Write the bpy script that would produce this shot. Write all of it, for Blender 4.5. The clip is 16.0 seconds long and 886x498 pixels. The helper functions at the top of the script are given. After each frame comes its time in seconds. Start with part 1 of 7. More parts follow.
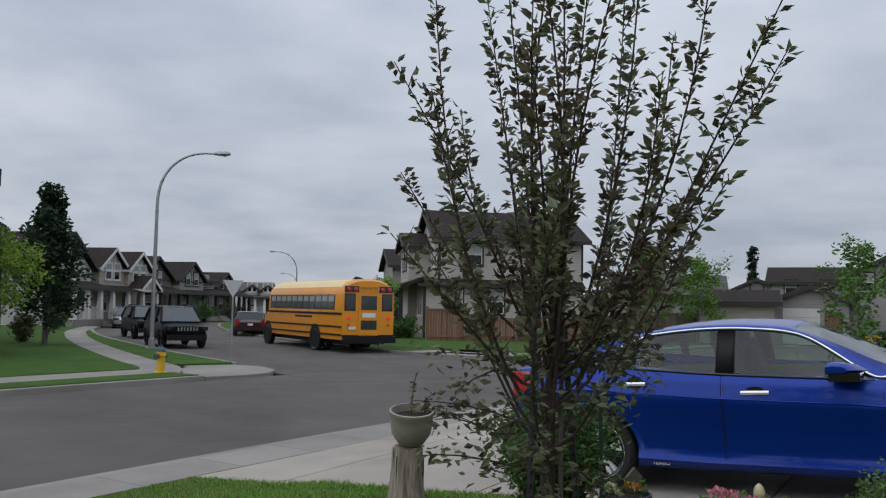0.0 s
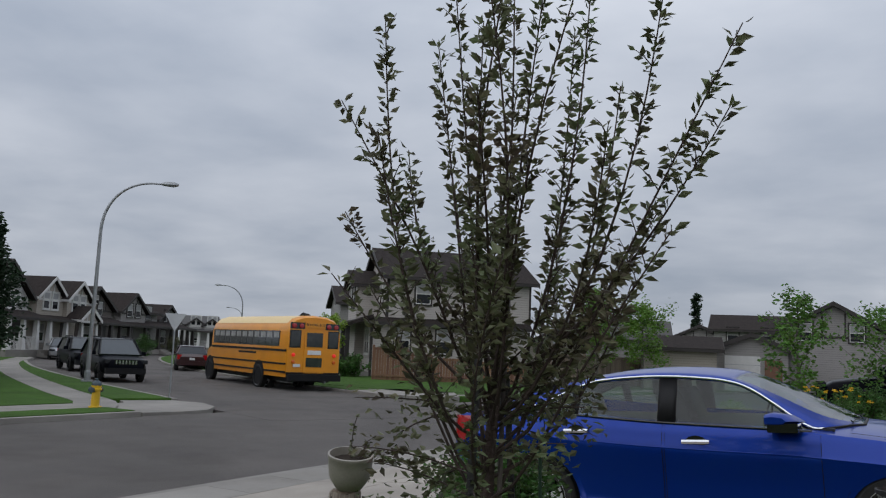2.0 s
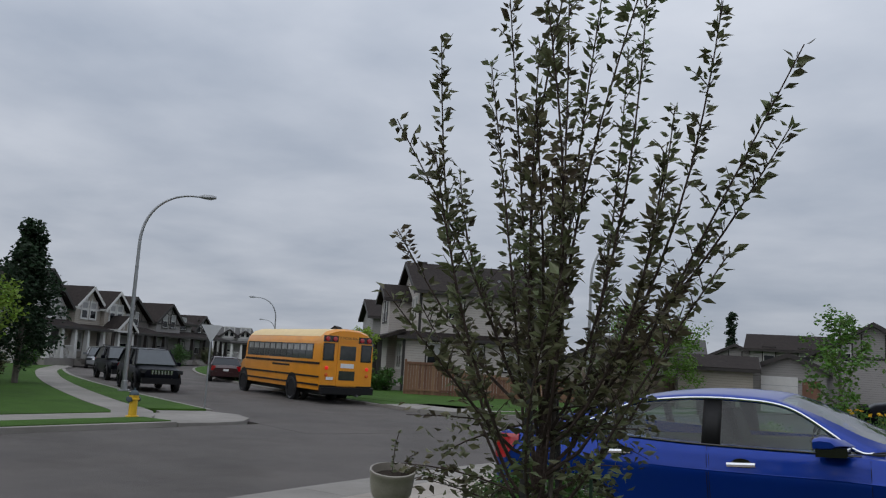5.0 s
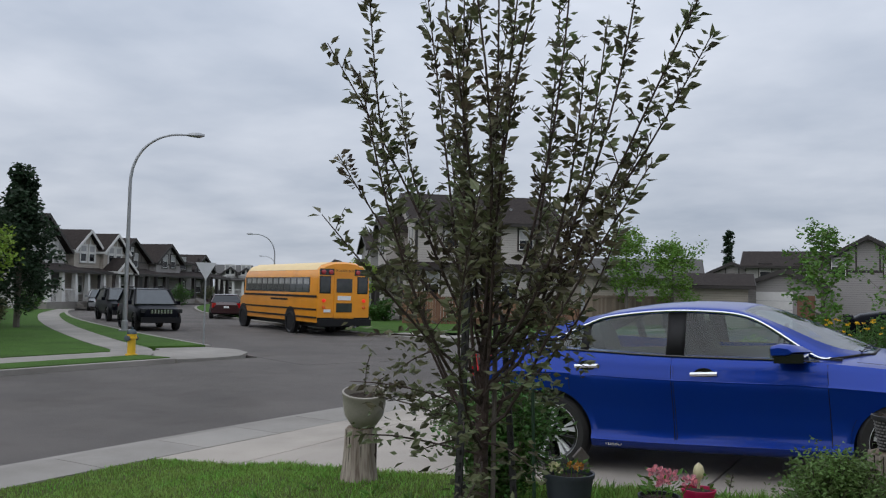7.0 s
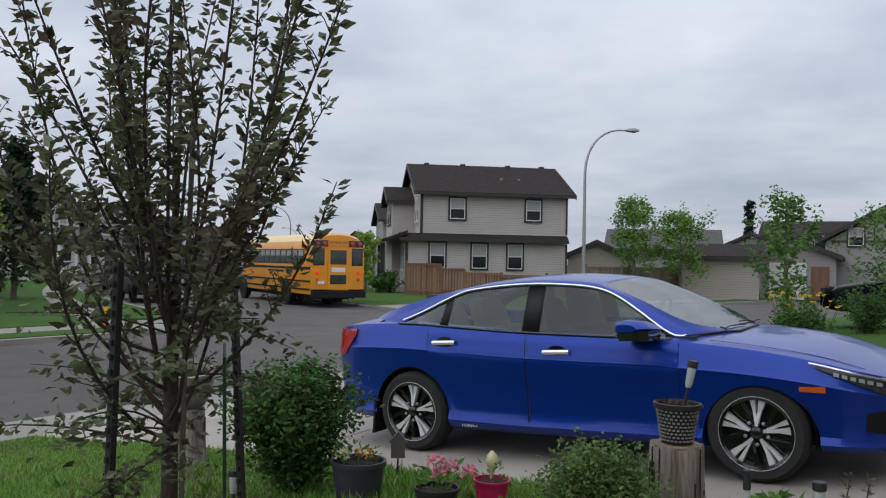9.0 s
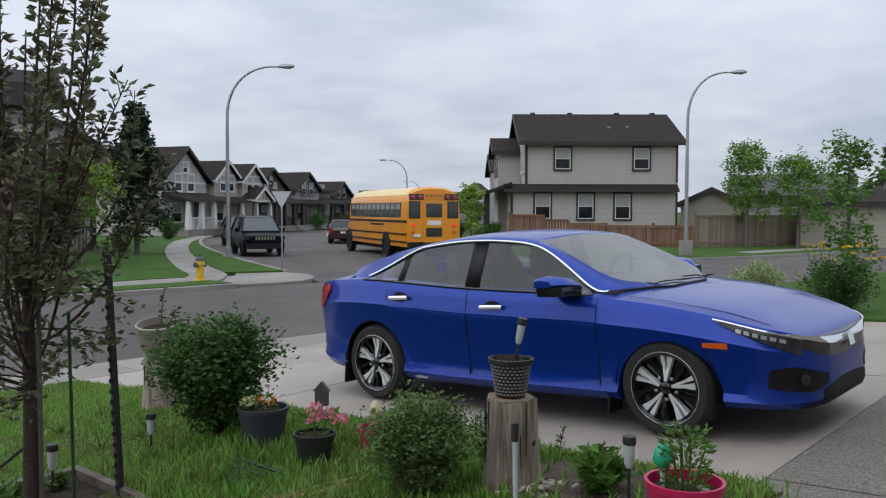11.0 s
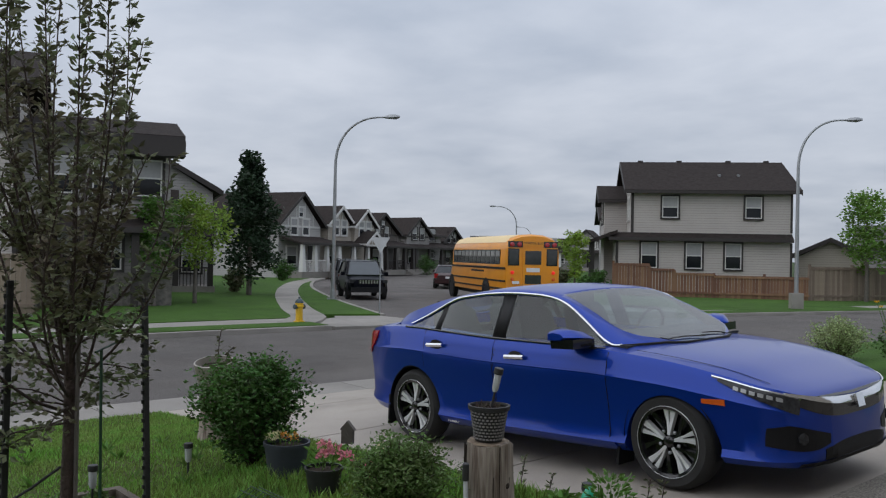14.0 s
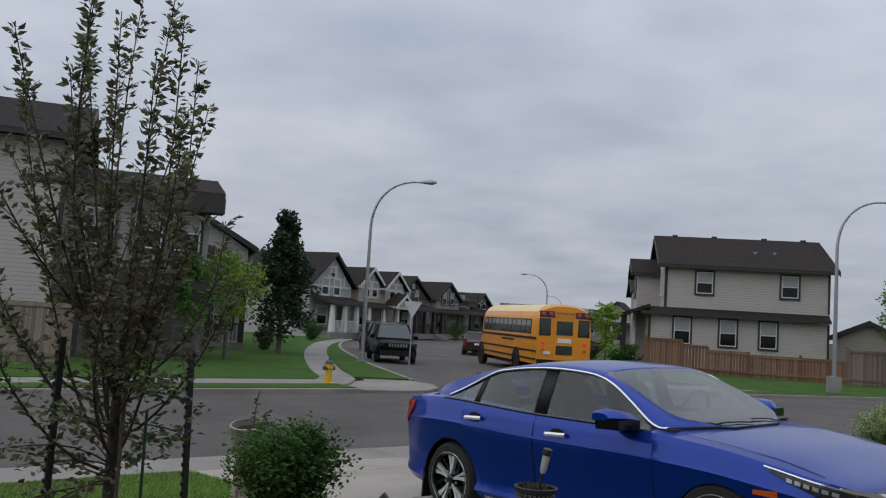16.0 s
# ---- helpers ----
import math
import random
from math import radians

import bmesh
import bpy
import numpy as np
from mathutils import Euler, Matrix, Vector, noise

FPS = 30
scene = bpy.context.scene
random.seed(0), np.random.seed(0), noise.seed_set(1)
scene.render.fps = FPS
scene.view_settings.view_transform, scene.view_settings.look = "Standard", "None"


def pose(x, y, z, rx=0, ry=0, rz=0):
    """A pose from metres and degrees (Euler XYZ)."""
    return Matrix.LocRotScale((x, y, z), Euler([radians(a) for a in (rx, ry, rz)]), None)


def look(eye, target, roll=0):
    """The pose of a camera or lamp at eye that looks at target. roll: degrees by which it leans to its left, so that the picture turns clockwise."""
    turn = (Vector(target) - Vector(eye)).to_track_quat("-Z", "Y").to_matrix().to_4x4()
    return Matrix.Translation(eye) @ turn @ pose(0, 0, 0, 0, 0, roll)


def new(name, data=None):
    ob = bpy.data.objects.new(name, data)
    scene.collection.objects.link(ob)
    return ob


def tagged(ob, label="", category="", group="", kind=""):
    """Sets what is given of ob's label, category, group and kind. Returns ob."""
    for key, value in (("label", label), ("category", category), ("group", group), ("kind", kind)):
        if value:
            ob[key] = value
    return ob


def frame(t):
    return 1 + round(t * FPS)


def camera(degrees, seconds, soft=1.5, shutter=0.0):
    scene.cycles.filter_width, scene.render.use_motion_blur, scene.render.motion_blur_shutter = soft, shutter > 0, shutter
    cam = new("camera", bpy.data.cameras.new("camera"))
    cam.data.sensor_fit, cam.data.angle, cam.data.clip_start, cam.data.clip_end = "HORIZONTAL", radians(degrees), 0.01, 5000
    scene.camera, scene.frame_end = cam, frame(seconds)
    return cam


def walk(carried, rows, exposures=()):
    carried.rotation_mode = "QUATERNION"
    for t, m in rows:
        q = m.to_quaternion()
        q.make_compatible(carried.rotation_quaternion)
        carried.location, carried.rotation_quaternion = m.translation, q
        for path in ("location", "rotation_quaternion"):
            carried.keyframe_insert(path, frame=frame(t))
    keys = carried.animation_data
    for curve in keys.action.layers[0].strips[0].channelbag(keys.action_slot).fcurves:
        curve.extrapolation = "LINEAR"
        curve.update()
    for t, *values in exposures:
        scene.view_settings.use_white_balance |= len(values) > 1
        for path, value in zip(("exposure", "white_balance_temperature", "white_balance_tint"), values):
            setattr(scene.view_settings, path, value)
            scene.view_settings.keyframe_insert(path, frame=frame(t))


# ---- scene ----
cam = camera(55.3, 16.0, soft=1.2)
PATH = [
    (0, (1.391, -7.795, 1.418), (0.327, -6.107, 1.555), 1.1),
    (0.5, (1.396, -7.777, 1.43), (0.396, -6.052, 1.585), 1.5),
    (1, (1.392, -7.772, 1.435), (0.445, -6.02, 1.62), 2.2),
    (1.5, (1.395, -7.761, 1.437), (0.457, -6.007, 1.646), 2.2),
    (2, (1.387, -7.732, 1.441), (0.427, -5.993, 1.673), 2.5),
    (2.5, (1.381, -7.748, 1.449), (0.403, -6.023, 1.706), 2.7),
    (3, (1.361, -7.726, 1.431), (0.336, -6.03, 1.703), 3.5),
    (3.2, (1.356, -7.753, 1.422), (0.315, -6.067, 1.692), 3.9),
    (5.3, (1.31, -7.804, 1.453), (0.296, -6.1, 1.712), 3.2),
    (5.5, (1.313, -7.812, 1.439), (0.318, -6.096, 1.69), 3.0),
    (6, (1.349, -7.801, 1.42), (0.387, -6.059, 1.619), 2.5),
    (6.5, (1.482, -7.786, 1.422), (0.501, -6.049, 1.571), 2.1),
    (7, (1.583, -7.704, 1.416), (0.558, -5.99, 1.514), 1.2),
    (7.5, (1.742, -7.406, 1.407), (0.695, -5.704, 1.483), 1.3),
    (8, (2.02, -7.111, 1.389), (0.98, -5.404, 1.448), 1.2),
    (8.5, (2.312, -6.866, 1.426), (1.214, -5.194, 1.453), 0.7),
    (9, (2.577, -6.557, 1.45), (1.492, -4.877, 1.479), 1.1),
    (9.5, (2.921, -6.351, 1.456), (1.757, -4.725, 1.412), 0.8),
    (10, (3.264, -6.239, 1.476), (2.032, -4.667, 1.383), 0.7),
    (10.2, (3.394, -6.157, 1.489), (2.139, -4.601, 1.41), 0.7),
    (12.3, (4.446, -5.73, 1.56), (3.004, -4.351, 1.424), -0.2),
    (12.5, (4.526, -5.733, 1.565), (3.06, -4.378, 1.441), -0.1),
    (13, (4.617, -5.74, 1.585), (3.115, -4.422, 1.509), -0.5),
    (13.5, (4.618, -5.699, 1.596), (3.109, -4.387, 1.566), 0.1),
    (14, (4.61, -5.693, 1.598), (3.092, -4.39, 1.611), 1.1),
    (14.5, (4.585, -5.695, 1.601), (3.063, -4.399, 1.647), 2.1),
    (15, (4.572, -5.721, 1.637), (3.032, -4.449, 1.729), 2.8),
    (15.5, (4.531, -5.735, 1.644), (2.972, -4.489, 1.782), 3.2),
    (16, (4.507, -5.773, 1.64), (2.946, -4.533, 1.803), 3.6),
]
walk(cam, [(t, look(eye, target, roll)) for t, eye, target, roll in PATH],
     [(0, -0.11), (1.5, -0.2), (2.5, -0.28), (5.5, -0.25), (6.5, 0.0), (8, 0.08), (9, 0.13), (10, 0.26), (12.5, 0.24), (14, 0.0), (15, -0.1), (16, -0.22)])


# ---- light ----
SUN_EL, SUN_AZ = radians(54), radians(202)
world = bpy.data.worlds.new("overcast")
scene.world = world
world.use_nodes = True
wn, wl = world.node_tree.nodes, world.node_tree.links
wn.clear()
w_out, w_bg = wn.new("ShaderNodeOutputWorld"), wn.new("ShaderNodeBackground")
sky = wn.new("ShaderNodeTexSky")
sky.sky_type, sky.sun_disc, sky.sun_elevation, sky.sun_rotation = "NISHITA", False, SUN_EL, SUN_AZ
sky_dim = wn.new("ShaderNodeVectorMath")
sky_dim.operation = "SCALE"
sky_dim.inputs["Scale"].default_value = 0.06
tc, sep = wn.new("ShaderNodeTexCoord"), wn.new("ShaderNodeSeparateXYZ")
wl.new(tc.outputs["Generated"], sep.inputs[0])
# cloud layers: the direction is flattened on to a high plane, so that clouds crowd towards the horizon
flat, zmax = wn.new("ShaderNodeVectorMath"), wn.new("ShaderNodeMath")
zmax.operation, zmax.inputs[1].default_value = "MAXIMUM", 0.0
wl.new(sep.outputs["Z"], zmax.inputs[0])
zadd = wn.new("ShaderNodeMath")
zadd.operation, zadd.inputs[1].default_value = "ADD", 0.16
wl.new(zmax.outputs[0], zadd.inputs[0])
comb = wn.new("ShaderNodeCombineXYZ")
for i in range(3):
    wl.new(zadd.outputs[0], comb.inputs[i])
flat.operation = "DIVIDE"
wl.new(tc.outputs["Generated"], flat.inputs[0])
wl.new(comb.outputs[0], flat.inputs[1])
cn1, cn2 = wn.new("ShaderNodeTexNoise"), wn.new("ShaderNodeTexNoise")
cn1.inputs["Scale"].default_value, cn1.inputs["Detail"].default_value, cn1.inputs["Distortion"].default_value = 1.15, 6, 0.25
cn2.inputs["Scale"].default_value, cn2.inputs["Detail"].default_value = 3.4, 5
for c in (cn1, cn2):
    wl.new(flat.outputs[0], c.inputs["Vector"])
cadd = wn.new("ShaderNodeMath")
cadd.operation, cadd.inputs[1].default_value = "MULTIPLY_ADD", 0.35
wl.new(cn2.outputs["Fac"], cadd.inputs[0])
wl.new(cn1.outputs["Fac"], cadd.inputs[2])
ramp = wn.new("ShaderNodeValToRGB")
ramp.color_ramp.elements[0].position, ramp.color_ramp.elements[0].color = 0.42, (0.385, 0.437, 0.53, 1)
ramp.color_ramp.elements[1].position, ramp.color_ramp.elements[1].color = 0.92, (0.615, 0.655, 0.735, 1)
wl.new(cadd.outputs[0], ramp.inputs[0])
# an overcast sky brightens towards the zenith
zen = wn.new("ShaderNodeMapRange")
zen.inputs["From Min"].default_value, zen.inputs["From Max"].default_value = 0.0, 1.0
zen.inputs["To Min"].default_value, zen.inputs["To Max"].default_value = 0.92, 2.0
wl.new(sep.outputs["Z"], zen.inputs["Value"])
cloud = wn.new("ShaderNodeVectorMath")
cloud.operation = "SCALE"
wl.new(ramp.outputs[0], cloud.inputs[0])
wl.new(zen.outputs[0], cloud.inputs["Scale"])
wl.new(sky.outputs[0], sky_dim.inputs[0])
wmix = wn.new("ShaderNodeMix")
wmix.data_type, wmix.inputs[0].default_value = "RGBA", 0.93
wl.new(sky_dim.outputs[0], wmix.inputs["A"])
wl.new(cloud.outputs[0], wmix.inputs["B"])
wl.new(wmix.outputs["Result"], w_bg.inputs["Color"])
w_bg.inputs["Strength"].default_value = 1.0
wl.new(w_bg.outputs[0], w_out.inputs["Surface"])

sun = new("sun", bpy.data.lights.new("sun", "SUN"))
sun.data.energy, sun.data.angle, sun.data.color = 0.9, radians(110), (1.0, 0.97, 0.92)
sun.matrix_world = look((0, 0, 60), (0, 0, 0)) @ Matrix()
sun.rotation_euler = Euler((radians(36), 0, radians(-22)))


# ---- materials ----
def mat(name, col, rough=0.7, metal=0.0, col2=None, scale=6.0, amount=0.5, bump=0.0, bscale=60.0, coat=0.0, island=0.0, spec=0.5, trans=0.0, objvar=0.0, stains=0.0, grain=1.0):
    """A surface with two scales of variation: broad patches between col and col2 and a fine grain with relief."""
    m = bpy.data.materials.new(name)
    m.use_nodes = True
    nt = m.node_tree
    n, l = nt.nodes, nt.links
    b = n["Principled BSDF"]
    b.inputs["Roughness"].default_value, b.inputs["Metallic"].default_value = rough, metal
    b.inputs["Specular IOR Level"].default_value = spec
    if coat:
        b.inputs["Coat Weight"].default_value, b.inputs["Coat Roughness"].default_value = coat, 0.04
    c2 = col2 or tuple(c * 0.72 for c in col)
    co = n.new("ShaderNodeTexCoord")
    big, fine = n.new("ShaderNodeTexNoise"), n.new("ShaderNodeTexNoise")
    big.inputs["Scale"].default_value, big.inputs["Detail"].default_value = scale, 5
    fine.inputs["Scale"].default_value, fine.inputs["Detail"].default_value = bscale, 4
    mp = n.new("ShaderNodeMapping")
    mp.inputs["Scale"].default_value = (1, 1, grain)
    l.new(co.outputs["Object"], mp.inputs["Vector"])
    for t in (big, fine):
        l.new(mp.outputs["Vector"], t.inputs["Vector"])
    add = n.new("ShaderNodeMath")
    add.operation, add.inputs[1].default_value = "MULTIPLY_ADD", 0.45
    l.new(fine.outputs["Fac"], add.inputs[0])
    l.new(big.outputs["Fac"], add.inputs[2])
    rng = n.new("ShaderNodeMapRange")
    rng.inputs["From Min"].default_value, rng.inputs["From Max"].default_value = 0.5, 0.95
    rng.inputs["To Max"].default_value = amount
    l.new(add.outputs[0], rng.inputs["Value"])
    mix = n.new("ShaderNodeMix")
    mix.data_type = "RGBA"
    mix.inputs["A"].default_value, mix.inputs["B"].default_value = (*col, 1), (*c2, 1)
    l.new(rng.outputs[0], mix.inputs["Factor"])
    out = mix.outputs["Result"]
    if island or objvar:
        hsv, geo = n.new("ShaderNodeHueSaturation"), n.new("ShaderNodeNewGeometry" if island else "ShaderNodeObjectInfo")
        mr = n.new("ShaderNodeMapRange")
        k = island or objvar
        mr.inputs["To Min"].default_value, mr.inputs["To Max"].default_value = 1 - k, 1 + k
        l.new(geo.outputs["Random Per Island" if island else "Random"], mr.inputs["Value"])
        l.new(mr.outputs[0], hsv.inputs["Value"])
        mh = n.new("ShaderNodeMapRange")
        mh.inputs["To Min"].default_value, mh.inputs["To Max"].default_value = 0.5 - 0.03 * k, 0.5 + 0.05 * k
        l.new(geo.outputs["Random Per Island" if island else "Random"], mh.inputs["Value"])
        l.new(mh.outputs[0], hsv.inputs["Hue"])
        l.new(out, hsv.inputs["Color"])
        out = hsv.outputs[0]
    if stains:
        st = n.new("ShaderNodeTexNoise")
        st.inputs["Scale"].default_value, st.inputs["Detail"].default_value, st.inputs["Roughness"].default_value = 0.55, 8, 0.7
        l.new(co.outputs["Object"], st.inputs["Vector"])
        sr = n.new("ShaderNodeMapRange")
        sr.inputs["From Min"].default_value, sr.inputs["From Max"].default_value = 0.48, 0.72
        sr.inputs["To Max"].default_value = stains
        l.new(st.outputs["Fac"], sr.inputs["Value"])
        sm = n.new("ShaderNodeMix")
        sm.data_type, sm.blend_type = "RGBA", "MULTIPLY"
        sm.inputs["B"].default_value = (0.55, 0.53, 0.5, 1)
        l.new(sr.outputs[0], sm.inputs["Factor"])
        l.new(out, sm.inputs["A"])
        out = sm.outputs["Result"]
    l.new(out, b.inputs["Base Color"])
    if bump:
        bp = n.new("ShaderNodeBump")
        bp.inputs["Strength"].default_value, bp.inputs["Distance"].default_value = bump, 0.02
        l.new(fine.outputs["Fac"], bp.inputs["Height"])
        l.new(bp.outputs[0], b.inputs["Normal"])
    if trans:
        b.inputs["Transmission Weight"].default_value = trans
    return m


def leaf_mat(name, col, col2, vary=0.35, rough=0.5):
    """A leaf: colour varied leaf by leaf, some light passing through."""
    m = mat(name, col, rough, col2=col2, scale=1.5, amount=0.9, island=vary, bscale=25, spec=0.28)
    n, l = m.node_tree.nodes, m.node_tree.links
    b = n["Principled BSDF"]
    tr, ms = n.new("ShaderNodeBsdfTranslucent"), n.new("ShaderNodeMixShader")
    src = b.inputs["Base Color"].links[0].from_socket
    l.new(src, tr.inputs["Color"])
    ms.inputs[0].default_value = 0.3
    l.new(b.outputs[0], ms.inputs[1])
    l.new(tr.outputs[0], ms.inputs[2])
    l.new(ms.outputs[0], n["Material Output"].inputs["Surface"])
    return m


def lap_mat(name, col, pitch=0.145, depth=0.5, streak=0.12):
    """Painted lap siding: real pitch along z, weathered in broad streaks."""
    m = mat(name, col, 0.65, col2=tuple(c * (1 - streak) for c in col), scale=0.7, amount=0.9, bscale=30)
    n, l = m.node_tree.nodes, m.node_tree.links
    b = n["Principled BSDF"]
    co, sp = n.new("ShaderNodeTexCoord"), n.new("ShaderNodeSeparateXYZ")
    l.new(co.outputs["Object"], sp.inputs[0])
    dv, fr = n.new("ShaderNodeMath"), n.new("ShaderNodeMath")
    dv.operation, dv.inputs[1].default_value = "DIVIDE", pitch
    fr.operation = "FRACT"
    l.new(sp.outputs["Z"], dv.inputs[0])
    l.new(dv.outputs[0], fr.inputs[0])
    bp = n.new("ShaderNodeBump")
    bp.inputs["Strength"].default_value, bp.inputs["Distance"].default_value, bp.invert = depth, 0.03, True
    l.new(fr.outputs[0], bp.inputs["Height"])
    l.new(bp.outputs[0], b.inputs["Normal"])
    # the shade line under each lap, darkened into the colour
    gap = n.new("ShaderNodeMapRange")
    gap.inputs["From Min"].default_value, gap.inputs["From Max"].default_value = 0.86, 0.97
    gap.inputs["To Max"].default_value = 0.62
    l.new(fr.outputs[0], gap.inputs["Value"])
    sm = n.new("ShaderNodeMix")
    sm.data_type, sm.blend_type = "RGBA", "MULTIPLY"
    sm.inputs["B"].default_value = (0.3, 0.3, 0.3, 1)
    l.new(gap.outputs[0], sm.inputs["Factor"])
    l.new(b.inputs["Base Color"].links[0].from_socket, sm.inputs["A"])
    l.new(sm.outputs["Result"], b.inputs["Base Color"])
    return m


def glass_mat(name, tint, rough=0.02, alpha=0.6):
    """Thin glass: part clear, part mirror."""
    m = bpy.data.materials.new(name)
    m.use_nodes = True
    n, l = m.node_tree.nodes, m.node_tree.links
    n.remove(n["Principled BSDF"])
    tr, gl, mx, fr = n.new("ShaderNodeBsdfTransparent"), n.new("ShaderNodeBsdfGlossy"), n.new("ShaderNodeMixShader"), n.new("ShaderNodeMapRange")
    lw, pw = n.new("ShaderNodeLayerWeight"), n.new("ShaderNodeMath")
    pw.operation, pw.inputs[1].default_value = "POWER", 3.0
    tr.inputs["Color"].default_value = (*tint, 1)
    gl.inputs["Roughness"].default_value = rough
    l.new(lw.outputs["Facing"], pw.inputs[0])
    l.new(pw.outputs[0], fr.inputs["Value"])
    fr.inputs["To Min"].default_value, fr.inputs["To Max"].default_value = 0.065, 0.8
    l.new(fr.outputs[0], mx.inputs[0])
    l.new(tr.outputs[0], mx.inputs[1])
    l.new(gl.outputs[0], mx.inputs[2])
    l.new(mx.outputs[0], n["Material Output"].inputs["Surface"])
    return m


ASPHALT = mat("asphalt", (0.138, 0.125, 0.117), 0.9, col2=(0.10, 0.092, 0.087), scale=0.5, amount=1.0, bump=0.9, bscale=85, stains=0.5, spec=0.25)
CONCRETE = mat("concrete", (0.30, 0.28, 0.256), 0.85, col2=(0.205, 0.193, 0.176), scale=0.9, amount=0.9, bump=0.3, bscale=90, stains=0.4, objvar=0.05, spec=0.3)
DRIVE = mat("driveway_concrete", (0.40, 0.36, 0.315), 0.85, col2=(0.29, 0.262, 0.23), scale=0.9, amount=0.9, bump=0.3, bscale=90, stains=0.35, objvar=0.04, spec=0.3)
AGGREGATE = mat("exposed_aggregate", (0.36, 0.33, 0.29), 0.85, col2=(0.09, 0.08, 0.07), scale=62, amount=0.95, bump=0.8, bscale=150, stains=0.3, spec=0.3)
LAWN = mat("lawn", (0.06, 0.128, 0.022), 0.95, col2=(0.04, 0.078, 0.017), scale=0.8, amount=0.95, bump=1.0, bscale=45, spec=0.15, stains=0.25)
YARD = mat("yard_grass_soil", (0.075, 0.12, 0.026), 0.95, col2=(0.06, 0.056, 0.027), scale=1.6, amount=0.95, bump=1.0, bscale=40, spec=0.15)
FAR_LAND = mat("far_land", (0.07, 0.10, 0.04), 0.95, col2=(0.05, 0.07, 0.035), scale=0.02, amount=1.0, bscale=0.4, spec=0.1)
SOIL = mat("soil", (0.055, 0.042, 0.032), 0.95, col2=(0.03, 0.024, 0.02), scale=9, amount=0.9, bump=1.0, bscale=60, spec=0.2)
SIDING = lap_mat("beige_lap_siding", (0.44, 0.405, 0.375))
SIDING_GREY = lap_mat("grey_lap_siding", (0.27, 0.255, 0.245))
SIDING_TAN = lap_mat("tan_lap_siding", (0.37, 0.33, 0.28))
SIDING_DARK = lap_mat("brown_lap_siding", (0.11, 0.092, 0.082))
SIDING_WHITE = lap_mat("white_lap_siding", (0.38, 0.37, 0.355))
SHINGLE = mat("roof_shingles", (0.046, 0.038, 0.035), 0.9, col2=(0.026, 0.022, 0.021), scale=5, amount=1.0, bump=0.6, bscale=24, spec=0.08)
SHINGLE_GREY = mat("grey_shingles", (0.12, 0.115, 0.112), 0.9, col2=(0.08, 0.078, 0.076), scale=5, amount=1.0, bump=0.6, bscale=24, spec=0.08)
TRIM_DARK = mat("dark_brown_trim", (0.032, 0.026, 0.024), 0.6, bscale=30)
TRIM_WHITE = mat("white_trim", (0.62, 0.61, 0.59), 0.5, col2=(0.5, 0.49, 0.475), bscale=30)
STONE = mat("facing_stone", (0.2, 0.18, 0.16), 0.9, col2=(0.09, 0.085, 0.08), scale=7, amount=1.0, bump=0.8, bscale=20)
PANE = mat("window_pane", (0.012, 0.014, 0.016), 0.05, spec=0.3, bscale=3)
BLIND = mat("window_blind", (0.34, 0.34, 0.34), 0.5, bscale=40)
GALV = mat("galvanised_steel", (0.36, 0.37, 0.38), 0.45, 0.75, col2=(0.27, 0.28, 0.29), scale=12, amount=0.8, bscale=50)
FENCE = mat("weathered_fence_wood", (0.26, 0.20, 0.155), 0.85, col2=(0.17, 0.13, 0.10), scale=3, amount=0.9, bump=0.4, bscale=35, objvar=0.22, grain=0.15)
FENCE_RED = mat("stained_fence_wood", (0.23, 0.118, 0.07), 0.8, col2=(0.13, 0.066, 0.042), scale=3, amount=0.9, bump=0.4, bscale=35, objvar=0.25, grain=0.15)


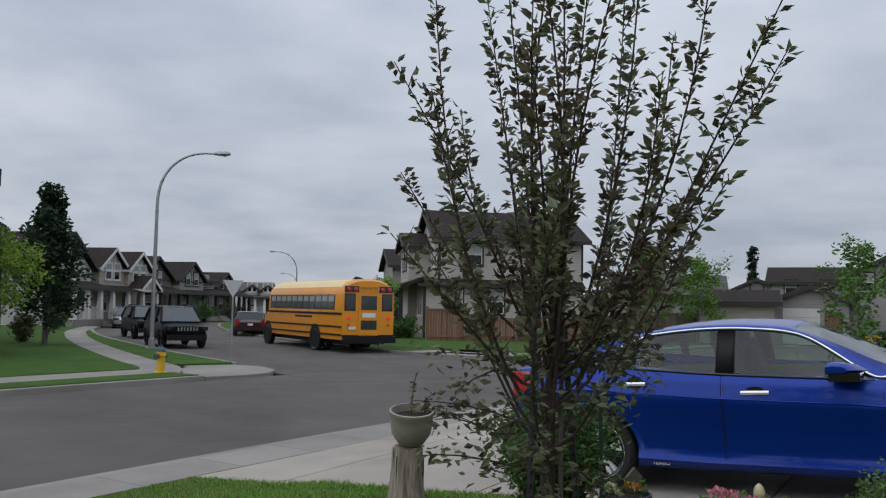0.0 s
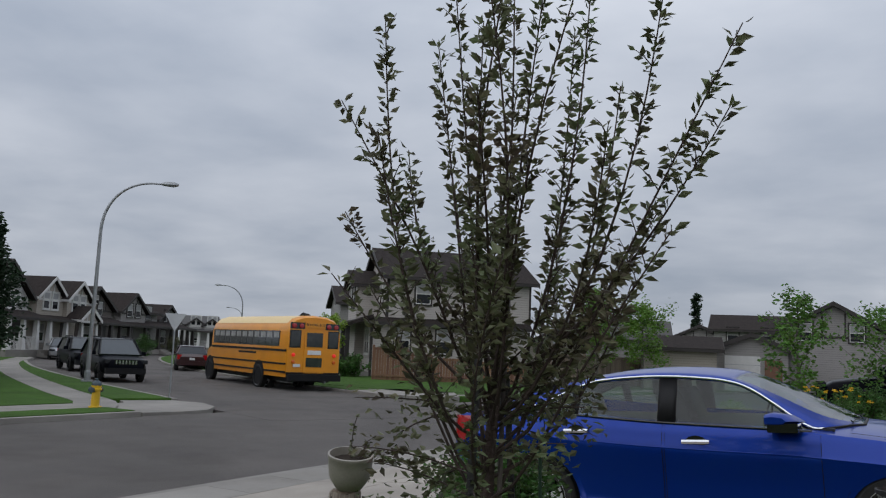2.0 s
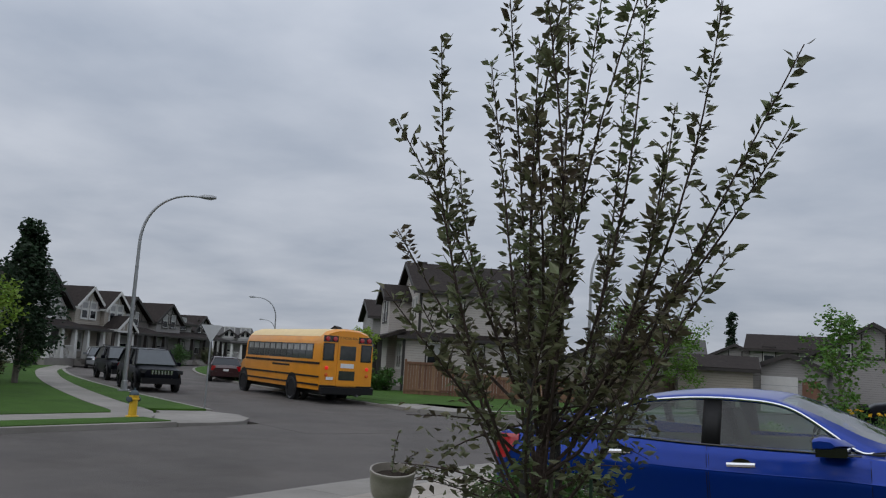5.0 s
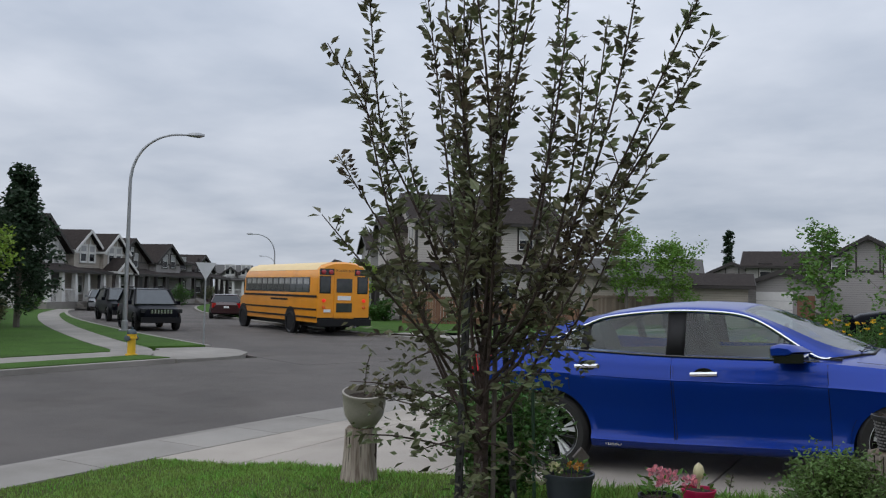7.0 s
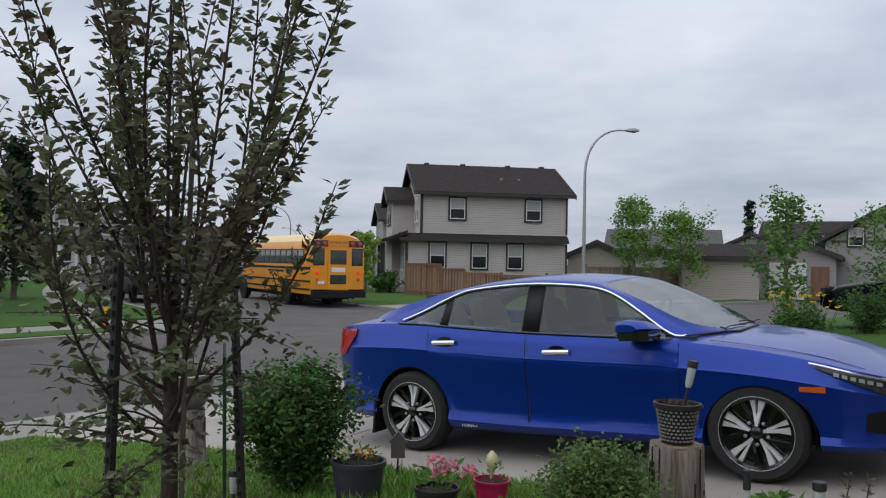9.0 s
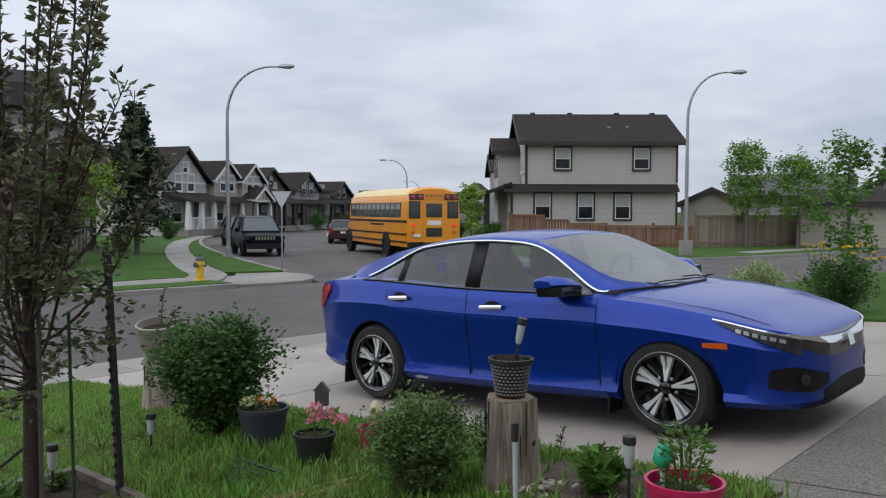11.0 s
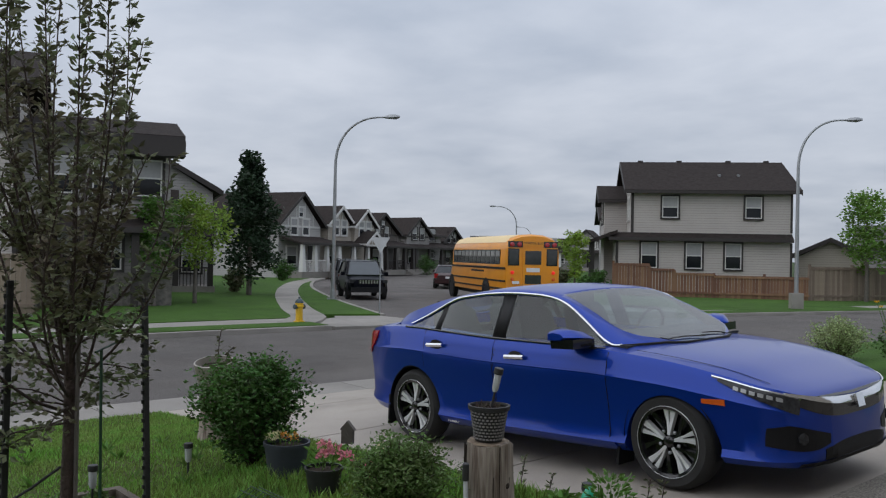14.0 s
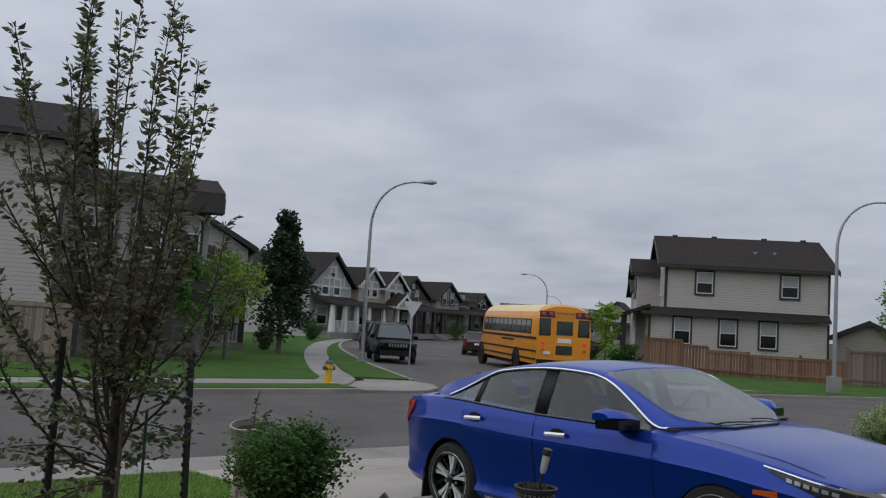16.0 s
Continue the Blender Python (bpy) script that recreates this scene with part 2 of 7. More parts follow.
# ---- tools ----
class Form:
    """A bmesh with a few shapes to add to it."""

    def __init__(self):
        self.bm = bmesh.new()

    def box(self, x0, y0, z0, x1, y1, z1, m=None):
        vs = [self.bm.verts.new(v) for v in ((x0, y0, z0), (x1, y0, z0), (x1, y1, z0), (x0, y1, z0), (x0, y0, z1), (x1, y0, z1), (x1, y1, z1), (x0, y1, z1))]
        for f in ((3, 2, 1, 0), (4, 5, 6, 7), (0, 1, 5, 4), (1, 2, 6, 5), (2, 3, 7, 6), (3, 0, 4, 7)):
            self.bm.faces.new([vs[i] for i in f])
        if m is not None:
            bmesh.ops.transform(self.bm, matrix=m, verts=vs)
        return self

    def prism(self, poly, z0, z1, m=None):
        """A flat outline, counter-clockwise, drawn up from z0 to z1 (numbers, or functions of x and y)."""
        a = [self.bm.verts.new((x, y, z0(x, y) if callable(z0) else z0)) for x, y in poly]
        b = [self.bm.verts.new((x, y, z1(x, y) if callable(z1) else z1)) for x, y in poly]
        self.bm.faces.new(a[::-1])
        self.bm.faces.new(b)
        for i in range(len(poly)):
            j = (i + 1) % len(poly)
            self.bm.faces.new((a[i], a[j], b[j], b[i]))
        if m is not None:
            bmesh.ops.transform(self.bm, matrix=m, verts=a + b)
        return self

    def loft(self, rings, closed=True, caps=True):
        rows = [[self.bm.verts.new(p) for p in r] for r in rings]
        k = len(rows[0])
        for a, b in zip(rows, rows[1:]):
            for i in range(k if closed else k - 1):
                j = (i + 1) % k
                self.bm.faces.new((a[i], a[j], b[j], b[i]))
        if caps and closed:
            self.bm.faces.new(rows[0][::-1])
            self.bm.faces.new(rows[-1])
        return self

    def tube(self, pts, radii, n=8, caps=True):
        pts = [Vector(p) for p in pts]
        if not hasattr(radii, "__len__"):
            radii = [radii] * len(pts)
        rings, up = [], Vector((0.31, 0.12, 0.94))
        for i, p in enumerate(pts):
            d = (pts[min(i + 1, len(pts) - 1)] - pts[max(i - 1, 0)]).normalized()
            s = d.cross(up)
            if s.length < 0.05:
                s = d.cross(Vector((1, 0, 0)))
            s.normalize()
            u = s.cross(d)
            rings.append([p + radii[i] * (math.cos(2 * math.pi * k / n) * s + math.sin(2 * math.pi * k / n) * u) for k in range(n)])
        return self.loft(rings, True, caps)

    def turned(self, profile, n=24, m=None, caps=True):
        """A profile of (radius, height) turned round z."""
        before = len(self.bm.verts)
        self.loft([[(r * math.cos(2 * math.pi * k / n), r * math.sin(2 * math.pi * k / n), z) for k in range(n)] for r, z in profile], True, caps)
        if m is not None:
            self.bm.verts.ensure_lookup_table()
            bmesh.ops.transform(self.bm, matrix=m, verts=self.bm.verts[before:])
        return self

    def face(self, pts):
        self.bm.faces.new([self.bm.verts.new(p) for p in pts])
        return self

    def bevel(self, width, segments=2, angle=30):
        es = [e for e in self.bm.edges if len(e.link_faces) == 2 and e.calc_face_angle(0) > radians(angle)]
        bmesh.ops.bevel(self.bm, geom=es, offset=width, segments=segments, affect="EDGES", profile=0.5)
        return self


def mesh_of(name, form, material, smooth=False, angle=40):
    me = bpy.data.meshes.new(name)
    bmesh.ops.recalc_face_normals(form.bm, faces=form.bm.faces)
    form.bm.to_mesh(me)
    form.bm.free()
    me.materials.append(material)
    if smooth:
        me.polygons.foreach_set("use_smooth", [True] * len(me.polygons))
        me.set_sharp_from_angle(angle=radians(angle))
    return me


def part(name, form, material, parent, label="", smooth=False, m=None, angle=40):
    ob = new(name, mesh_of(name, form, material, smooth, angle))
    ob.parent = parent
    if m is not None:
        ob.matrix_basis = m
    return tagged(ob, label)


def again(ob, parent, m):
    """The same mesh once more, as a part of its own."""
    o = new(ob.name.split(".")[0], ob.data)
    o.parent, o.matrix_basis = parent, m
    return tagged(o, ob.get("label", ""))


def thing(name, m, label, category, group="", kind=""):
    ob = new(name)
    ob.empty_display_size = 0.2
    ob.matrix_basis = m
    return tagged(ob, label, category, group, kind)


def structure(name, form, material, label="", smooth=False):
    return tagged(new(name, mesh_of(name, form, material, smooth)), label, name.split("_")[0], kind="structure")


def cut_out(ob, cutters):
    """Takes the cutters' shapes out of a mesh."""
    for cutter in cutters:
        c = new("cutter", mesh_of("cutter", cutter, ob.data.materials[0]))
        c.matrix_world = ob.matrix_world
        md = ob.modifiers.new("cut", "BOOLEAN")
        md.operation, md.object, md.solver = "DIFFERENCE", c, "EXACT"
        bpy.context.view_layer.update()
        me = bpy.data.meshes.new_from_object(ob.evaluated_get(bpy.context.evaluated_depsgraph_get()))
        ob.modifiers.clear()
        ob.data = me
        bpy.data.objects.remove(c)
    return ob


def slope(x, y):
    """The driveway and the yard fall towards the road."""
    return 0.0596 * x + 0.0261 * max(-12.0, min(6.0, y))


def land(x, y):
    k = max(0.0, min(1.0, (x + 5.75) / 2.0))
    return -0.44 * (1 - k) + slope(x, y) * k


# ---- ground, road, pavements ----
ROAD_Z, KERB_Z = -0.56, -0.44
ground = structure("ground", Form().box(-1600, -1600, -1.6, 1600, 1600, -0.72), FAR_LAND, "flat grassy land reaching the horizon")
ground["category"] = "ground"


def spline(pts, step=1.5):
    """Points along a smooth line through the given ones."""
    out, p = [], [pts[0]] + list(pts) + [pts[-1]]
    for i in range(1, len(p) - 2):
        a, b, c, d = (Vector(v) for v in p[i - 1 : i + 3])
        n = max(1, int((c - b).length / step))
        for k in range(n):
            t = k / n
            out.append(tuple(0.5 * ((2 * b) + (c - a) * t + (2 * a - 5 * b + 4 * c - d) * t * t + (3 * b - a - 3 * c + d) * t**3)))
    return out + [tuple(pts[-1])]


def strip(left, right, top, thick=0.35):
    """A slab between two lines with as many points."""
    f = Form()
    z = top if callable(top) else (lambda x, y: top)
    rings = [[(*a[:2], z(*a[:2])), (*b[:2], z(*b[:2])), (*b[:2], z(*b[:2]) - thick), (*a[:2], z(*a[:2]) - thick)] for a, b in zip(left, right)]
    return f.loft(rings)


def offset(line, d):
    out = []
    for i, p in enumerate(line):
        a, b = Vector(line[max(i - 1, 0)][:2]), Vector(line[min(i + 1, len(line) - 1)][:2])
        t = (b - a).normalized()
        out.append((p[0] - t.y * d, p[1] + t.x * d))
    return out


NEAR = spline([(-6.9, -90), (-6.9, -40), (-6.9, -10), (-6.9, 3), (-6.3, 10), (-4.7, 17), (-3.1, 23), (-1.7, 30), (-0.4, 38), (1.2, 47), (3.5, 58), (8, 72), (16, 90)])
FAR = offset(spline([(-6.9, -90), (-6.9, -40), (-6.9, -10), (-6.9, 3), (-6.5, 10), (-5.3, 18), (-3.6, 25.3), (-2.0, 31), (-0.8, 38), (1.0, 47), (3.5, 58), (8, 72), (16, 90)]), 8.45)


def resample(line, n):
    """The same line in n points at even distances."""
    pts = [Vector(p[:2]) for p in line]
    far = [0.0]
    for a, b in zip(pts, pts[1:]):
        far.append(far[-1] + (b - a).length)
    out, k = [], 0
    for i in range(n):
        d = far[-1] * i / (n - 1)
        while k < len(pts) - 2 and far[k + 1] < d:
            k += 1
        out.append(tuple(pts[k].lerp(pts[k + 1], (d - far[k]) / max(far[k + 1] - far[k], 1e-9))))
    return out


def near_x(y):
    """Where the road's near edge runs."""
    for a, b in zip(NEAR, NEAR[1:]):
        if a[1] <= y <= b[1]:
            return a[0] + (b[0] - a[0]) * (y - a[1]) / max(b[1] - a[1], 1e-9)
    return NEAR[-1][0]


road = structure("road_main", strip(resample(FAR, 150), resample(NEAR, 150), ROAD_Z), ASPHALT, "worn grey-brown asphalt residential street")
SIDE = spline([(-11.0, 13.2), (-16.5, 15.4), (-26, 19.6), (-38, 26.0), (-50, 34.5), (-62, 46), (-72, 60), (-80, 78)])
side_l, side_r = offset(SIDE, 4.35), offset(SIDE, -4.35)
road2 = structure("road_side", strip(side_r, side_l, ROAD_Z + 0.004), ASPHALT, "asphalt side street leading away between houses")

near_kerb = structure("kerb_near", strip(offset(NEAR, -0.02), offset(NEAR, -0.42), -0.505), CONCRETE, "low rolled concrete kerb")
structure("gutter_joint", strip(offset(NEAR, 0.025), offset(NEAR, -0.02), -0.548), SOIL, "dark tarred joint between asphalt and gutter")


def slabs(name, left, right, top, label, step, material=None, thick=0.3, inset=0.012):
    """A pavement in separate slabs with open joints."""
    pv = thing(name, Matrix(), label, "pavement", kind="structure")
    for i in range(0, len(left) - step, step):
        a = [Vector(p[:2]) for p in left[i : i + step + 1]]
        b = [Vector(p[:2]) for p in right[i : i + step + 1]]
        cutv = (a[-1] - a[0]).normalized() * inset
        a[0], b[0] = a[0] + cutv, b[0] + cutv
        part("slab", strip([tuple(p) for p in a], [tuple(p) for p in b], top, thick), material or CONCRETE, pv)
    return pv


def dense(line, lo, hi, step):
    """The part of a line between two values of y, in even steps."""
    out, pts = [], [Vector(p[:2]) for p in line]
    for a, b in zip(pts, pts[1:]):
        n = max(1, round((b - a).length / step))
        out += [a.lerp(b, k / n) for k in range(n)]
    return [tuple(p) for p in out if lo <= p.y <= hi]


NEAR_D = dense(NEAR, -30, 40, 0.75)
slabs("pavement_near", offset(NEAR_D, -0.43), offset(NEAR_D, -1.22), -0.437, "pale concrete pavement along the road in jointed slabs", 2)


def cut_line(line, keep):
    return [p for p in line if keep(p)]


def far_bands(name, keep):
    """Kerb, grass verge and pavement on the road's far side."""
    run = cut_line(FAR, keep)
    structure("kerb_" + name, strip(offset(run, 0.2), offset(run, -0.02), KERB_Z), CONCRETE, "concrete kerb")
    structure("verge_" + name, strip(offset(run, 1.3), offset(run, 0.2), KERB_Z + 0.02), LAWN, "mown grass verge")
    slabs("pavement_" + name, offset(run, 2.7), offset(run, 1.3), KERB_Z + 0.01, "pale concrete pavement in jointed slabs", 1)
    structure("lawn_" + name, strip(offset(run, 14.0), offset(run, 2.7), KERB_Z + 0.03), LAWN, "mown green lawn")


far_bands("west", lambda p: p[1] < 7.6)
far_bands("north", lambda p: p[1] > 21.5)


# ---- houses ----
def window(house, w, h, m, trim=None, blind=True, bars=True):
    """A window with its trim, white frame, meeting rail and panes. Local x along the wall, y into it, z up from the sill."""
    wd = part("window", Form().box(-w / 2 - 0.1, -0.05, -0.1, -w / 2, 0.02, h + 0.1).box(w / 2, -0.05, -0.1, w / 2 + 0.1, 0.02, h + 0.1)
              .box(-w / 2, -0.05, h, w / 2, 0.02, h + 0.1).box(-w / 2, -0.07, -0.1, w / 2, 0.02, 0), trim or TRIM_DARK, house, m=m)
    f, t = Form(), 0.055
    f.box(-w / 2, -0.03, 0, -w / 2 + t, 0.02, h).box(w / 2 - t, -0.03, 0, w / 2, 0.02, h)
    f.box(-w / 2 + t, -0.03, 0, w / 2 - t, 0.02, t).box(-w / 2 + t, -0.03, h - t, w / 2 - t, 0.02, h)
    f.box(-w / 2 + t, -0.025, h * 0.5 - t / 2, w / 2 - t, 0.02, h * 0.5 + t / 2)
    part("window_frame", f, TRIM_WHITE, wd)
    part("pane", Form().box(-w / 2 + t, -0.012, t, w / 2 - t, 0.01, h * 0.5 - t / 2), PANE, wd)
    part("pane", Form().box(-w / 2 + t, -0.012, h * 0.5 + t / 2, w / 2 - t, 0.01, h - t), BLIND if blind else PANE, wd)
    return wd


def gable_roof(house, x0, x1, y0, y1, z, rise, along, over=0.45, mat_=None, fascia=None):
    """A pitched roof whose ridge runs along x or y, with overhang, thickness and dark fascia."""
    th = 0.16
    x0, x1, y0, y1 = x0 - over, x1 + over, y0 - over, y1 + over
    half = (y1 - y0) / 2 if along == "x" else (x1 - x0) / 2
    drop = rise / half * over * 0 + 0.0
    f = Form()
    if along == "x":
        prof = [(y0, z - drop), ((y0 + y1) / 2, z + rise), (y1, z - drop), (y1, z + th - drop), ((y0 + y1) / 2, z + rise + th), (y0, z + th - drop)]
        f.loft([[(x, py, pz) for py, pz in prof] for x in (x0, x1)])
    else:
        prof = [(x0, z - drop), ((x0 + x1) / 2, z + rise), (x1, z - drop), (x1, z + th - drop), ((x0 + x1) / 2, z + rise + th), (x0, z + th - drop)]
        f.loft([[(px, y, pz) for px, pz in prof] for y in (y0, y1)])
    part("roof", f, mat_ or SHINGLE, house)
    g = Form()
    for e in (0, 1):
        if along == "x":
            x = (x0 - 0.03, x0) if e == 0 else (x1, x1 + 0.03)
            g.loft([[(xx, py, pz) for py, pz in [(y0, z - 0.12), ((y0 + y1) / 2, z + rise - 0.12), (y1, z - 0.12), (y1, z + th + 0.01), ((y0 + y1) / 2, z + rise + th + 0.01), (y0, z + th + 0.01)]] for xx in x])
            yy = (y0 - 0.1, y0 - 0.002) if e == 0 else (y1 + 0.002, y1 + 0.1)
            g.box(x0, yy[0], z - 0.05, x1, yy[1], z + 0.12)
        else:
            y = (y0 - 0.03, y0) if e == 0 else (y1, y1 + 0.03)
            g.loft([[(px, yy, pz) for px, pz in [(x0, z - 0.12), ((x0 + x1) / 2, z + rise - 0.12), (x1, z - 0.12), (x1, z + th + 0.01), ((x0 + x1) / 2, z + rise + th + 0.01), (x0, z + th + 0.01)]] for yy in y])
            xx = (x0 - 0.1, x0 - 0.002) if e == 0 else (x1 + 0.002, x1 + 0.1)
            g.box(xx[0], y0, z - 0.05, xx[1], y1, z + 0.12)
    part("fascia", g, fascia or TRIM_DARK, house)


def gable_wall(house, x0, x1, y, z, rise, material, along="x", thick=0.15, battens=False):
    """The triangle of wall under a roof's end."""
    if along == "x":
        f = Form().loft([[(x0, yy, z), (x1, yy, z), ((x0 + x1) / 2, yy, z + rise)] for yy in (y, y + thick)])
    else:
        f = Form().loft([[(yy, x0, z), (yy, x1, z), (yy, (x0 + x1) / 2, z + rise)] for yy in (y, y + thick)])
    part("gable", f, material, house)
    if battens and along == "x":
        n, tone = 5, TRIM_WHITE if battens == "white" else TRIM_DARK
        for i in range(1, n):
            x = x0 + (x1 - x0) * i / n
            hh = rise * (1 - abs(2 * i / n - 1)) - 0.08
            part("batten", Form().box(x - 0.05, y - 0.03, z, x + 0.05, y - 0.002, z + hh), tone, house)
        part("gable_beam", Form().box(x0 + 0.2, y - 0.035, z - 0.1, x1 - 0.2, y - 0.003, z + 0.06), tone, house)


def hip_skirt(house, x0, x1, y0, y1, z, out, rise, material=None, left=True):
    """A pent roof between the storeys: low at its outer edge, rising to the wall."""
    f = Form()
    f.loft([[(x, y0 - out, z), (x, y0, z + rise), (x, y0, z + rise - 0.12), (x, y0 - out, z - 0.12)] for x in (x0 - (out if left else 0), x1)])
    part("pent_roof", f, material or SHINGLE, house)
    part("fascia", Form().box(x0 - (out if left else 0), y0 - out - 0.03, z - 0.16, x1, y0 - out - 0.001, z + 0.03), TRIM_DARK, house)


def base(p, direction, z=-0.45):
    return Matrix.Translation((*p, z)) @ Matrix.Rotation(math.atan2(direction[1], direction[0]), 4, "Z")


# the corner house beyond the bus: side wall to the road, porch front to the side street
W = (0.752, 0.659)
corner = thing("corner_house", base((-26.35, 34.8), W, -0.5), "two-storey beige lap-sided house with dark brown trim behind a wooden fence", "house")
L, D = 9.55, 9.0
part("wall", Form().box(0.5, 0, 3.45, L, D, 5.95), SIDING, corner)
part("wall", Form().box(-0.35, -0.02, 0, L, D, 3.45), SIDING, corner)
for cb in ((0.48, -0.03, 3.45, 0.64, 0.1, 5.95), (L - 0.1, -0.03, 3.7, L + 0.02, 0.1, 5.95), (L - 0.1, -0.05, 0, L + 0.02, 0.1, 3.1), (-0.37, -0.05, 0, -0.22, 0.1, 3.1)):
    part("corner_board", Form().box(*cb), TRIM_DARK, corner)
gable_roof(corner, 0.5, L, 0, D, 5.95, 2.15, "x", 0.42)
gable_wall(corner, 0, D, 0.5, 5.95, 2.0, SIDING, "y")
gable_wall(corner, 0, D, L - 0.15, 5.95, 2.0, SIDING, "y")
hip_skirt(corner, -0.35, L, -0.02, D, 3.3, 0.45, 0.32)
for cx, cz, hh in ((2.72, 4.5, 1.25), (7.4, 4.5, 1.25), (1.55, 1.55, 1.5), (4.1, 1.55, 1.5), (6.3, 1.55, 1.5)):
    window(corner, 0.92, hh, pose(cx, -0.03, cz))
for cx in (5.8, 6.9):
    part("roof_vent", Form().turned([(0.07, -0.05), (0.07, 0.1), (0.11, 0.11), (0.11, 0.16), (0.03, 0.18)], 12), GALV, corner, m=pose(cx, 1.9, 5.95 + 2.15 * (2.32 / 4.92) + 0.1))
for vx in (1.2, 3.6, 6.6, 8.9):
    part("ridge_vent", Form().box(vx, 4.35, 8.1, vx + 0.3, 4.65, 8.34), TRIM_DARK, corner)
# front: bay under a smaller gable, porch roof and posts
part("bay", Form().box(-0.9, 3.4, 0, 0.5, 7.9, 5.6), SIDING, corner)
gable_roof(corner, -1.0, 2.0, 3.4, 7.9, 5.6, 1.05, "x", 0.3)
gable_wall(corner, 3.4, 7.9, -0.9, 5.6, 1.0, SIDING, "y")
part("porch_roof", Form().loft([[(-1.9, y, 3.15), (-0.3, y, 3.75), (-0.3, y, 3.55), (-1.9, y, 2.95)] for y in (-0.5, 8.2)]), SHINGLE, corner)
part("fascia", Form().box(-1.96, -0.5, 2.9, -1.9, 8.2, 3.18), TRIM_DARK, corner)
for yy in (0.1, 2.6):
    part("porch_post", Form().box(-1.85, yy - 0.12, 0, -1.6, yy + 0.12, 3.0), TRIM_DARK, corner)
TURN_L = Matrix.Rotation(radians(-90), 4, "Z")
for cy, cz, x, hh in ((1.2, 4.4, 0.5, 1.35), (2.3, 4.4, 0.5, 1.35), (1.0, 1.4, -0.35, 1.5), (1.9, 1.4, -0.35, 1.5), (4.8, 4.3, -0.9, 1.3), (6.2, 4.3, -0.9, 1.3)):
    window(corner, 0.85, hh, Matrix.Translation((x - 0.01, cy, cz)) @ TURN_L, trim=TRIM_WHITE if cy < 3 else TRIM_DARK)
part("porch_floor", Form().box(-2.0, 0, 0, -0.36, 8.0, 0.35), CONCRETE, corner)


def row_house(p, q, label, wall, style=0, height=5.4, roof=None, depth=10.0, mirror=False, rise=1.9, porch_white=True, barge=None):
    """A house of the row: front from p to q (p at the spectator's left), gables, porch with tapered posts, windows."""
    v = Vector((q[0] - p[0], q[1] - p[1]))
    w = v.length
    h = thing("row_house", base(p, v, -0.45), label, "house", "houses of the row")
    part("wall", Form().box(0, 0, 0, w, depth, height), wall, h)
    if style == 3:
        # the gable faces the street, with deep dark barge boards
        gable_roof(h, 0, w, 0, depth, height, rise * 1.25, "y", 0.4, roof, barge or TRIM_DARK)
        gable_wall(h, 0, w, -0.02, height, rise * 1.18, wall, "x", battens="white" if porch_white else "dark")
        gable_wall(h, 0, w, depth - 0.15, height, rise * 1.18, wall, "x")
    else:
        gable_roof(h, 0, w, 0, depth, height, rise * 1.25, "x", 0.4, roof)
        gable_wall(h, 0, depth, 0.0, height, rise * 1.2, wall, "y")
        gable_wall(h, 0, depth, w - 0.15, height, rise * 1.2, wall, "y")
    tr = TRIM_WHITE if porch_white else TRIM_DARK
    spans = [(0.04 * w, 0.52 * w), (0.52 * w, 0.97 * w)] if style == 0 else [(0.42 * w, 0.98 * w)] if style == 1 else [] if style == 3 else [(0.02 * w, 0.55 * w)]
    for k, (a, b) in enumerate(spans):
        yb = -0.9 - 0.35 * k
        part("bay", Form().box(a, yb, 2.75, b, 0, height - 0.1), wall, h)
        rs = (b - a) / 2 * 0.95
        gable_roof(h, a, b, yb, 4.5, height - 0.1, rs, "y", 0.35, roof, barge)
        gable_wall(h, a, b, yb, height - 0.1, rs * 0.97, wall, "x", battens="white" if porch_white else "dark")
        n = 2
        for i in range(n):
            cx = a + (b - a) * (i + 1) / (n + 1)
            window(h, min(0.8, (b - a) / 4), 1.3, pose(cx, yb - 0.02, 3.55), trim=tr)
    if style in (1, 2):
        cx = 0.2 * w if style == 1 else 0.78 * w
        window(h, 1.1, 1.3, pose(cx, -0.02, 3.5), trim=tr)
        window(h, 0.9, 1.3, pose(cx, -0.02, 0.95), trim=tr)
    if style == 3:
        for fx in (0.34, 0.62):
            window(h, 0.85, 1.3, pose(w * fx, -0.04, 3.4), trim=tr)
        window(h, 0.6, 0.8, pose(w * 0.5, -0.04, height + rise * 0.35), trim=tr)
        for fy in (2.2, 5.6):
            window(h, 0.9, 1.2, Matrix.Translation((-0.01, fy, 3.2)) @ Matrix.Rotation(radians(-90), 4, "Z"), trim=tr)
    # porch
    part("porch_roof", Form().loft([[(x, -2.3, 2.75), (x, 0, 3.3), (x, 0, 3.15), (x, -2.3, 2.6)] for x in (0.0, w)]), roof or SHINGLE, h)
    part("fascia", Form().box(0, -2.38, 2.58, w, -2.3, 2.78), TRIM_DARK, h)
    if barge:
        gable_roof(h, w * 0.52, w * 0.9, -2.5, -0.3, 2.75, w * 0.15, "y", 0.2, roof, barge)
        gable_wall(h, w * 0.52, w * 0.9, -2.42, 2.75, w * 0.14, wall, "x", battens="white")
    part("porch_floor", Form().box(0.1, -2.2, 0, w - 0.1, 0, 0.5), CONCRETE, h)
    for i in range(4):
        x = 0.35 + (w - 0.7) * i / 3
        f = Form().loft([[(x - r, -2.05 - r, z), (x + r, -2.05 - r, z), (x + r, -2.05 + r, z), (x - r, -2.05 + r, z)] for r, z in ((0.2, 0.5), (0.12, 2.62))])
        part("porch_post", f, tr, h)
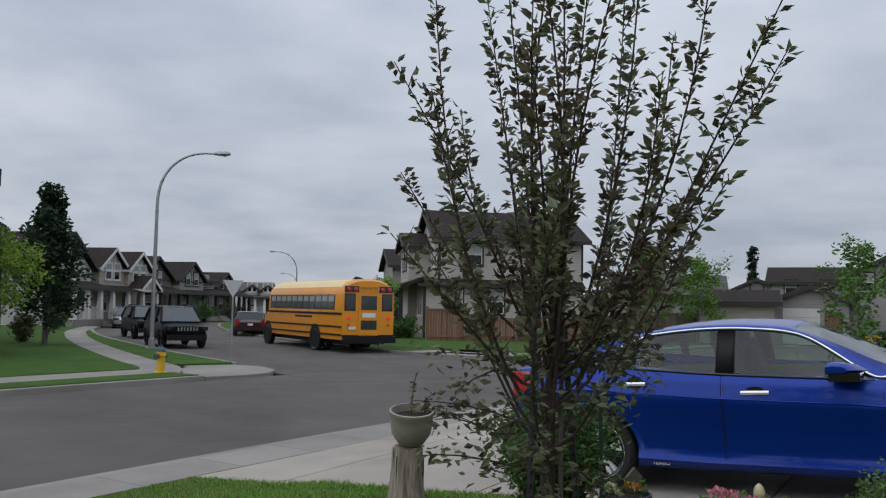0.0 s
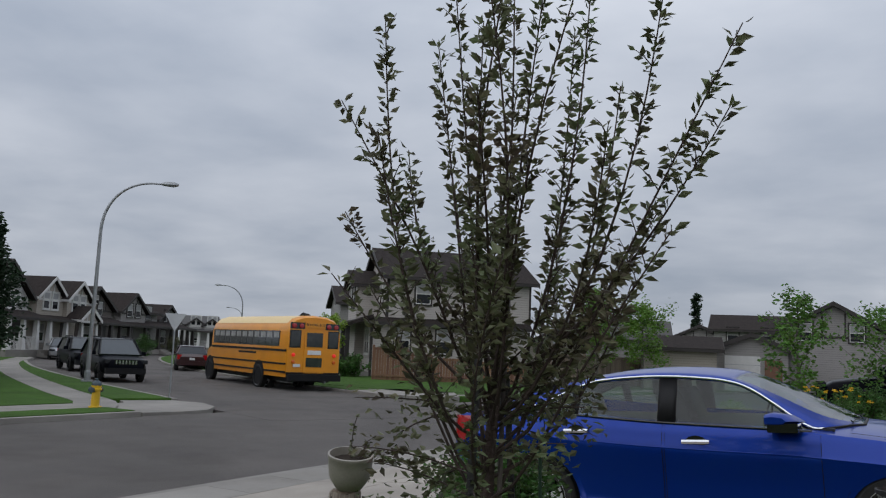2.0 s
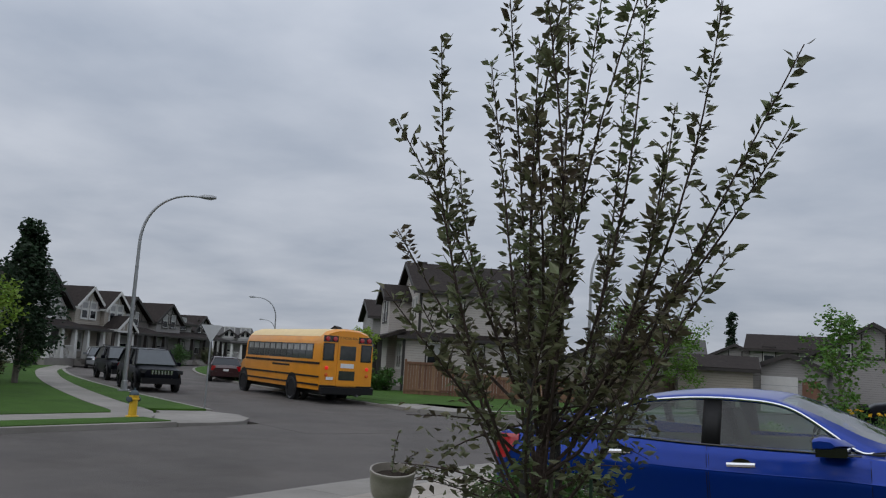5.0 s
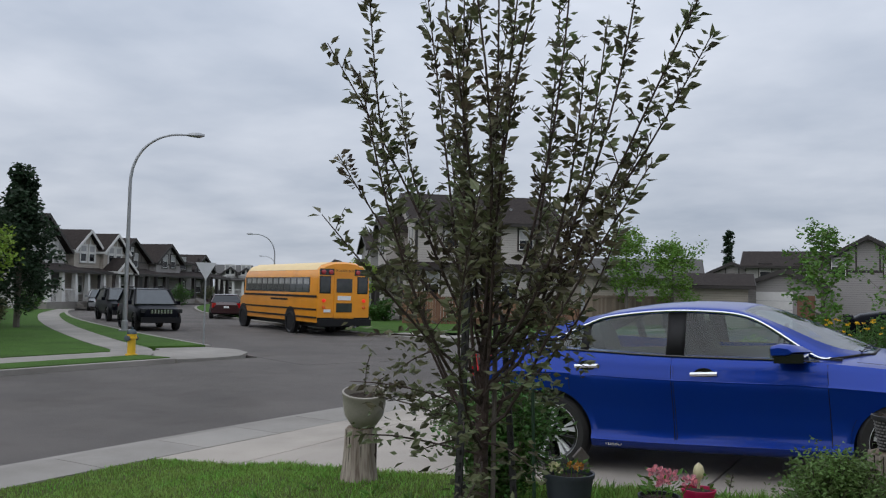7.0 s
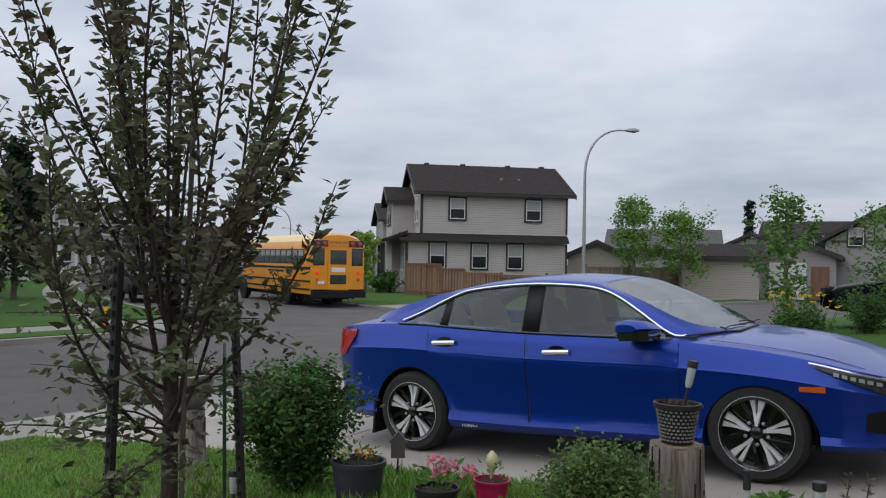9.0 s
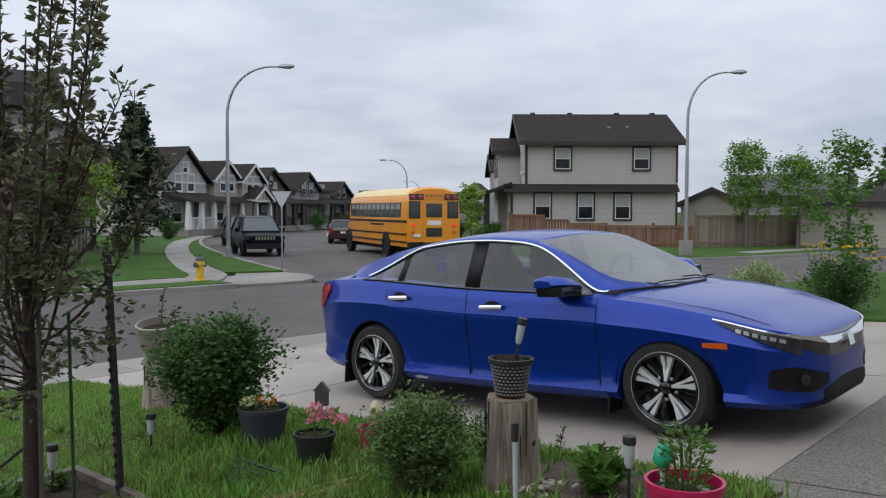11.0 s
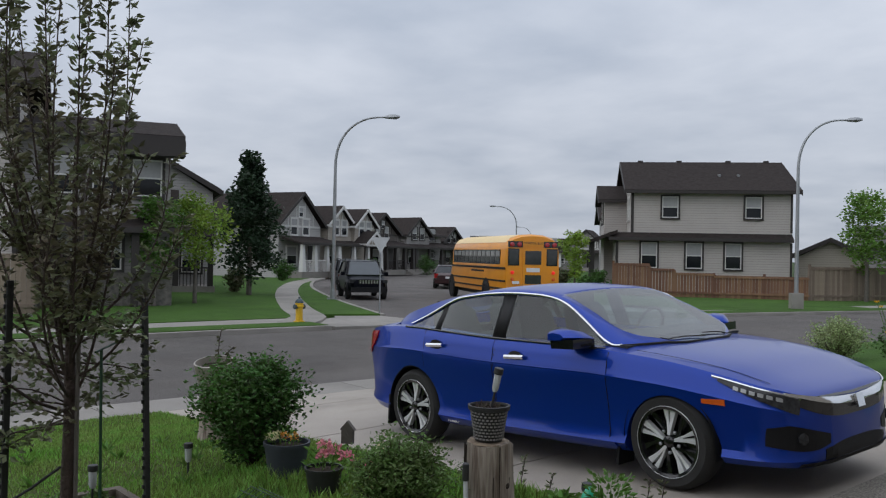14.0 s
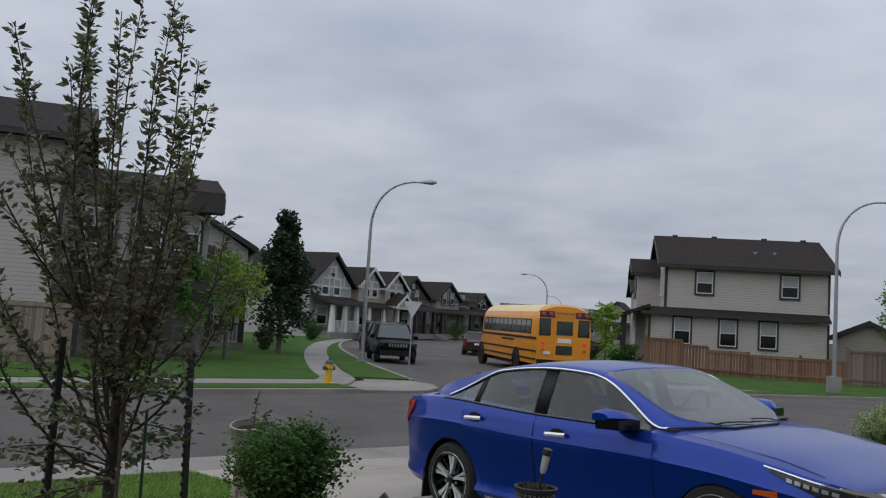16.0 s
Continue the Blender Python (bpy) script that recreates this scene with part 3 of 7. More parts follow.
    f = Form().box(0.4, -2.1, 1.35, w * 0.62, -2.02, 1.42)
    for i in range(int(w * 0.6 / 0.16)):
        f.box(0.45 + i * 0.16, -2.08, 0.5, 0.48 + i * 0.16, -2.04, 1.35)
    part("railing", f, tr, h)
    part("front_door", Form().box(w * 0.7, -0.04, 0.5, w * 0.7 + 0.92, 0.0, 2.55), TRIM_DARK, h)
    window(h, 1.3, 1.4, pose(w * 0.3, -0.02, 1.05), trim=tr)
    f = Form()
    for i in range(3):
        f.box(w * 0.66, -2.2 - 0.28 * (3 - i), 0.0, w * 0.66 + 1.3, -2.2 - 0.28 * (2 - i), 0.16 * (i + 1) - 0.02)
    part("front_steps", f, CONCRETE, h)
    return h


row_house((-53.6, 27.4), (-55.8, 32.6), "grey-white two-storey row house with steep dark gable and white porch", SIDING_WHITE, 3, 4.1, rise=2.1)
row_house((-57.2, 33.2), (-59.9, 40.0), "beige row house with twin battened gables and white porch", SIDING_TAN, 0, 4.4, SHINGLE, rise=1.15, barge=TRIM_WHITE)
row_house((-61.4, 41.3), (-63.6, 46.7), "dark brown row house with black gable roof", SIDING_DARK, 3, 3.9, porch_white=False, rise=1.6)
row_house((-65.9, 48.7), (-67.7, 56.0), "grey row house with dark hip roof and porch", SIDING_GREY, 2, 4.0, rise=1.15, porch_white=False)
row_house((-69.1, 57.4), (-71.4, 62.4), "dark grey row house with steep gable", SIDING_DARK, 3, 3.4, porch_white=False, rise=1.4)
row_house((-88.0, 80.0), (-85.0, 83.6), "pale grey row house at the street's bend", SIDING_WHITE, 0, 3.5, SHINGLE_GREY, rise=1.1)
row_house((-84.0, 90.0), (-75.0, 95.0), "grey row house with dark gable across the bend", SIDING_GREY, 1, 3.4, SHINGLE, rise=1.1)
row_house((-76.0, 100.0), (-66.0, 103.0), "brown row house far down the street", SIDING_DARK, 2, 3.3, SHINGLE, rise=1.1)

# the tall house on the near corner of the side street, its flank to the road
flank = thing("flank_house", base((-29.5, -9.0), (0.32, 0.947), -0.45), "tall beige lap-sided house with dark soffits and stone base", "house")
part("wall", Form().box(-4.0, 0, 0, 11.4, 8.0, 7.3), SIDING, flank)
gable_roof(flank, -4.0, 11.4, 0, 8.0, 7.3, 1.9, "x", 0.6)
part("corner_board", Form().box(11.3, -0.04, 0, 11.44, 0.12, 7.3), TRIM_DARK, flank)
part("bay", Form().box(11.4, 0.5, 0, 16.3, 7.6, 5.9), SIDING_GREY, flank)
part("stone_base", Form().box(11.4, 0.4, 0, 16.4, 0.5, 1.2), STONE, flank)
gable_roof(flank, 10.6, 16.2, 0.5, 7.6, 5.9, 1.0, "x", 0.5)
gable_wall(flank, 0.5, 7.6, 16.15, 5.9, 0.9, SIDING_DARK, "y")
part("upper_soffit", Form().box(14.8, -0.35, 5.3, 16.72, 0.497, 5.84), TRIM_DARK, flank)
for i in range(3):
    part("porch_post", Form().box(12.0 + i * 1.5, -0.3, 0, 12.25 + i * 1.5, -0.05, 2.8), TRIM_DARK, flank)
hip_skirt(flank, 11.6, 16.4, 0.5, 7, 2.75, 1.0, 0.4, left=False)
for cx, cz in ((12.6, 3.9), (14.2, 3.9), (15.5, 3.9), (12.7, 1.3), (14.2, 1.3)):
    window(flank, 1.0, 1.3, pose(cx, 0.47, cz), trim=TRIM_DARK)
second = thing("second_house", base((-39.0, 4.6), (0.36, 0.933), -0.45), "two-storey beige house with white upper wall and dark roof", "house")
part("wall", Form().box(5.0, 0, 0, 9.4, 9.0, 4.95), SIDING_WHITE, second)
gable_roof(second, 5.0, 9.4, 0, 9.0, 4.95, 1.45, "y", 0.4)
gable_wall(second, 5.0, 9.4, -0.02, 4.95, 1.38, SIDING_WHITE, "x")
gable_wall(second, 5.0, 9.4, 8.85, 4.95, 1.38, SIDING_WHITE, "x")
part("bay", Form().box(3.6, -1.3, 0, 7.4, -0.021, 4.4), SIDING, second)
hip_skirt(second, 3.6, 7.7, -1.3, 9, 4.4, 0.4, 0.55)
hip_skirt(second, 4.0, 9.4, -1.3, 9, 2.7, 1.0, 0.4)
for cx, cz, yy in ((4.6, 2.9, -1.32), (6.6, 2.9, -1.32), (8.4, 3.2, -0.03), (5.2, 0.9, -1.32), (8.4, 0.9, -0.03)):
    window(second, 0.95, 1.3, pose(cx, yy, cz), trim=TRIM_WHITE if cz > 2 else TRIM_DARK)
for px_ in (4.2, 5.9, 7.6, 9.2):
    part("porch_post", Form().box(px_ - 0.12, -2.2, 0, px_ + 0.12, -1.96, 2.6), TRIM_DARK, second)
f = Form().box(4.2, -2.12, 1.15, 9.2, -2.05, 1.22)
for k in range(31):
    f.box(4.25 + k * 0.16, -2.1, 0.3, 4.29 + k * 0.16, -2.06, 1.15)
part("railing", f, TRIM_DARK, second)
part("porch_floor", Form().box(4.0, -2.3, 0, 9.4, -1.301, 0.3).box(7.401, -1.3, 0, 9.4, -0.022, 0.3), CONCRETE, second)

# beyond the fence and the bend of the main road
def garage(p, d, w, depth, h, rise, wall, label, along="y", door=True, roof=None):
    g = thing("garage", base(p, d, -0.45), label, "garage", "garages by the lane")
    part("wall", Form().box(0, 0, 0, w, depth, h), wall, g)
    gable_roof(g, 0, w, 0, depth, h, rise, along, 0.4, roof)
    if along == "y":
        gable_wall(g, 0, w, 0.0, h, rise * 0.95, wall, "x")
    else:
        gable_wall(g, 0, depth, 0.0, h, rise * 0.95, wall, "y")
        gable_wall(g, 0, depth, w - 0.15, h, rise * 0.95, wall, "y")
    if door:
        dr = part("garage_door", Form().box(w * 0.12, -0.06, 0, w * 0.62, -0.01, 2.2), TRIM_WHITE, g)
        f = Form()
        for i in range(1, 4):
            f.box(w * 0.12, -0.065, 0.55 * i - 0.012, w * 0.62, -0.061, 0.55 * i + 0.012)
        part("panel_joints", f, GALV, dr)
        part("side_door", Form().box(w * 0.68, -0.05, 0, w * 0.92, -0.01, 2.0), FENCE_RED, g)
    return g


garage((-12.7, 43.2), (0.97, 0.22), 4.3, 6.0, 2.35, 0.8, SIDING_TAN, "low tan garage with dark hip roof behind the fence", "x", False)
garage((-21.6, 46.6), (0.92, 0.38), 3.9, 6.0, 2.3, 1.1, SIDING_TAN, "tan garage with gable roof behind the trees", "y", False)
garage((-9.2, 47.6), (0.99, 0.13), 4.2, 6.0, 2.5, 1.0, SIDING_GREY, "grey gable garage with pale door and wooden side gate", "y", True)


def far_house(p, d, w, depth, h, rise, wall, label, along="x", roof=None, wins=((0.25, 3.4), (0.7, 3.4))):
    g = thing("far_house", base(p, d, -0.45), label, "house", "houses beyond the road")
    part("wall", Form().box(0, 0, 0, w, depth, h), wall, g)
    gable_roof(g, 0, w, 0, depth, h, rise, along, 0.45, roof)
    if along == "x":
        gable_wall(g, 0, depth, 0.0, h, rise * 0.95, wall, "y")
        gable_wall(g, 0, depth, w - 0.15, h, rise * 0.95, wall, "y")
    else:
        gable_wall(g, 0, w, 0.0, h, rise * 0.95, wall, "x", battens="dark")
    for fx, cz in wins:
        window(g, 0.9, 1.2, pose(w * fx, -0.02, cz))
    return g


far_house((-12.9, 65.9), (0.99, 0.14), 6.0, 7.5, 4.3, 1.4, SIDING_WHITE, "two-storey white house with black gable roof", "x")
far_house((-19.0, 75.0), (0.97, 0.1), 6.0, 8.0, 3.4, 1.6, SIDING_GREY, "grey house with stepped dark roofs", "y", wins=((0.5, 1.2),))
far_house((-6.4, 53.8), (0.995, 0.07), 7.0, 9.0, 3.7, 2.2, SIDING_GREY, "grey house with wide green-grey gable and battens", "y", SHINGLE_GREY)
far_house((2.0, 56.0), (0.99, 0.07), 9.0, 9.0, 4.0, 2.0, SIDING_TAN, "tan two-storey house with grey roof", "x", SHINGLE_GREY)
far_house((-28.0, 70.0), (0.95, 0.3), 10.0, 8.0, 3.3, 2.0, SIDING_GREY, "grey low house seen between the trees", "x", SHINGLE_GREY, wins=())
far_house((-40.9, 51.3), W, 5.2, 9.0, 5.2, 1.7, SIDING_GREY, "grey neighbouring house with dark roof", "x", SHINGLE)


# unseen wall added behind the spectator, keeps skylight off the car's nose
structure("wall_home", Form().box(6.0, -14.0, -0.6, 6.25, 6.0, 6.0), SIDING_TAN, "plain tan lap-sided wall out of view, added to hold back skylight")


# ---- street furniture ----
def street_lamp(p, z, label, arm, height=8.1, reach=2.3, box=False):
    """A tapered steel pole that bends over into an arm with a cobra-head lantern."""
    s = thing("street_lamp", Matrix.Translation((*p, z)) @ Matrix.Rotation(arm, 4, "Z"), label, "street lamp", "street lamps")
    pts, rad = [], []
    for i in range(9):
        k = i / 8
        pts.append((0, 0, 0.1 + k * (height - 2.3)))
        rad.append(0.095 - 0.03 * k)
    for i in range(1, 15):
        a = i / 14 * math.pi / 2 * 0.97
        pts.append((reach * 0.86 * (1 - math.cos(a)) ** 1.12, 0, height - 2.2 + 2.16 * math.sin(a)))
        rad.append(0.065 - 0.025 * i / 14)
    pts.append((reach, 0, height - 0.04))
    rad.append(0.035)
    part("pole", Form().tube(pts, rad, 12), GALV, s, smooth=True)
    part("base_plate", Form().box(-0.2, -0.2, -0.1, 0.2, 0.2, 0.06).turned([(0.13, 0.06), (0.12, 0.4), (0.1, 0.42)], 12), GALV, s)
    head = [[(x, -w, z0), (x, -w * 0.7, z1), (x, w * 0.7, z1), (x, w, z0), (x, w * 0.6, z2), (x, -w * 0.6, z2)] for x, w, z0, z1, z2 in
            ((reach - 0.1, 0.05, height - 0.04, height, height - 0.08), (reach + 0.10, 0.13, height - 0.05, height + 0.06, height - 0.1), (reach + 0.38, 0.15, height - 0.04, height + 0.07, height - 0.12), (reach + 0.58, 0.06, height - 0.02, height + 0.03, height - 0.06))]
    part("lantern", Form().loft(head), GALV, s, smooth=True)
    if box:
        part("foundation", Form().box(-0.24, -0.23, -0.1, 0.24, 0.23, 0.68).bevel(0.04), CONCRETE, s)
    return s


ARM = math.atan2(0.69, 0.72)
street_lamp((-26.3, 14.6), -0.44, "tall galvanised street lamp on the grass verge", ARM, height=7.95, reach=2.2)
street_lamp((-12.9, 29.2), -0.44, "tall galvanised street lamp with a concrete foundation", ARM, reach=2.0, box=True)
street_lamp((-58.4, 58.6), -0.44, "distant galvanised street lamp", ARM + math.pi, height=7.3)
street_lamp((-100.8, 105.8), -0.44, "distant galvanised street lamp", ARM + math.pi, height=7.3)

fence = thing("fence", Matrix(), "weathered vertical-board wooden fence stepping down the slope", "fence")


def fence_run(p, q, h, z, material, step=0.145):
    v = Vector((q[0] - p[0], q[1] - p[1]))
    n, ang = max(1, int(v.length / step)), math.atan2(v.y, v.x)
    dv = v / n
    me = None
    for i in range(n):
        m = Matrix.Translation((p[0] + dv.x * i, p[1] + dv.y * i, z)) @ Matrix.Rotation(ang, 4, "Z")
        if me is None:
            me = part("board", Form().box(0, 0, 0, step - 0.008, 0.02, h), material, fence, m=m)
        else:
            again(me, fence, m)
    part("post", Form().box(-0.06, -0.03, 0, 0.06, 0.09, h + 0.12), material, fence, m=Matrix.Translation((*p, z)) @ Matrix.Rotation(ang, 4, "Z"))
    for rz in (h - 0.14, 0.2):
        part("rail", Form().box(0, -0.045, rz, v.length, -0.004, rz + 0.1), material, fence, m=Matrix.Translation((*p, z)) @ Matrix.Rotation(ang, 4, "Z"))


F0, FD = Vector((-24.0, 31.0)), Vector((0.80, 0.60))
for a, b, hh in ((0, 1.9, 1.75), (1.9, 3.2, 1.5), (3.2, 5.2, 1.3), (5.2, 7.7, 1.2), (7.7, 9.9, 1.2)):
    fence_run(F0 + FD * a, F0 + FD * b, hh, -0.42, FENCE_RED)
Q0 = F0 + FD * 9.9
Q = [Q0, Q0 + Vector((1.2, 2.2)), Q0 + Vector((1.9, 5.0)), Q0 + Vector((2.7, 7.8)), Q0 + Vector((3.6, 10.6)), Q0 + Vector((4.6, 13.4))]
for a, b in zip(Q, Q[1:]):
    fence_run(a, b, 1.75, -0.42, FENCE)
fence_run((-25.2, -7.0), (-22.5, 1.6), 1.8, -0.42, FENCE)


# ---- vehicles ----
BLUE = mat("blue_metallic_paint", (0.002, 0.036, 0.31), 0.34, 0.5, col2=(0.0015, 0.029, 0.25), scale=400, amount=0.6, coat=0.55, bscale=900, spec=0.2)
BLUE.node_tree.nodes["Principled BSDF"].inputs["Coat IOR"].default_value = 1.5
BLACK_PLASTIC = mat("black_plastic", (0.009, 0.009, 0.01), 0.55, bscale=120, bump=0.1, spec=0.25)
GLOSS_BLACK = mat("gloss_black", (0.008, 0.008, 0.009), 0.12, coat=0.6, bscale=60)
CHROME = mat("chrome", (0.75, 0.76, 0.78), 0.12, 1.0, col2=(0.62, 0.63, 0.65), bscale=40)
TYRE = mat("tyre_rubber", (0.016, 0.016, 0.016), 0.85, col2=(0.035, 0.033, 0.031), scale=9, bump=0.3, bscale=90)
ALLOY = mat("machined_alloy", (0.78, 0.79, 0.80), 0.32, 0.35, col2=(0.55, 0.56, 0.57), bscale=70)
RED_LENS = mat("red_lens", (0.42, 0.008, 0.012), 0.12, col2=(0.2, 0.004, 0.008), scale=14, bscale=80, coat=0.8)
AMBER = mat("amber_lens", (0.75, 0.13, 0.015), 0.2, bscale=80, coat=0.6)
LED_CLEAR = mat("headlamp_reflector", (0.42, 0.43, 0.44), 0.3, 0.5, bscale=60)
LAMP_LENS = mat("headlamp_lens", (0.012, 0.012, 0.014), 0.12, 0.0, col2=(0.07, 0.075, 0.08), scale=26, amount=0.5, bscale=60, coat=0.15, spec=0.3)
CABIN = mat("dark_cabin_trim", (0.03, 0.031, 0.033), 0.8, bscale=80, bump=0.2)
SEAT = mat("grey_seat_cloth", (0.055, 0.056, 0.058), 0.85, bscale=150, bump=0.3)
CAR_GLASS = glass_mat("car_glass", (0.56, 0.68, 0.65))
WHITE_MARK = mat("white_mark", (0.75, 0.75, 0.75), 0.5, bscale=20)


def smooth_table(rows, x):
    """Cubic interpolation of the columns of rows by their first column."""
    n = len(rows)
    i = max(0, min(n - 2, next((k for k in range(n - 1) if x <= rows[k + 1][0]), n - 2)))
    a, b = rows[i], rows[i + 1]
    p, q = rows[max(i - 1, 0)], rows[min(i + 2, n - 1)]
    h = b[0] - a[0]
    t = max(0.0, min(1.0, (x - a[0]) / h))
    out = []
    for c in range(1, len(a)):
        da = (b[c] - p[c]) / (b[0] - p[0]) * h
        db = (q[c] - a[c]) / (q[0] - a[0]) * h
        out.append((2 * t**3 - 3 * t * t + 1) * a[c] + (t**3 - 2 * t * t + t) * da + (3 * t * t - 2 * t**3) * b[c] + (t**3 - t * t) * db)
    return out


# stations of the saloon: x, half width, sill, shoulder, deck
HULL = [(-2.30, 0.46, 0.42, 0.82, 0.86), (-2.275, 0.60, 0.33, 0.93, 0.965), (-2.2, 0.705, 0.27, 0.985, 1.02), (-2.05, 0.795, 0.24, 1.015, 1.05), (-1.8, 0.862, 0.215, 1.035, 1.085), (-1.35, 0.895, 0.20, 1.035, 1.10), (-0.9, 0.90, 0.185, 1.005, 1.06), (-0.4, 0.90, 0.18, 0.97, 1.01), (0.2, 0.90, 0.18, 0.945, 0.985), (0.6, 0.897, 0.18, 0.93, 0.97), (1.0, 0.895, 0.19, 0.895, 0.945), (1.35, 0.892, 0.20, 0.855, 0.905), (1.7, 0.868, 0.205, 0.79, 0.845), (1.95, 0.79, 0.20, 0.722, 0.757), (2.1, 0.675, 0.20, 0.675, 0.698), (2.175, 0.54, 0.215, 0.635, 0.652), (2.215, 0.36, 0.27, 0.575, 0.59)]
SIDE_SHAPE = [(0.0, 0.80), (0.04, 0.925), (0.12, 0.985), (0.20, 0.958), (0.45, 0.966), (0.765, 1.0), (0.795, 0.984), (0.93, 0.962), (1.0, 0.925)]


def hull_section(x):
    w, zb, zs, zt = smooth_table(HULL, x)
    half = [(0.0, zb)] + [(k * w, zb + f * (zs - zb)) for f, k in SIDE_SHAPE] + [(0.80 * w, zs + 0.45 * (zt - zs)), (0.5 * w, zs + 0.9 * (zt - zs)), (0.0, zt)]
    return half


def side_y(x, z):
    """The body's half width at a place along it and a height."""
    h = hull_section(x)[1:10]
    for (ya, za), (yb, zb) in zip(h, h[1:]):
        if za <= z <= zb:
            return ya + (yb - ya) * (z - za) / max(zb - za, 1e-6)
    return h[0][0] if z < h[0][1] else h[-1][0]


def front_x(y, z):
    """How far forward the nose reaches."""
    lo, hi = 1.2, 2.215
    for _ in range(22):
        mid = (lo + hi) / 2
        w, zb, zs, zt = smooth_table(HULL, mid)
        lo, hi = (mid, hi) if zt >= z >= zb - 0.02 and (side_y(mid, min(z, zs)) >= abs(y)) else (lo, mid)
    return lo


def sheet(pts, thick):
    """A curved panel from a grid of points and the ways in which it has thickness."""
    f = Form()
    g = [[f.bm.verts.new(p) for p, _ in row] for row in pts]
    k = [[f.bm.verts.new(Vector(p) - Vector(d) * thick) for p, d in row] for row in pts]
    for i in range(len(g) - 1):
        for j in range(len(g[0]) - 1):
            f.bm.faces.new((g[i][j], g[i][j + 1], g[i + 1][j + 1], g[i + 1][j]))
            f.bm.faces.new((k[i][j], k[i + 1][j], k[i + 1][j + 1], k[i][j + 1]))
    rim = [(i, 0) for i in range(len(g))] + [(len(g) - 1, j) for j in range(1, len(g[0]))] + [(i, len(g[0]) - 1) for i in range(len(g) - 2, -1, -1)] + [(0, j) for j in range(len(g[0]) - 2, 0, -1)]
    for (a, b), (c, d) in zip(rim, rim[1:] + rim[:1]):
        f.bm.faces.new((g[a][b], g[c][d], k[c][d], k[a][b]))
    return f


def brow_z(x):
    """The height of the chrome brow over a headlamp, just under the wing's shoulder."""
    return min(0.785 - 0.20 * (x - 1.68), smooth_table(HULL, x)[2] - 0.016)


def side_panel(sgn, x0, x1, lo, hi, off, n=14, rows=8, thick=0.02):
    pts = []
    for i in range(n + 1):
        x = x0 + (x1 - x0) * i / n
        a, b = lo(x), hi(x)
        pts.append([((x, sgn * (side_y(x, a + (b - a) * j / rows) + off), a + (b - a) * j / rows), (0, sgn, 0)) for j in range(rows + 1)])
    return sheet(pts, thick)


def nose_panel(y0, y1, lo, hi, off, n=12, rows=4, thick=0.02):
    pts = []
    for i in range(n + 1):
        y = y0 + (y1 - y0) * i / n
        a, b = lo(y), hi(y)
        pts.append([((front_x(y, a + (b - a) * j / rows) + off, y + math.copysign(off * 0.6, y) * (abs(y) > 0.3), a + (b - a) * j / rows), (1, 0, 0)) for j in range(rows + 1)])
    return sheet(pts, thick)


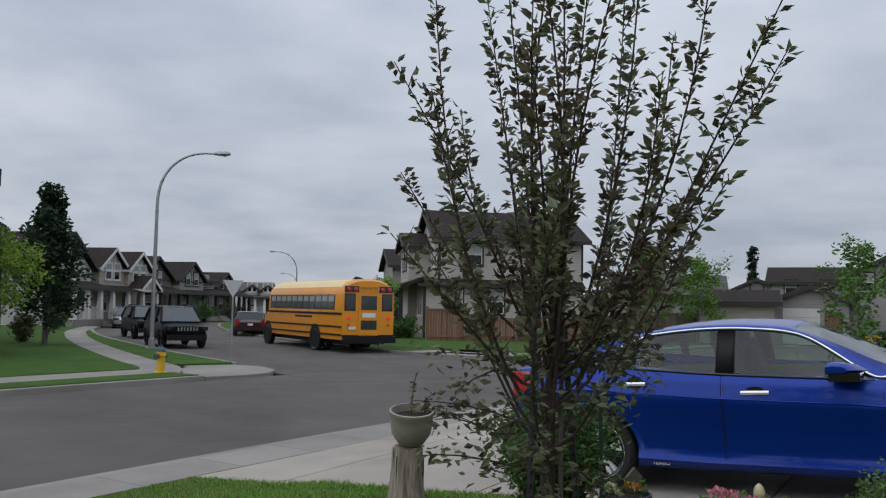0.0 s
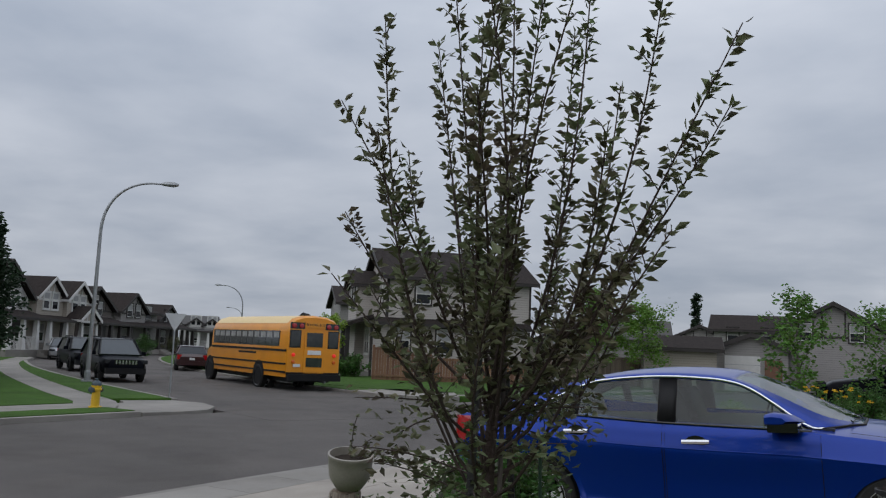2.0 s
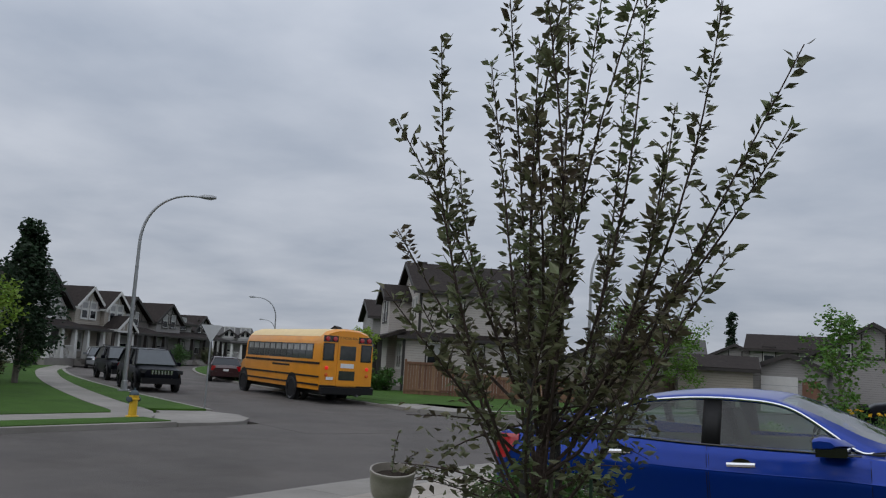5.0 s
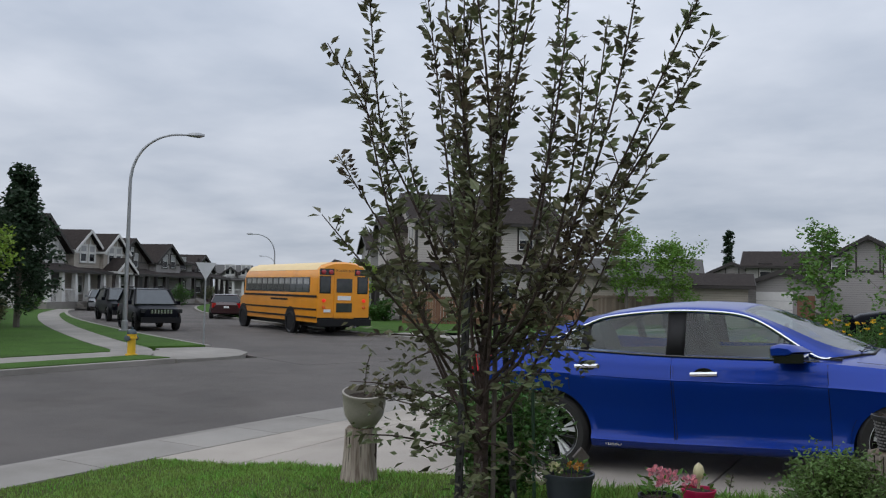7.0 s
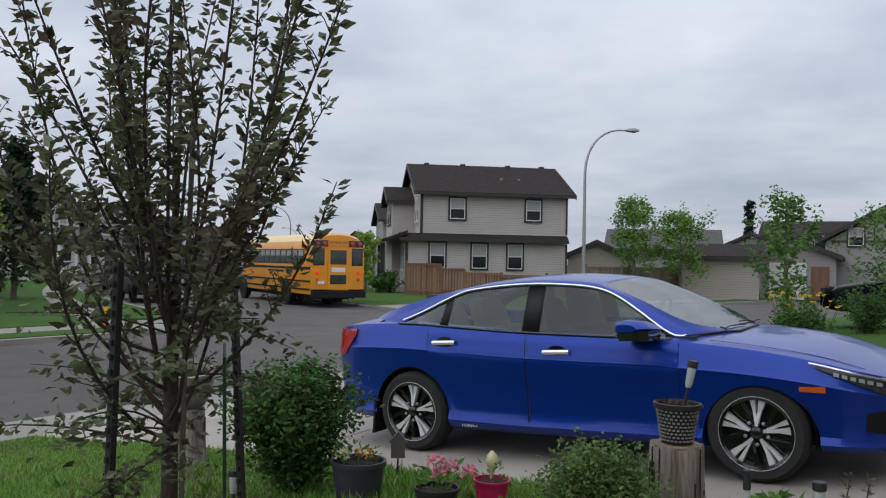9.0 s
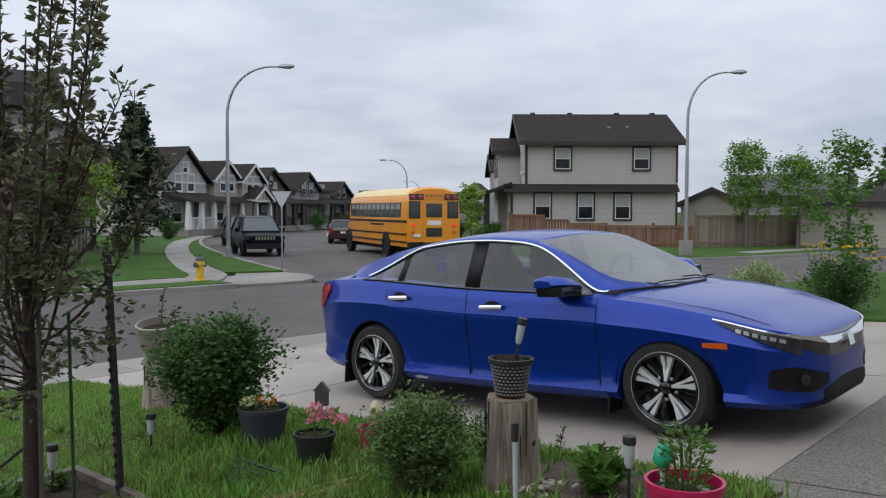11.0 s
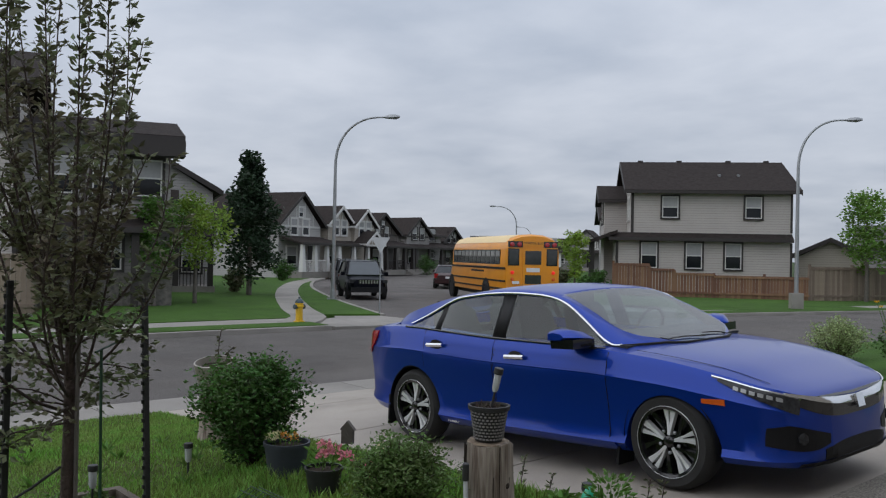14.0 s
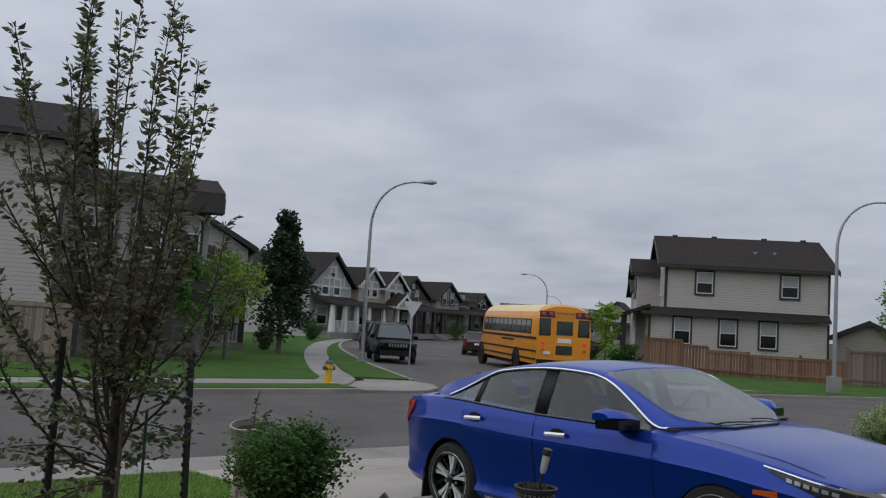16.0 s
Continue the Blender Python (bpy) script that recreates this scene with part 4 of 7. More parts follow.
def wheel(parent, x, y, r=0.325, wide=0.215, m=None, spokes=True, rim_mat=None):
    """A tyre on an alloy rim with five pairs of spokes; the outer face towards -y or +y."""
    s = -1 if y < 0 else 1
    w = part("wheel", Form().turned([(r - 0.09, -wide / 2), (r - 0.035, -wide / 2 - 0.004), (r - 0.008, -wide / 2 + 0.03), (r, -wide / 4), (r, wide / 4), (r - 0.008, wide / 2 - 0.03), (r - 0.035, wide / 2 + 0.004), (r - 0.09, wide / 2), (r - 0.10, wide / 2 - 0.02), (r - 0.10, -wide / 2 + 0.02), (r - 0.09, -wide / 2)], 40, Matrix.Rotation(radians(90), 4, "X"), caps=False), TYRE, parent, "black tyre on a two-tone alloy wheel", smooth=True, m=pose(x, y, r))
    part("rim", Form().turned([(r - 0.105, -wide / 2 + 0.01), (r - 0.088, -wide / 2), (r - 0.088, -wide / 2 - 0.004), (r - 0.11, -wide / 2 + 0.004), (r - 0.12, 0.0), (r - 0.12, wide / 2), (r - 0.105, wide / 2)], 40, Matrix.Rotation(radians(90 if s < 0 else -90), 4, "X") @ Matrix.Scale(-1, 4, (0, 0, 1)), caps=False), rim_mat or GLOSS_BLACK, w, smooth=True)
    if spokes:
        part("rim_lip", Form().turned([(r - 0.091, wide / 2 + 0.002), (r - 0.088, wide / 2 + 0.005), (r - 0.086, wide / 2 + 0.002)], 44, Matrix.Rotation(radians(90 if s < 0 else -90), 4, "X"), caps=False), ALLOY, w, smooth=True)
    part("brake_disc", Form().turned([(0.02, -0.015), (0.14, -0.015), (0.14, 0.01), (0.02, 0.01)], 28, Matrix.Rotation(radians(90), 4, "X")), GALV, w)
    back = s * 0.02
    part("wheel_back", Form().turned([(0.01, -0.01), (r - 0.115, -0.01), (r - 0.115, 0.01), (0.01, 0.01)], 36, pose(0, back, 0, 90)), GLOSS_BLACK, w)
    if not spokes:
        return w
    face = s * (wide / 2 - 0.012)
    for k in range(5):
        a = 2 * math.pi * k / 5 + 0.31
        for d, width, material, deep in ((-0.20, 0.0135, ALLOY, 0.0), (0.085, 0.010, ALLOY, 0.004), (0.60, 0.012, GLOSS_BLACK, 0.008)):
            p0, p1 = 0.045, r - 0.10
            c, sn = math.cos(a), math.sin(a)
            c2, s2 = math.cos(a + d), math.sin(a + d)
            A, B = Vector((c * p0, 0, sn * p0)), Vector((c2 * p1, 0, s2 * p1))
            t = (B - A).normalized()
            nrm = Vector((-t.z, 0, t.x))
            f = Form()
            ring = []
            for P, ww, yy in ((A, width * 0.75, face - s * 0.002 - s * deep), ((A + B) / 2, width * 0.85, face - s * 0.012 - s * deep), (B, width * 1.75, face - s * 0.004 - s * deep)):
                ring.append([P + nrm * ww + Vector((0, yy, 0)), P - nrm * ww + Vector((0, yy, 0)), P - nrm * ww * 1.15 + Vector((0, yy - s * 0.035, 0)), P + nrm * ww * 1.15 + Vector((0, yy - s * 0.035, 0))])
            part("spoke", f.loft(ring), material, w)
    part("hub_cap", Form().turned([(0.038, -0.03), (0.038, 0.0), (0.028, 0.006), (0.01, 0.008)], 20, Matrix.Translation((0, face - s * 0.004, 0)) @ Matrix.Rotation(radians(90 if s < 0 else -90), 4, "X")), GLOSS_BLACK, w, smooth=True)
    for k in range(5):
        a = 2 * math.pi * k / 5 + 0.31 + math.pi / 5
        part("wheel_nut", Form().turned([(0.012, 0), (0.012, 0.012), (0.006, 0.016)], 8, Matrix.Translation((0.075 * math.cos(a), face - s * 0.02, 0.075 * math.sin(a))) @ Matrix.Rotation(radians(90 if s < 0 else -90), 4, "X")), GALV, w)
    return w


CAR = Matrix(((0.99823, -0.00078, -0.05948, 0), (-0.00078, 0.99966, -0.02607, 0), (0.05948, 0.02607, 0.99789, 0), (0, 0, 0, 1)))
car = thing("blue_saloon", CAR, "glossy metallic blue four-door saloon parked on the concrete driveway", "car")

xs = [-2.30 + 4.515 * (0.5 - 0.5 * math.cos(math.pi * i / 90)) for i in range(91)]
rings = []
for x in xs:
    h = hull_section(x)
    rings.append([(x, -y, z) for y, z in h] + [(x, y, z) for y, z in h[-2:0:-1]])
body = part("body", Form().loft(rings), BLUE, car, "glossy blue body shell", smooth=True, angle=28)
arch = [Form().turned([(0.362, -0.5), (0.362, 0.5)], 48, pose(cx, s * 1.03, 0.33, 90)) for cx in (1.35, -1.35) for s in (-1, 1)]
well = Form().box(-1.72, -0.76, 0.93, 0.98, 0.76, 1.3)
cut_out(body, arch + [well])
body.data.materials.clear()
body.data.materials.append(BLUE)
body.data.set_sharp_from_angle(angle=radians(28))
part("cabin_floor", Form().box(-1.70, -0.74, 0.55, 0.96, 0.74, 0.935), CABIN, car)
for cx in (1.35, -1.35):
    for s in (-1, 1):
        arc = [(cx + 0.358 * math.cos(a), 0.33 + 0.358 * math.sin(a)) for a in [radians(-14 + 208 * k / 30) for k in range(31)]]
        part("wheel_liner", sheet([[((x, s * y, z), (0, 0, 1)) for y in (0.50, 0.60, 0.70, 0.80, 0.865)] for x, z in arc], 0.006), BLACK_PLASTIC, car)
        part("wheel_well_back", Form().prism([(cx - 0.34, 0.2), (cx + 0.34, 0.2), (cx + 0.34, 0.45), (cx + 0.2, 0.66), (cx - 0.2, 0.66), (cx - 0.34, 0.45)], s * 0.49, s * 0.50, Matrix(((1, 0, 0, 0), (0, 0, 1, 0), (0, 1, 0, 0), (0, 0, 0, 1)))), BLACK_PLASTIC, car)
        wheel(car, cx, s * 0.765)

# upper works: x, roof height, glass top inset
ROOF = [(-1.95, 1.075, 0.0), (-1.75, 1.118, 0.2), (-1.45, 1.20, 0.48), (-1.1, 1.293, 0.8), (-0.75, 1.35, 0.96), (-0.4, 1.374, 1.0), (-0.05, 1.364, 1.0), (0.25, 1.322, 0.95), (0.55, 1.196, 0.80), (0.87, 1.038, 0.5), (1.14, 0.935, 0.0)]


def deck_z(x, y):
    """The height of the bonnet or boot lid."""
    h = hull_section(x)[9:]
    for (ya, za), (yb, zb) in zip(h, h[1:]):
        if yb <= y <= ya:
            return za + (zb - za) * (ya - y) / max(ya - yb, 1e-6)
    return h[0][1] if y > h[0][0] else h[-1][1]


def cabin_section(x):
    zr, k = smooth_table(ROOF, x)
    w = smooth_table(HULL, x)[0]
    k = max(0.0, min(1.0, k))
    f, b = max(0.0, min(1.0, (x - 0.72) / 0.42)), max(0.0, min(1.0, (-1.45 - x) / 0.50))
    y0 = 0.925 * w * (1 - 0.66 * f**1.7) * (1 - 0.35 * b**1.5)
    belt = deck_z(x, y0) - 0.006
    zr = max(zr, belt + 0.002)
    yt = min(y0, y0 * (1 - k) + 0.635 * k)
    g = max(belt + 0.003, zr - 0.05 * k - 0.012)
    u = max(0.0, min(1.0, (-0.85 - x) / 0.67))
    v = max(0.0, min(1.0, (x - 0.28) / 0.55))
    g = belt + 0.003 + (g - belt - 0.003) * (1 - u**1.6) * (1 - v**2.2)
    return [(y0, belt), (yt + 0.028 * k, g), (yt, g + 0.03 * k), (max(0.05, yt - 0.055), max(g, zr - 0.018 * k)), (min(0.36, yt * 0.5), zr + 0.004), (0.0, zr + 0.012 * k)]


cx_ = [-1.95 + 3.09 * i / 84 for i in range(85)]
sec = [cabin_section(x) for x in cx_]
shell, side_glass, screens, pillar_forms = Form(), {-1: Form(), 1: Form()}, {"front": Form(), "rear": Form()}, {(s, k): Form() for s in (-1, 1) for k in range(3)}


def slab(form, quad):
    """A face with 4 mm of depth."""
    q = [Vector(p) for p in quad]
    nrm = (q[1] - q[0]).cross(q[3] - q[0])
    if nrm.length < 1e-9:
        return
    form.face(q)


for i in range(84):
    xa, xb = cx_[i], cx_[i + 1]
    xm = (xa + xb) / 2
    for s in (-1, 1):
        for j in range(5):
            quad = [(xa, s * sec[i][j][0], sec[i][j][1]), (xb, s * sec[i + 1][j][0], sec[i + 1][j][1]), (xb, s * sec[i + 1][j + 1][0], sec[i + 1][j + 1][1]), (xa, s * sec[i][j + 1][0], sec[i][j + 1][1])]
            if j == 0 and -1.43 < xm < 0.80:
                if -0.345 < xm < -0.20 or -1.06 < xm < -0.98:
                    slab(pillar_forms[s, 0 if xm > -0.8 else 1], quad)
                else:
                    slab(side_glass[s], quad)
            elif j == 0 and 0.80 <= xm < 0.84:
                slab(pillar_forms[s, 2], quad)
            elif j >= 3 and xm > 0.27:
                slab(screens["front"], quad)
            elif j >= 3 and -1.86 < xm < -0.93:
                slab(screens["rear"], quad)
            else:
                slab(shell, quad)
for f in (shell, *pillar_forms.values(), *side_glass.values(), *screens.values()):
    bmesh.ops.remove_doubles(f.bm, verts=f.bm.verts, dist=0.0006)
roof = part("roof", shell, BLUE, car, smooth=True, angle=50)
pils = [part("window_pillar", f, BLACK_PLASTIC, car, smooth=True) for f in pillar_forms.values()]
for o in (roof, *pils):
    md = o.modifiers.new("depth", "SOLIDIFY")
    md.thickness, md.offset = 0.012, -1
    o.data.materials.append(SEAT)
    md.material_offset = 1
for name, f in (("side_glass", side_glass[-1]), ("side_glass", side_glass[1]), ("windscreen", screens["front"]), ("rear_screen", screens["rear"])):
    o = part(name, f, CAR_GLASS, car, smooth=True)
    o.visible_shadow = False
for s in (-1, 1):
    line = [(x, s * (c[1][0] + 0.004), c[1][1] + 0.012) for x, c in zip(cx_, sec) if -1.50 < x < 0.90]
    part("chrome_strip", Form().tube(line, 0.011, 6), CHROME, car, smooth=True)
    part("belt_strip", Form().tube([(x, s * (sec[i][0][0] + 0.006), sec[i][0][1] + 0.008) for i, x in enumerate(cx_) if -1.50 < x < 0.84], 0.009, 6), GLOSS_BLACK, car, smooth=True)
    # doors, proud of the shell, with their shut lines
    for x0, x1, name in ((-0.265, 0.87, "front_door"), (-1.16, -0.285, "rear_door")):
        def low(x):
            arch_ = math.sqrt(max(0.0, 0.41**2 - (x + 1.35) ** 2)) + 0.33 if x < -0.9 else 0.0
            return max(0.30, arch_)
        def high(x):
            return smooth_table(HULL, x)[2] - 0.012
        d = part(name, side_panel(s, x0, x1, low, high, 0.0035, 26, 16), BLUE, car, smooth=True, angle=28)
        edge = [(x0, s * (side_y(x0, z) + 0.001), z) for z in [low(x0) + (high(x0) - low(x0)) * k / 10 for k in range(11)]]
        part("shut_line", Form().tube(edge, 0.0038, 5), BLACK_PLASTIC, d)
        edge = [(x1, s * (side_y(x1, z) + 0.001), z) for z in [low(x1) + (high(x1) - low(x1)) * k / 10 for k in range(11)]]
        part("shut_line", Form().tube(edge, 0.0038, 5), BLACK_PLASTIC, d)
        hx, hz = (-0.02, 0.832) if name == "front_door" else (-0.99, 0.893)
        yy = side_y(hx, hz)
        part("handle_cup", Form().turned([(0.01, 0), (0.055, 0.004), (0.06, 0.008)], 16, Matrix.Translation((hx, s * (yy + 0.002), hz)) @ Matrix.Rotation(radians(90 if s < 0 else -90), 4, "X") @ Matrix.Diagonal((1.3, 0.75, 1, 1))), GLOSS_BLACK, d)
        hn = Form().loft([[(hx + u, s * (yy + v), hz + wz + u * 0.02) for v, wz in ((0.012, -0.013), (0.03, -0.017), (0.04, 0), (0.03, 0.014), (0.012, 0.01))] for u in (-0.105, -0.09, 0.0, 0.09, 0.105)])
        part("door_handle", hn, CHROME, d, "chrome door handle", smooth=True)
    part("sill_skirt", side_panel(s, -0.93, 0.93, lambda x: 0.19, lambda x: 0.275, 0.014, 20, 3), BLUE, car, smooth=True)
    part("mud_flap", Form().box(-0.02, -0.09, -0.16, 0.0, 0.09, 0.16), BLACK_PLASTIC, car, m=pose(0.945, s * 0.765, 0.27, 0, 8, 0))
    part("mud_flap", Form().box(-0.02, -0.09, -0.14, 0.0, 0.09, 0.14), BLACK_PLASTIC, car, m=pose(-1.735, s * 0.765, 0.26, 0, 8, 0))
    # lights
    part("tail_light", side_panel(s, -2.265, -1.93, lambda x: 0.775 + 0.17 * max(0, (x + 2.08) / 0.15), lambda x: 0.985 + 0.02 * (x + 2.27), 0.014, 16, 6), RED_LENS, car, "red wrap-round tail light", smooth=True)
    part("rear_reflector", side_panel(s, -2.275, -2.22, lambda x: 0.42, lambda x: 0.47, 0.006, 3, 2), RED_LENS, car)
    part("side_marker", side_panel(s, 1.625, 1.775, lambda x: 0.606 - 0.06 * (x - 1.625), lambda x: 0.634 + 0.02 * (x - 1.625), 0.008, 8, 3), AMBER, car, "amber side marker")
    part("headlamp", side_panel(s, 1.72, 2.14, lambda x: brow_z(x) - 0.012 - 0.19 * (x - 1.68), lambda x: brow_z(x) - 0.004, 0.010, 18, 5), LAMP_LENS, car, "clear headlamp with black bezel", smooth=True)
    bend = [1.68 + 0.46 * k / 14 for k in range(15)]
    part("lamp_brow", Form().tube([(x, s * (side_y(x, brow_z(x)) + 0.010), brow_z(x)) for x in bend] + [(front_x(0.6, 0.645) + 0.012, s * 0.605, 0.64)], 0.008, 6), CHROME, car, smooth=True)
    for k in range(6):
        x = 1.82 + 0.045 * k
        part("led", side_panel(s, x, x + 0.030, lambda u: brow_z(u) - 0.044, lambda u: brow_z(u) - 0.022, 0.0125, 3, 2, 0.006), LED_CLEAR, car)
    part("fog_bezel", nose_panel(s * 0.37, s * 0.745, lambda y: 0.315 + 0.03 * ((abs(y) - 0.55) / 0.17) ** 2, lambda y: 0.405 + 0.085 * (abs(y) - 0.37) / 0.33 - 0.03 * max(0, (abs(y) - 0.66) / 0.07), 0.004, 14, 4, 0.008), BLACK_PLASTIC, car)
    fx = front_x(0.6, 0.40)
    part("fog_lamp", Form().turned([(0.034, 0), (0.037, 0.012), (0.02, 0.018)], 20, Matrix.Translation((fx + 0.004, s * 0.6, 0.395)) @ Matrix.Rotation(radians(90), 4, "Y") @ Matrix.Rotation(radians(s * -25), 4, "X")), LAMP_LENS, car, smooth=True)
    # mirror
    mr = [[(x, s * (0.87 + v * 0.22), 0.992 + z * h * 0.72 + 0.015 * v) for x, z in ((0.53 - 0.01 * v, -0.2), (0.60 - 0.04 * v, -0.25), (0.74 - 0.1 * v, -0.2), (0.80 - 0.13 * v, 0.05), (0.74 - 0.1 * v, 0.45), (0.60 - 0.03 * v, 0.58), (0.53 - 0.01 * v, 0.45))] for v, h in ((0.10, 0.07), (0.25, 0.15), (0.6, 0.17), (0.88, 0.145), (1.0, 0.09))]
    mirror = part("door_mirror", Form().loft(mr), BLUE, car, "blue door mirror with black base", smooth=True, angle=50)
    part("mirror_base", Form().box(0.535, min(s * 0.84, s * 1.075), 0.93, 0.745, max(s * 0.84, s * 1.08), 0.997).bevel(0.024), GLOSS_BLACK, mirror)
    part("mirror_glass", Form().box(0.508, min(s * 0.93, s * 1.05), 0.955, 0.514, max(s * 0.93, s * 1.05), 1.04), CHROME, mirror)
# nose
part("grille", nose_panel(-0.62, 0.62, lambda y: 0.495 + 0.10 * (abs(y) / 0.62) ** 3, lambda y: 0.60 + 0.03 * abs(y) + 0.05 * (abs(y) / 0.66) ** 3, 0.004, 22, 4), GLOSS_BLACK, car)
part("grille_wing", nose_panel(-0.66, 0.66, lambda y: 0.56 + 0.065 * abs(y) + 0.062 * (abs(y) / 0.66) ** 3, lambda y: 0.612 + 0.035 * abs(y) + 0.045 * (abs(y) / 0.66) ** 3, 0.012, 24, 3, 0.01), CHROME, car, "chrome wing across the grille", smooth=True)
part("bonnet_slot", nose_panel(-0.55, 0.55, lambda y: 0.618 + 0.03 * abs(y), lambda y: 0.634 + 0.025 * abs(y), 0.005, 16, 2, 0.01), GLOSS_BLACK, car)
part("lower_intake", nose_panel(-0.42, 0.42, lambda y: 0.245, lambda y: 0.345 - 0.05 * (abs(y) / 0.48) ** 3, 0.004, 14, 3, 0.008), BLACK_PLASTIC, car)
part("chin_spoiler", nose_panel(-0.60, 0.60, lambda y: 0.215, lambda y: 0.24, 0.010, 14, 1, 0.01), BLACK_PLASTIC, car)
part("badge", Form().box(-0.006, -0.05, -0.042, 0.012, 0.05, 0.042).bevel(0.005), CHROME, car, m=pose(front_x(0, 0.575) + 0.02, 0, 0.572, 0, -12, 0))
part("hood_line", Form().tube([(1.06 + 1.1 * k / 12, -(0.76 - 0.16 * (k / 12) ** 2), smooth_table(HULL, 1.06 + 1.1 * k / 12)[2] + 0.45 * (smooth_table(HULL, 1.06 + 1.1 * k / 12)[3] - smooth_table(HULL, 1.06 + 1.1 * k / 12)[2])) for k in range(11)], 0.0016, 5), BLACK_PLASTIC, car)
rim_line = [(x, c[0][0], c[0][1] + 0.008) for x, c in zip(cx_, sec) if x > 0.86]
part("cowl", Form().tube([(x, -y, z) for x, y, z in rim_line] + [(x, y, z) for x, y, z in rim_line[::-1]], 0.014, 6), BLACK_PLASTIC, car, smooth=True)


def screen_z(x, y):
    """The windscreen's height at a place."""
    h = cabin_section(x)[2:]
    for (ya, za), (yb, zb) in zip(h, h[1:]):
        if yb <= abs(y) <= ya:
            return za + (zb - za) * (ya - abs(y)) / max(ya - yb, 1e-6)
    return h[-1][1]


for y0, y1 in ((0.02, -0.48), (0.5, 0.06)):
    part("wiper", Form().tube([(1.11 - 0.05 * k / 6, y0 + (y1 - y0) * k / 6, screen_z(1.11 - 0.05 * k / 6, y0 + (y1 - y0) * k / 6) + 0.012) for k in range(7)], 0.005, 5), BLACK_PLASTIC, car)
part("number_plate", Form().box(-2.318, -0.16, 0.60, -2.298, 0.16, 0.72), WHITE_MARK, car)
# cabin
for sx, sy in ((-0.15, -0.36), (-0.15, 0.36), (-1.12, -0.36), (-1.12, 0.36)):
    st = part("seat", Form().loft([[(sx - 0.12 - 0.16 * k + d, sy - w, 0.75 + 0.5 * k) for d in (0.0,)] + [(sx - 0.12 - 0.16 * k, sy + w, 0.75 + 0.5 * k), (sx - 0.12 - 0.16 * k + 0.12, sy + w * 0.9, 0.75 + 0.5 * k), (sx - 0.12 - 0.16 * k + 0.12, sy - w * 0.9, 0.75 + 0.5 * k)] for k, w in ((0, 0.24), (0.5, 0.25), (0.8, 0.22), (0.9, 0.15))]), SEAT, car, smooth=True)
    part("headrest", Form().box(-0.06, -0.13, -0.085, 0.05, 0.13, 0.085).bevel(0.03), SEAT, st, m=pose(sx - 0.23, sy, 1.26 if sx > -1 else 1.17))
part("dashboard", Form().loft([[(0.50, y, 0.93), (0.48, y, 0.985), (0.6, y, 1.01), (0.9, y, 0.985), (0.9, y, 0.93)] for y in (-0.6, 0.6)]), CABIN, car)
wheel_pts = [(0.36 + 0.06 * math.sin(a), 0.36 + 0.18 * math.cos(a), 0.98 + 0.17 * math.sin(a)) for a in [2 * math.pi * k / 24 for k in range(25)]]
part("steering_wheel", Form().tube(wheel_pts, 0.014, 8, caps=False), CABIN, car, smooth=True)
part("parcel_shelf", Form().box(-1.72, -0.70, 0.935, -1.38, 0.70, 1.0), CABIN, car)


def lettering(name, text, size, material, parent, m, depth=0.003, label=""):
    cu = bpy.data.curves.new(name, "FONT")
    cu.body, cu.size, cu.extrude, cu.align_x, cu.align_y = text, size, depth, "CENTER", "CENTER"
    tmp = new(name, cu)
    bpy.context.view_layer.update()
    me = bpy.data.meshes.new_from_object(tmp.evaluated_get(bpy.context.evaluated_depsgraph_get()))
    bpy.data.objects.remove(tmp)
    me.materials.clear()
    me.materials.append(material)
    o = new(name, me)
    o.parent, o.matrix_basis = parent, m
    return tagged(o, label)


lettering("decal", "TURBO", 0.045, WHITE_MARK, car, Matrix.Translation((-0.80, -side_y(-0.80, 0.25) - 0.016, 0.25)) @ Matrix.Rotation(radians(90), 4, "X"))

# ---- school bus ----
BUS = mat("school_bus_yellow", (0.78, 0.30, 0.012), 0.38, col2=(0.62, 0.23, 0.01), scale=1.5, amount=0.7, coat=0.4, bscale=30)
BUS_ROOF = mat("pale_bus_roof", (0.80, 0.60, 0.30), 0.5, col2=(0.68, 0.50, 0.24), scale=2, bscale=20)
GLOW_RED = mat("lit_brake_lamp", (0.8, 0.03, 0.02), 0.3, bscale=30)
GLOW_RED.node_tree.nodes["Principled BSDF"].inputs["Emission Color"].default_value = (1.0, 0.03, 0.015, 1)
GLOW_RED.node_tree.nodes["Principled BSDF"].inputs["Emission Strength"].default_value = 0.35
BUS_PANE = mat("bus_pane", (0.045, 0.047, 0.047), 0.08, col2=(0.012, 0.013, 0.015), scale=1.2, amount=0.9, bscale=4, spec=0.8)
# the sky's brightness in the upper side panes, put into their colour
SKY_PANE = mat("pale_bus_pane", (0.42, 0.42, 0.40), 0.1, col2=(0.12, 0.12, 0.12), scale=2, amount=0.8, bscale=4)
BH = Vector((-0.895, 0.446))
bus = thing("school_bus", Matrix.Translation((-20.05, 20.5, ROAD_Z)) @ Matrix.Rotation(math.atan2(BH.y, BH.x), 4, "Z"), "yellow school bus with black rub rails stopped on the side street", "bus")
prof = [(-1.2, 0.55), (-1.22, 0.9), (-1.22, 1.7), (-1.19, 2.4), (-1.1, 2.72), (-0.9, 2.92), (-0.5, 3.05), (0, 3.08)]
prof = prof + [(-y, z) for y, z in prof[-2::-1]]
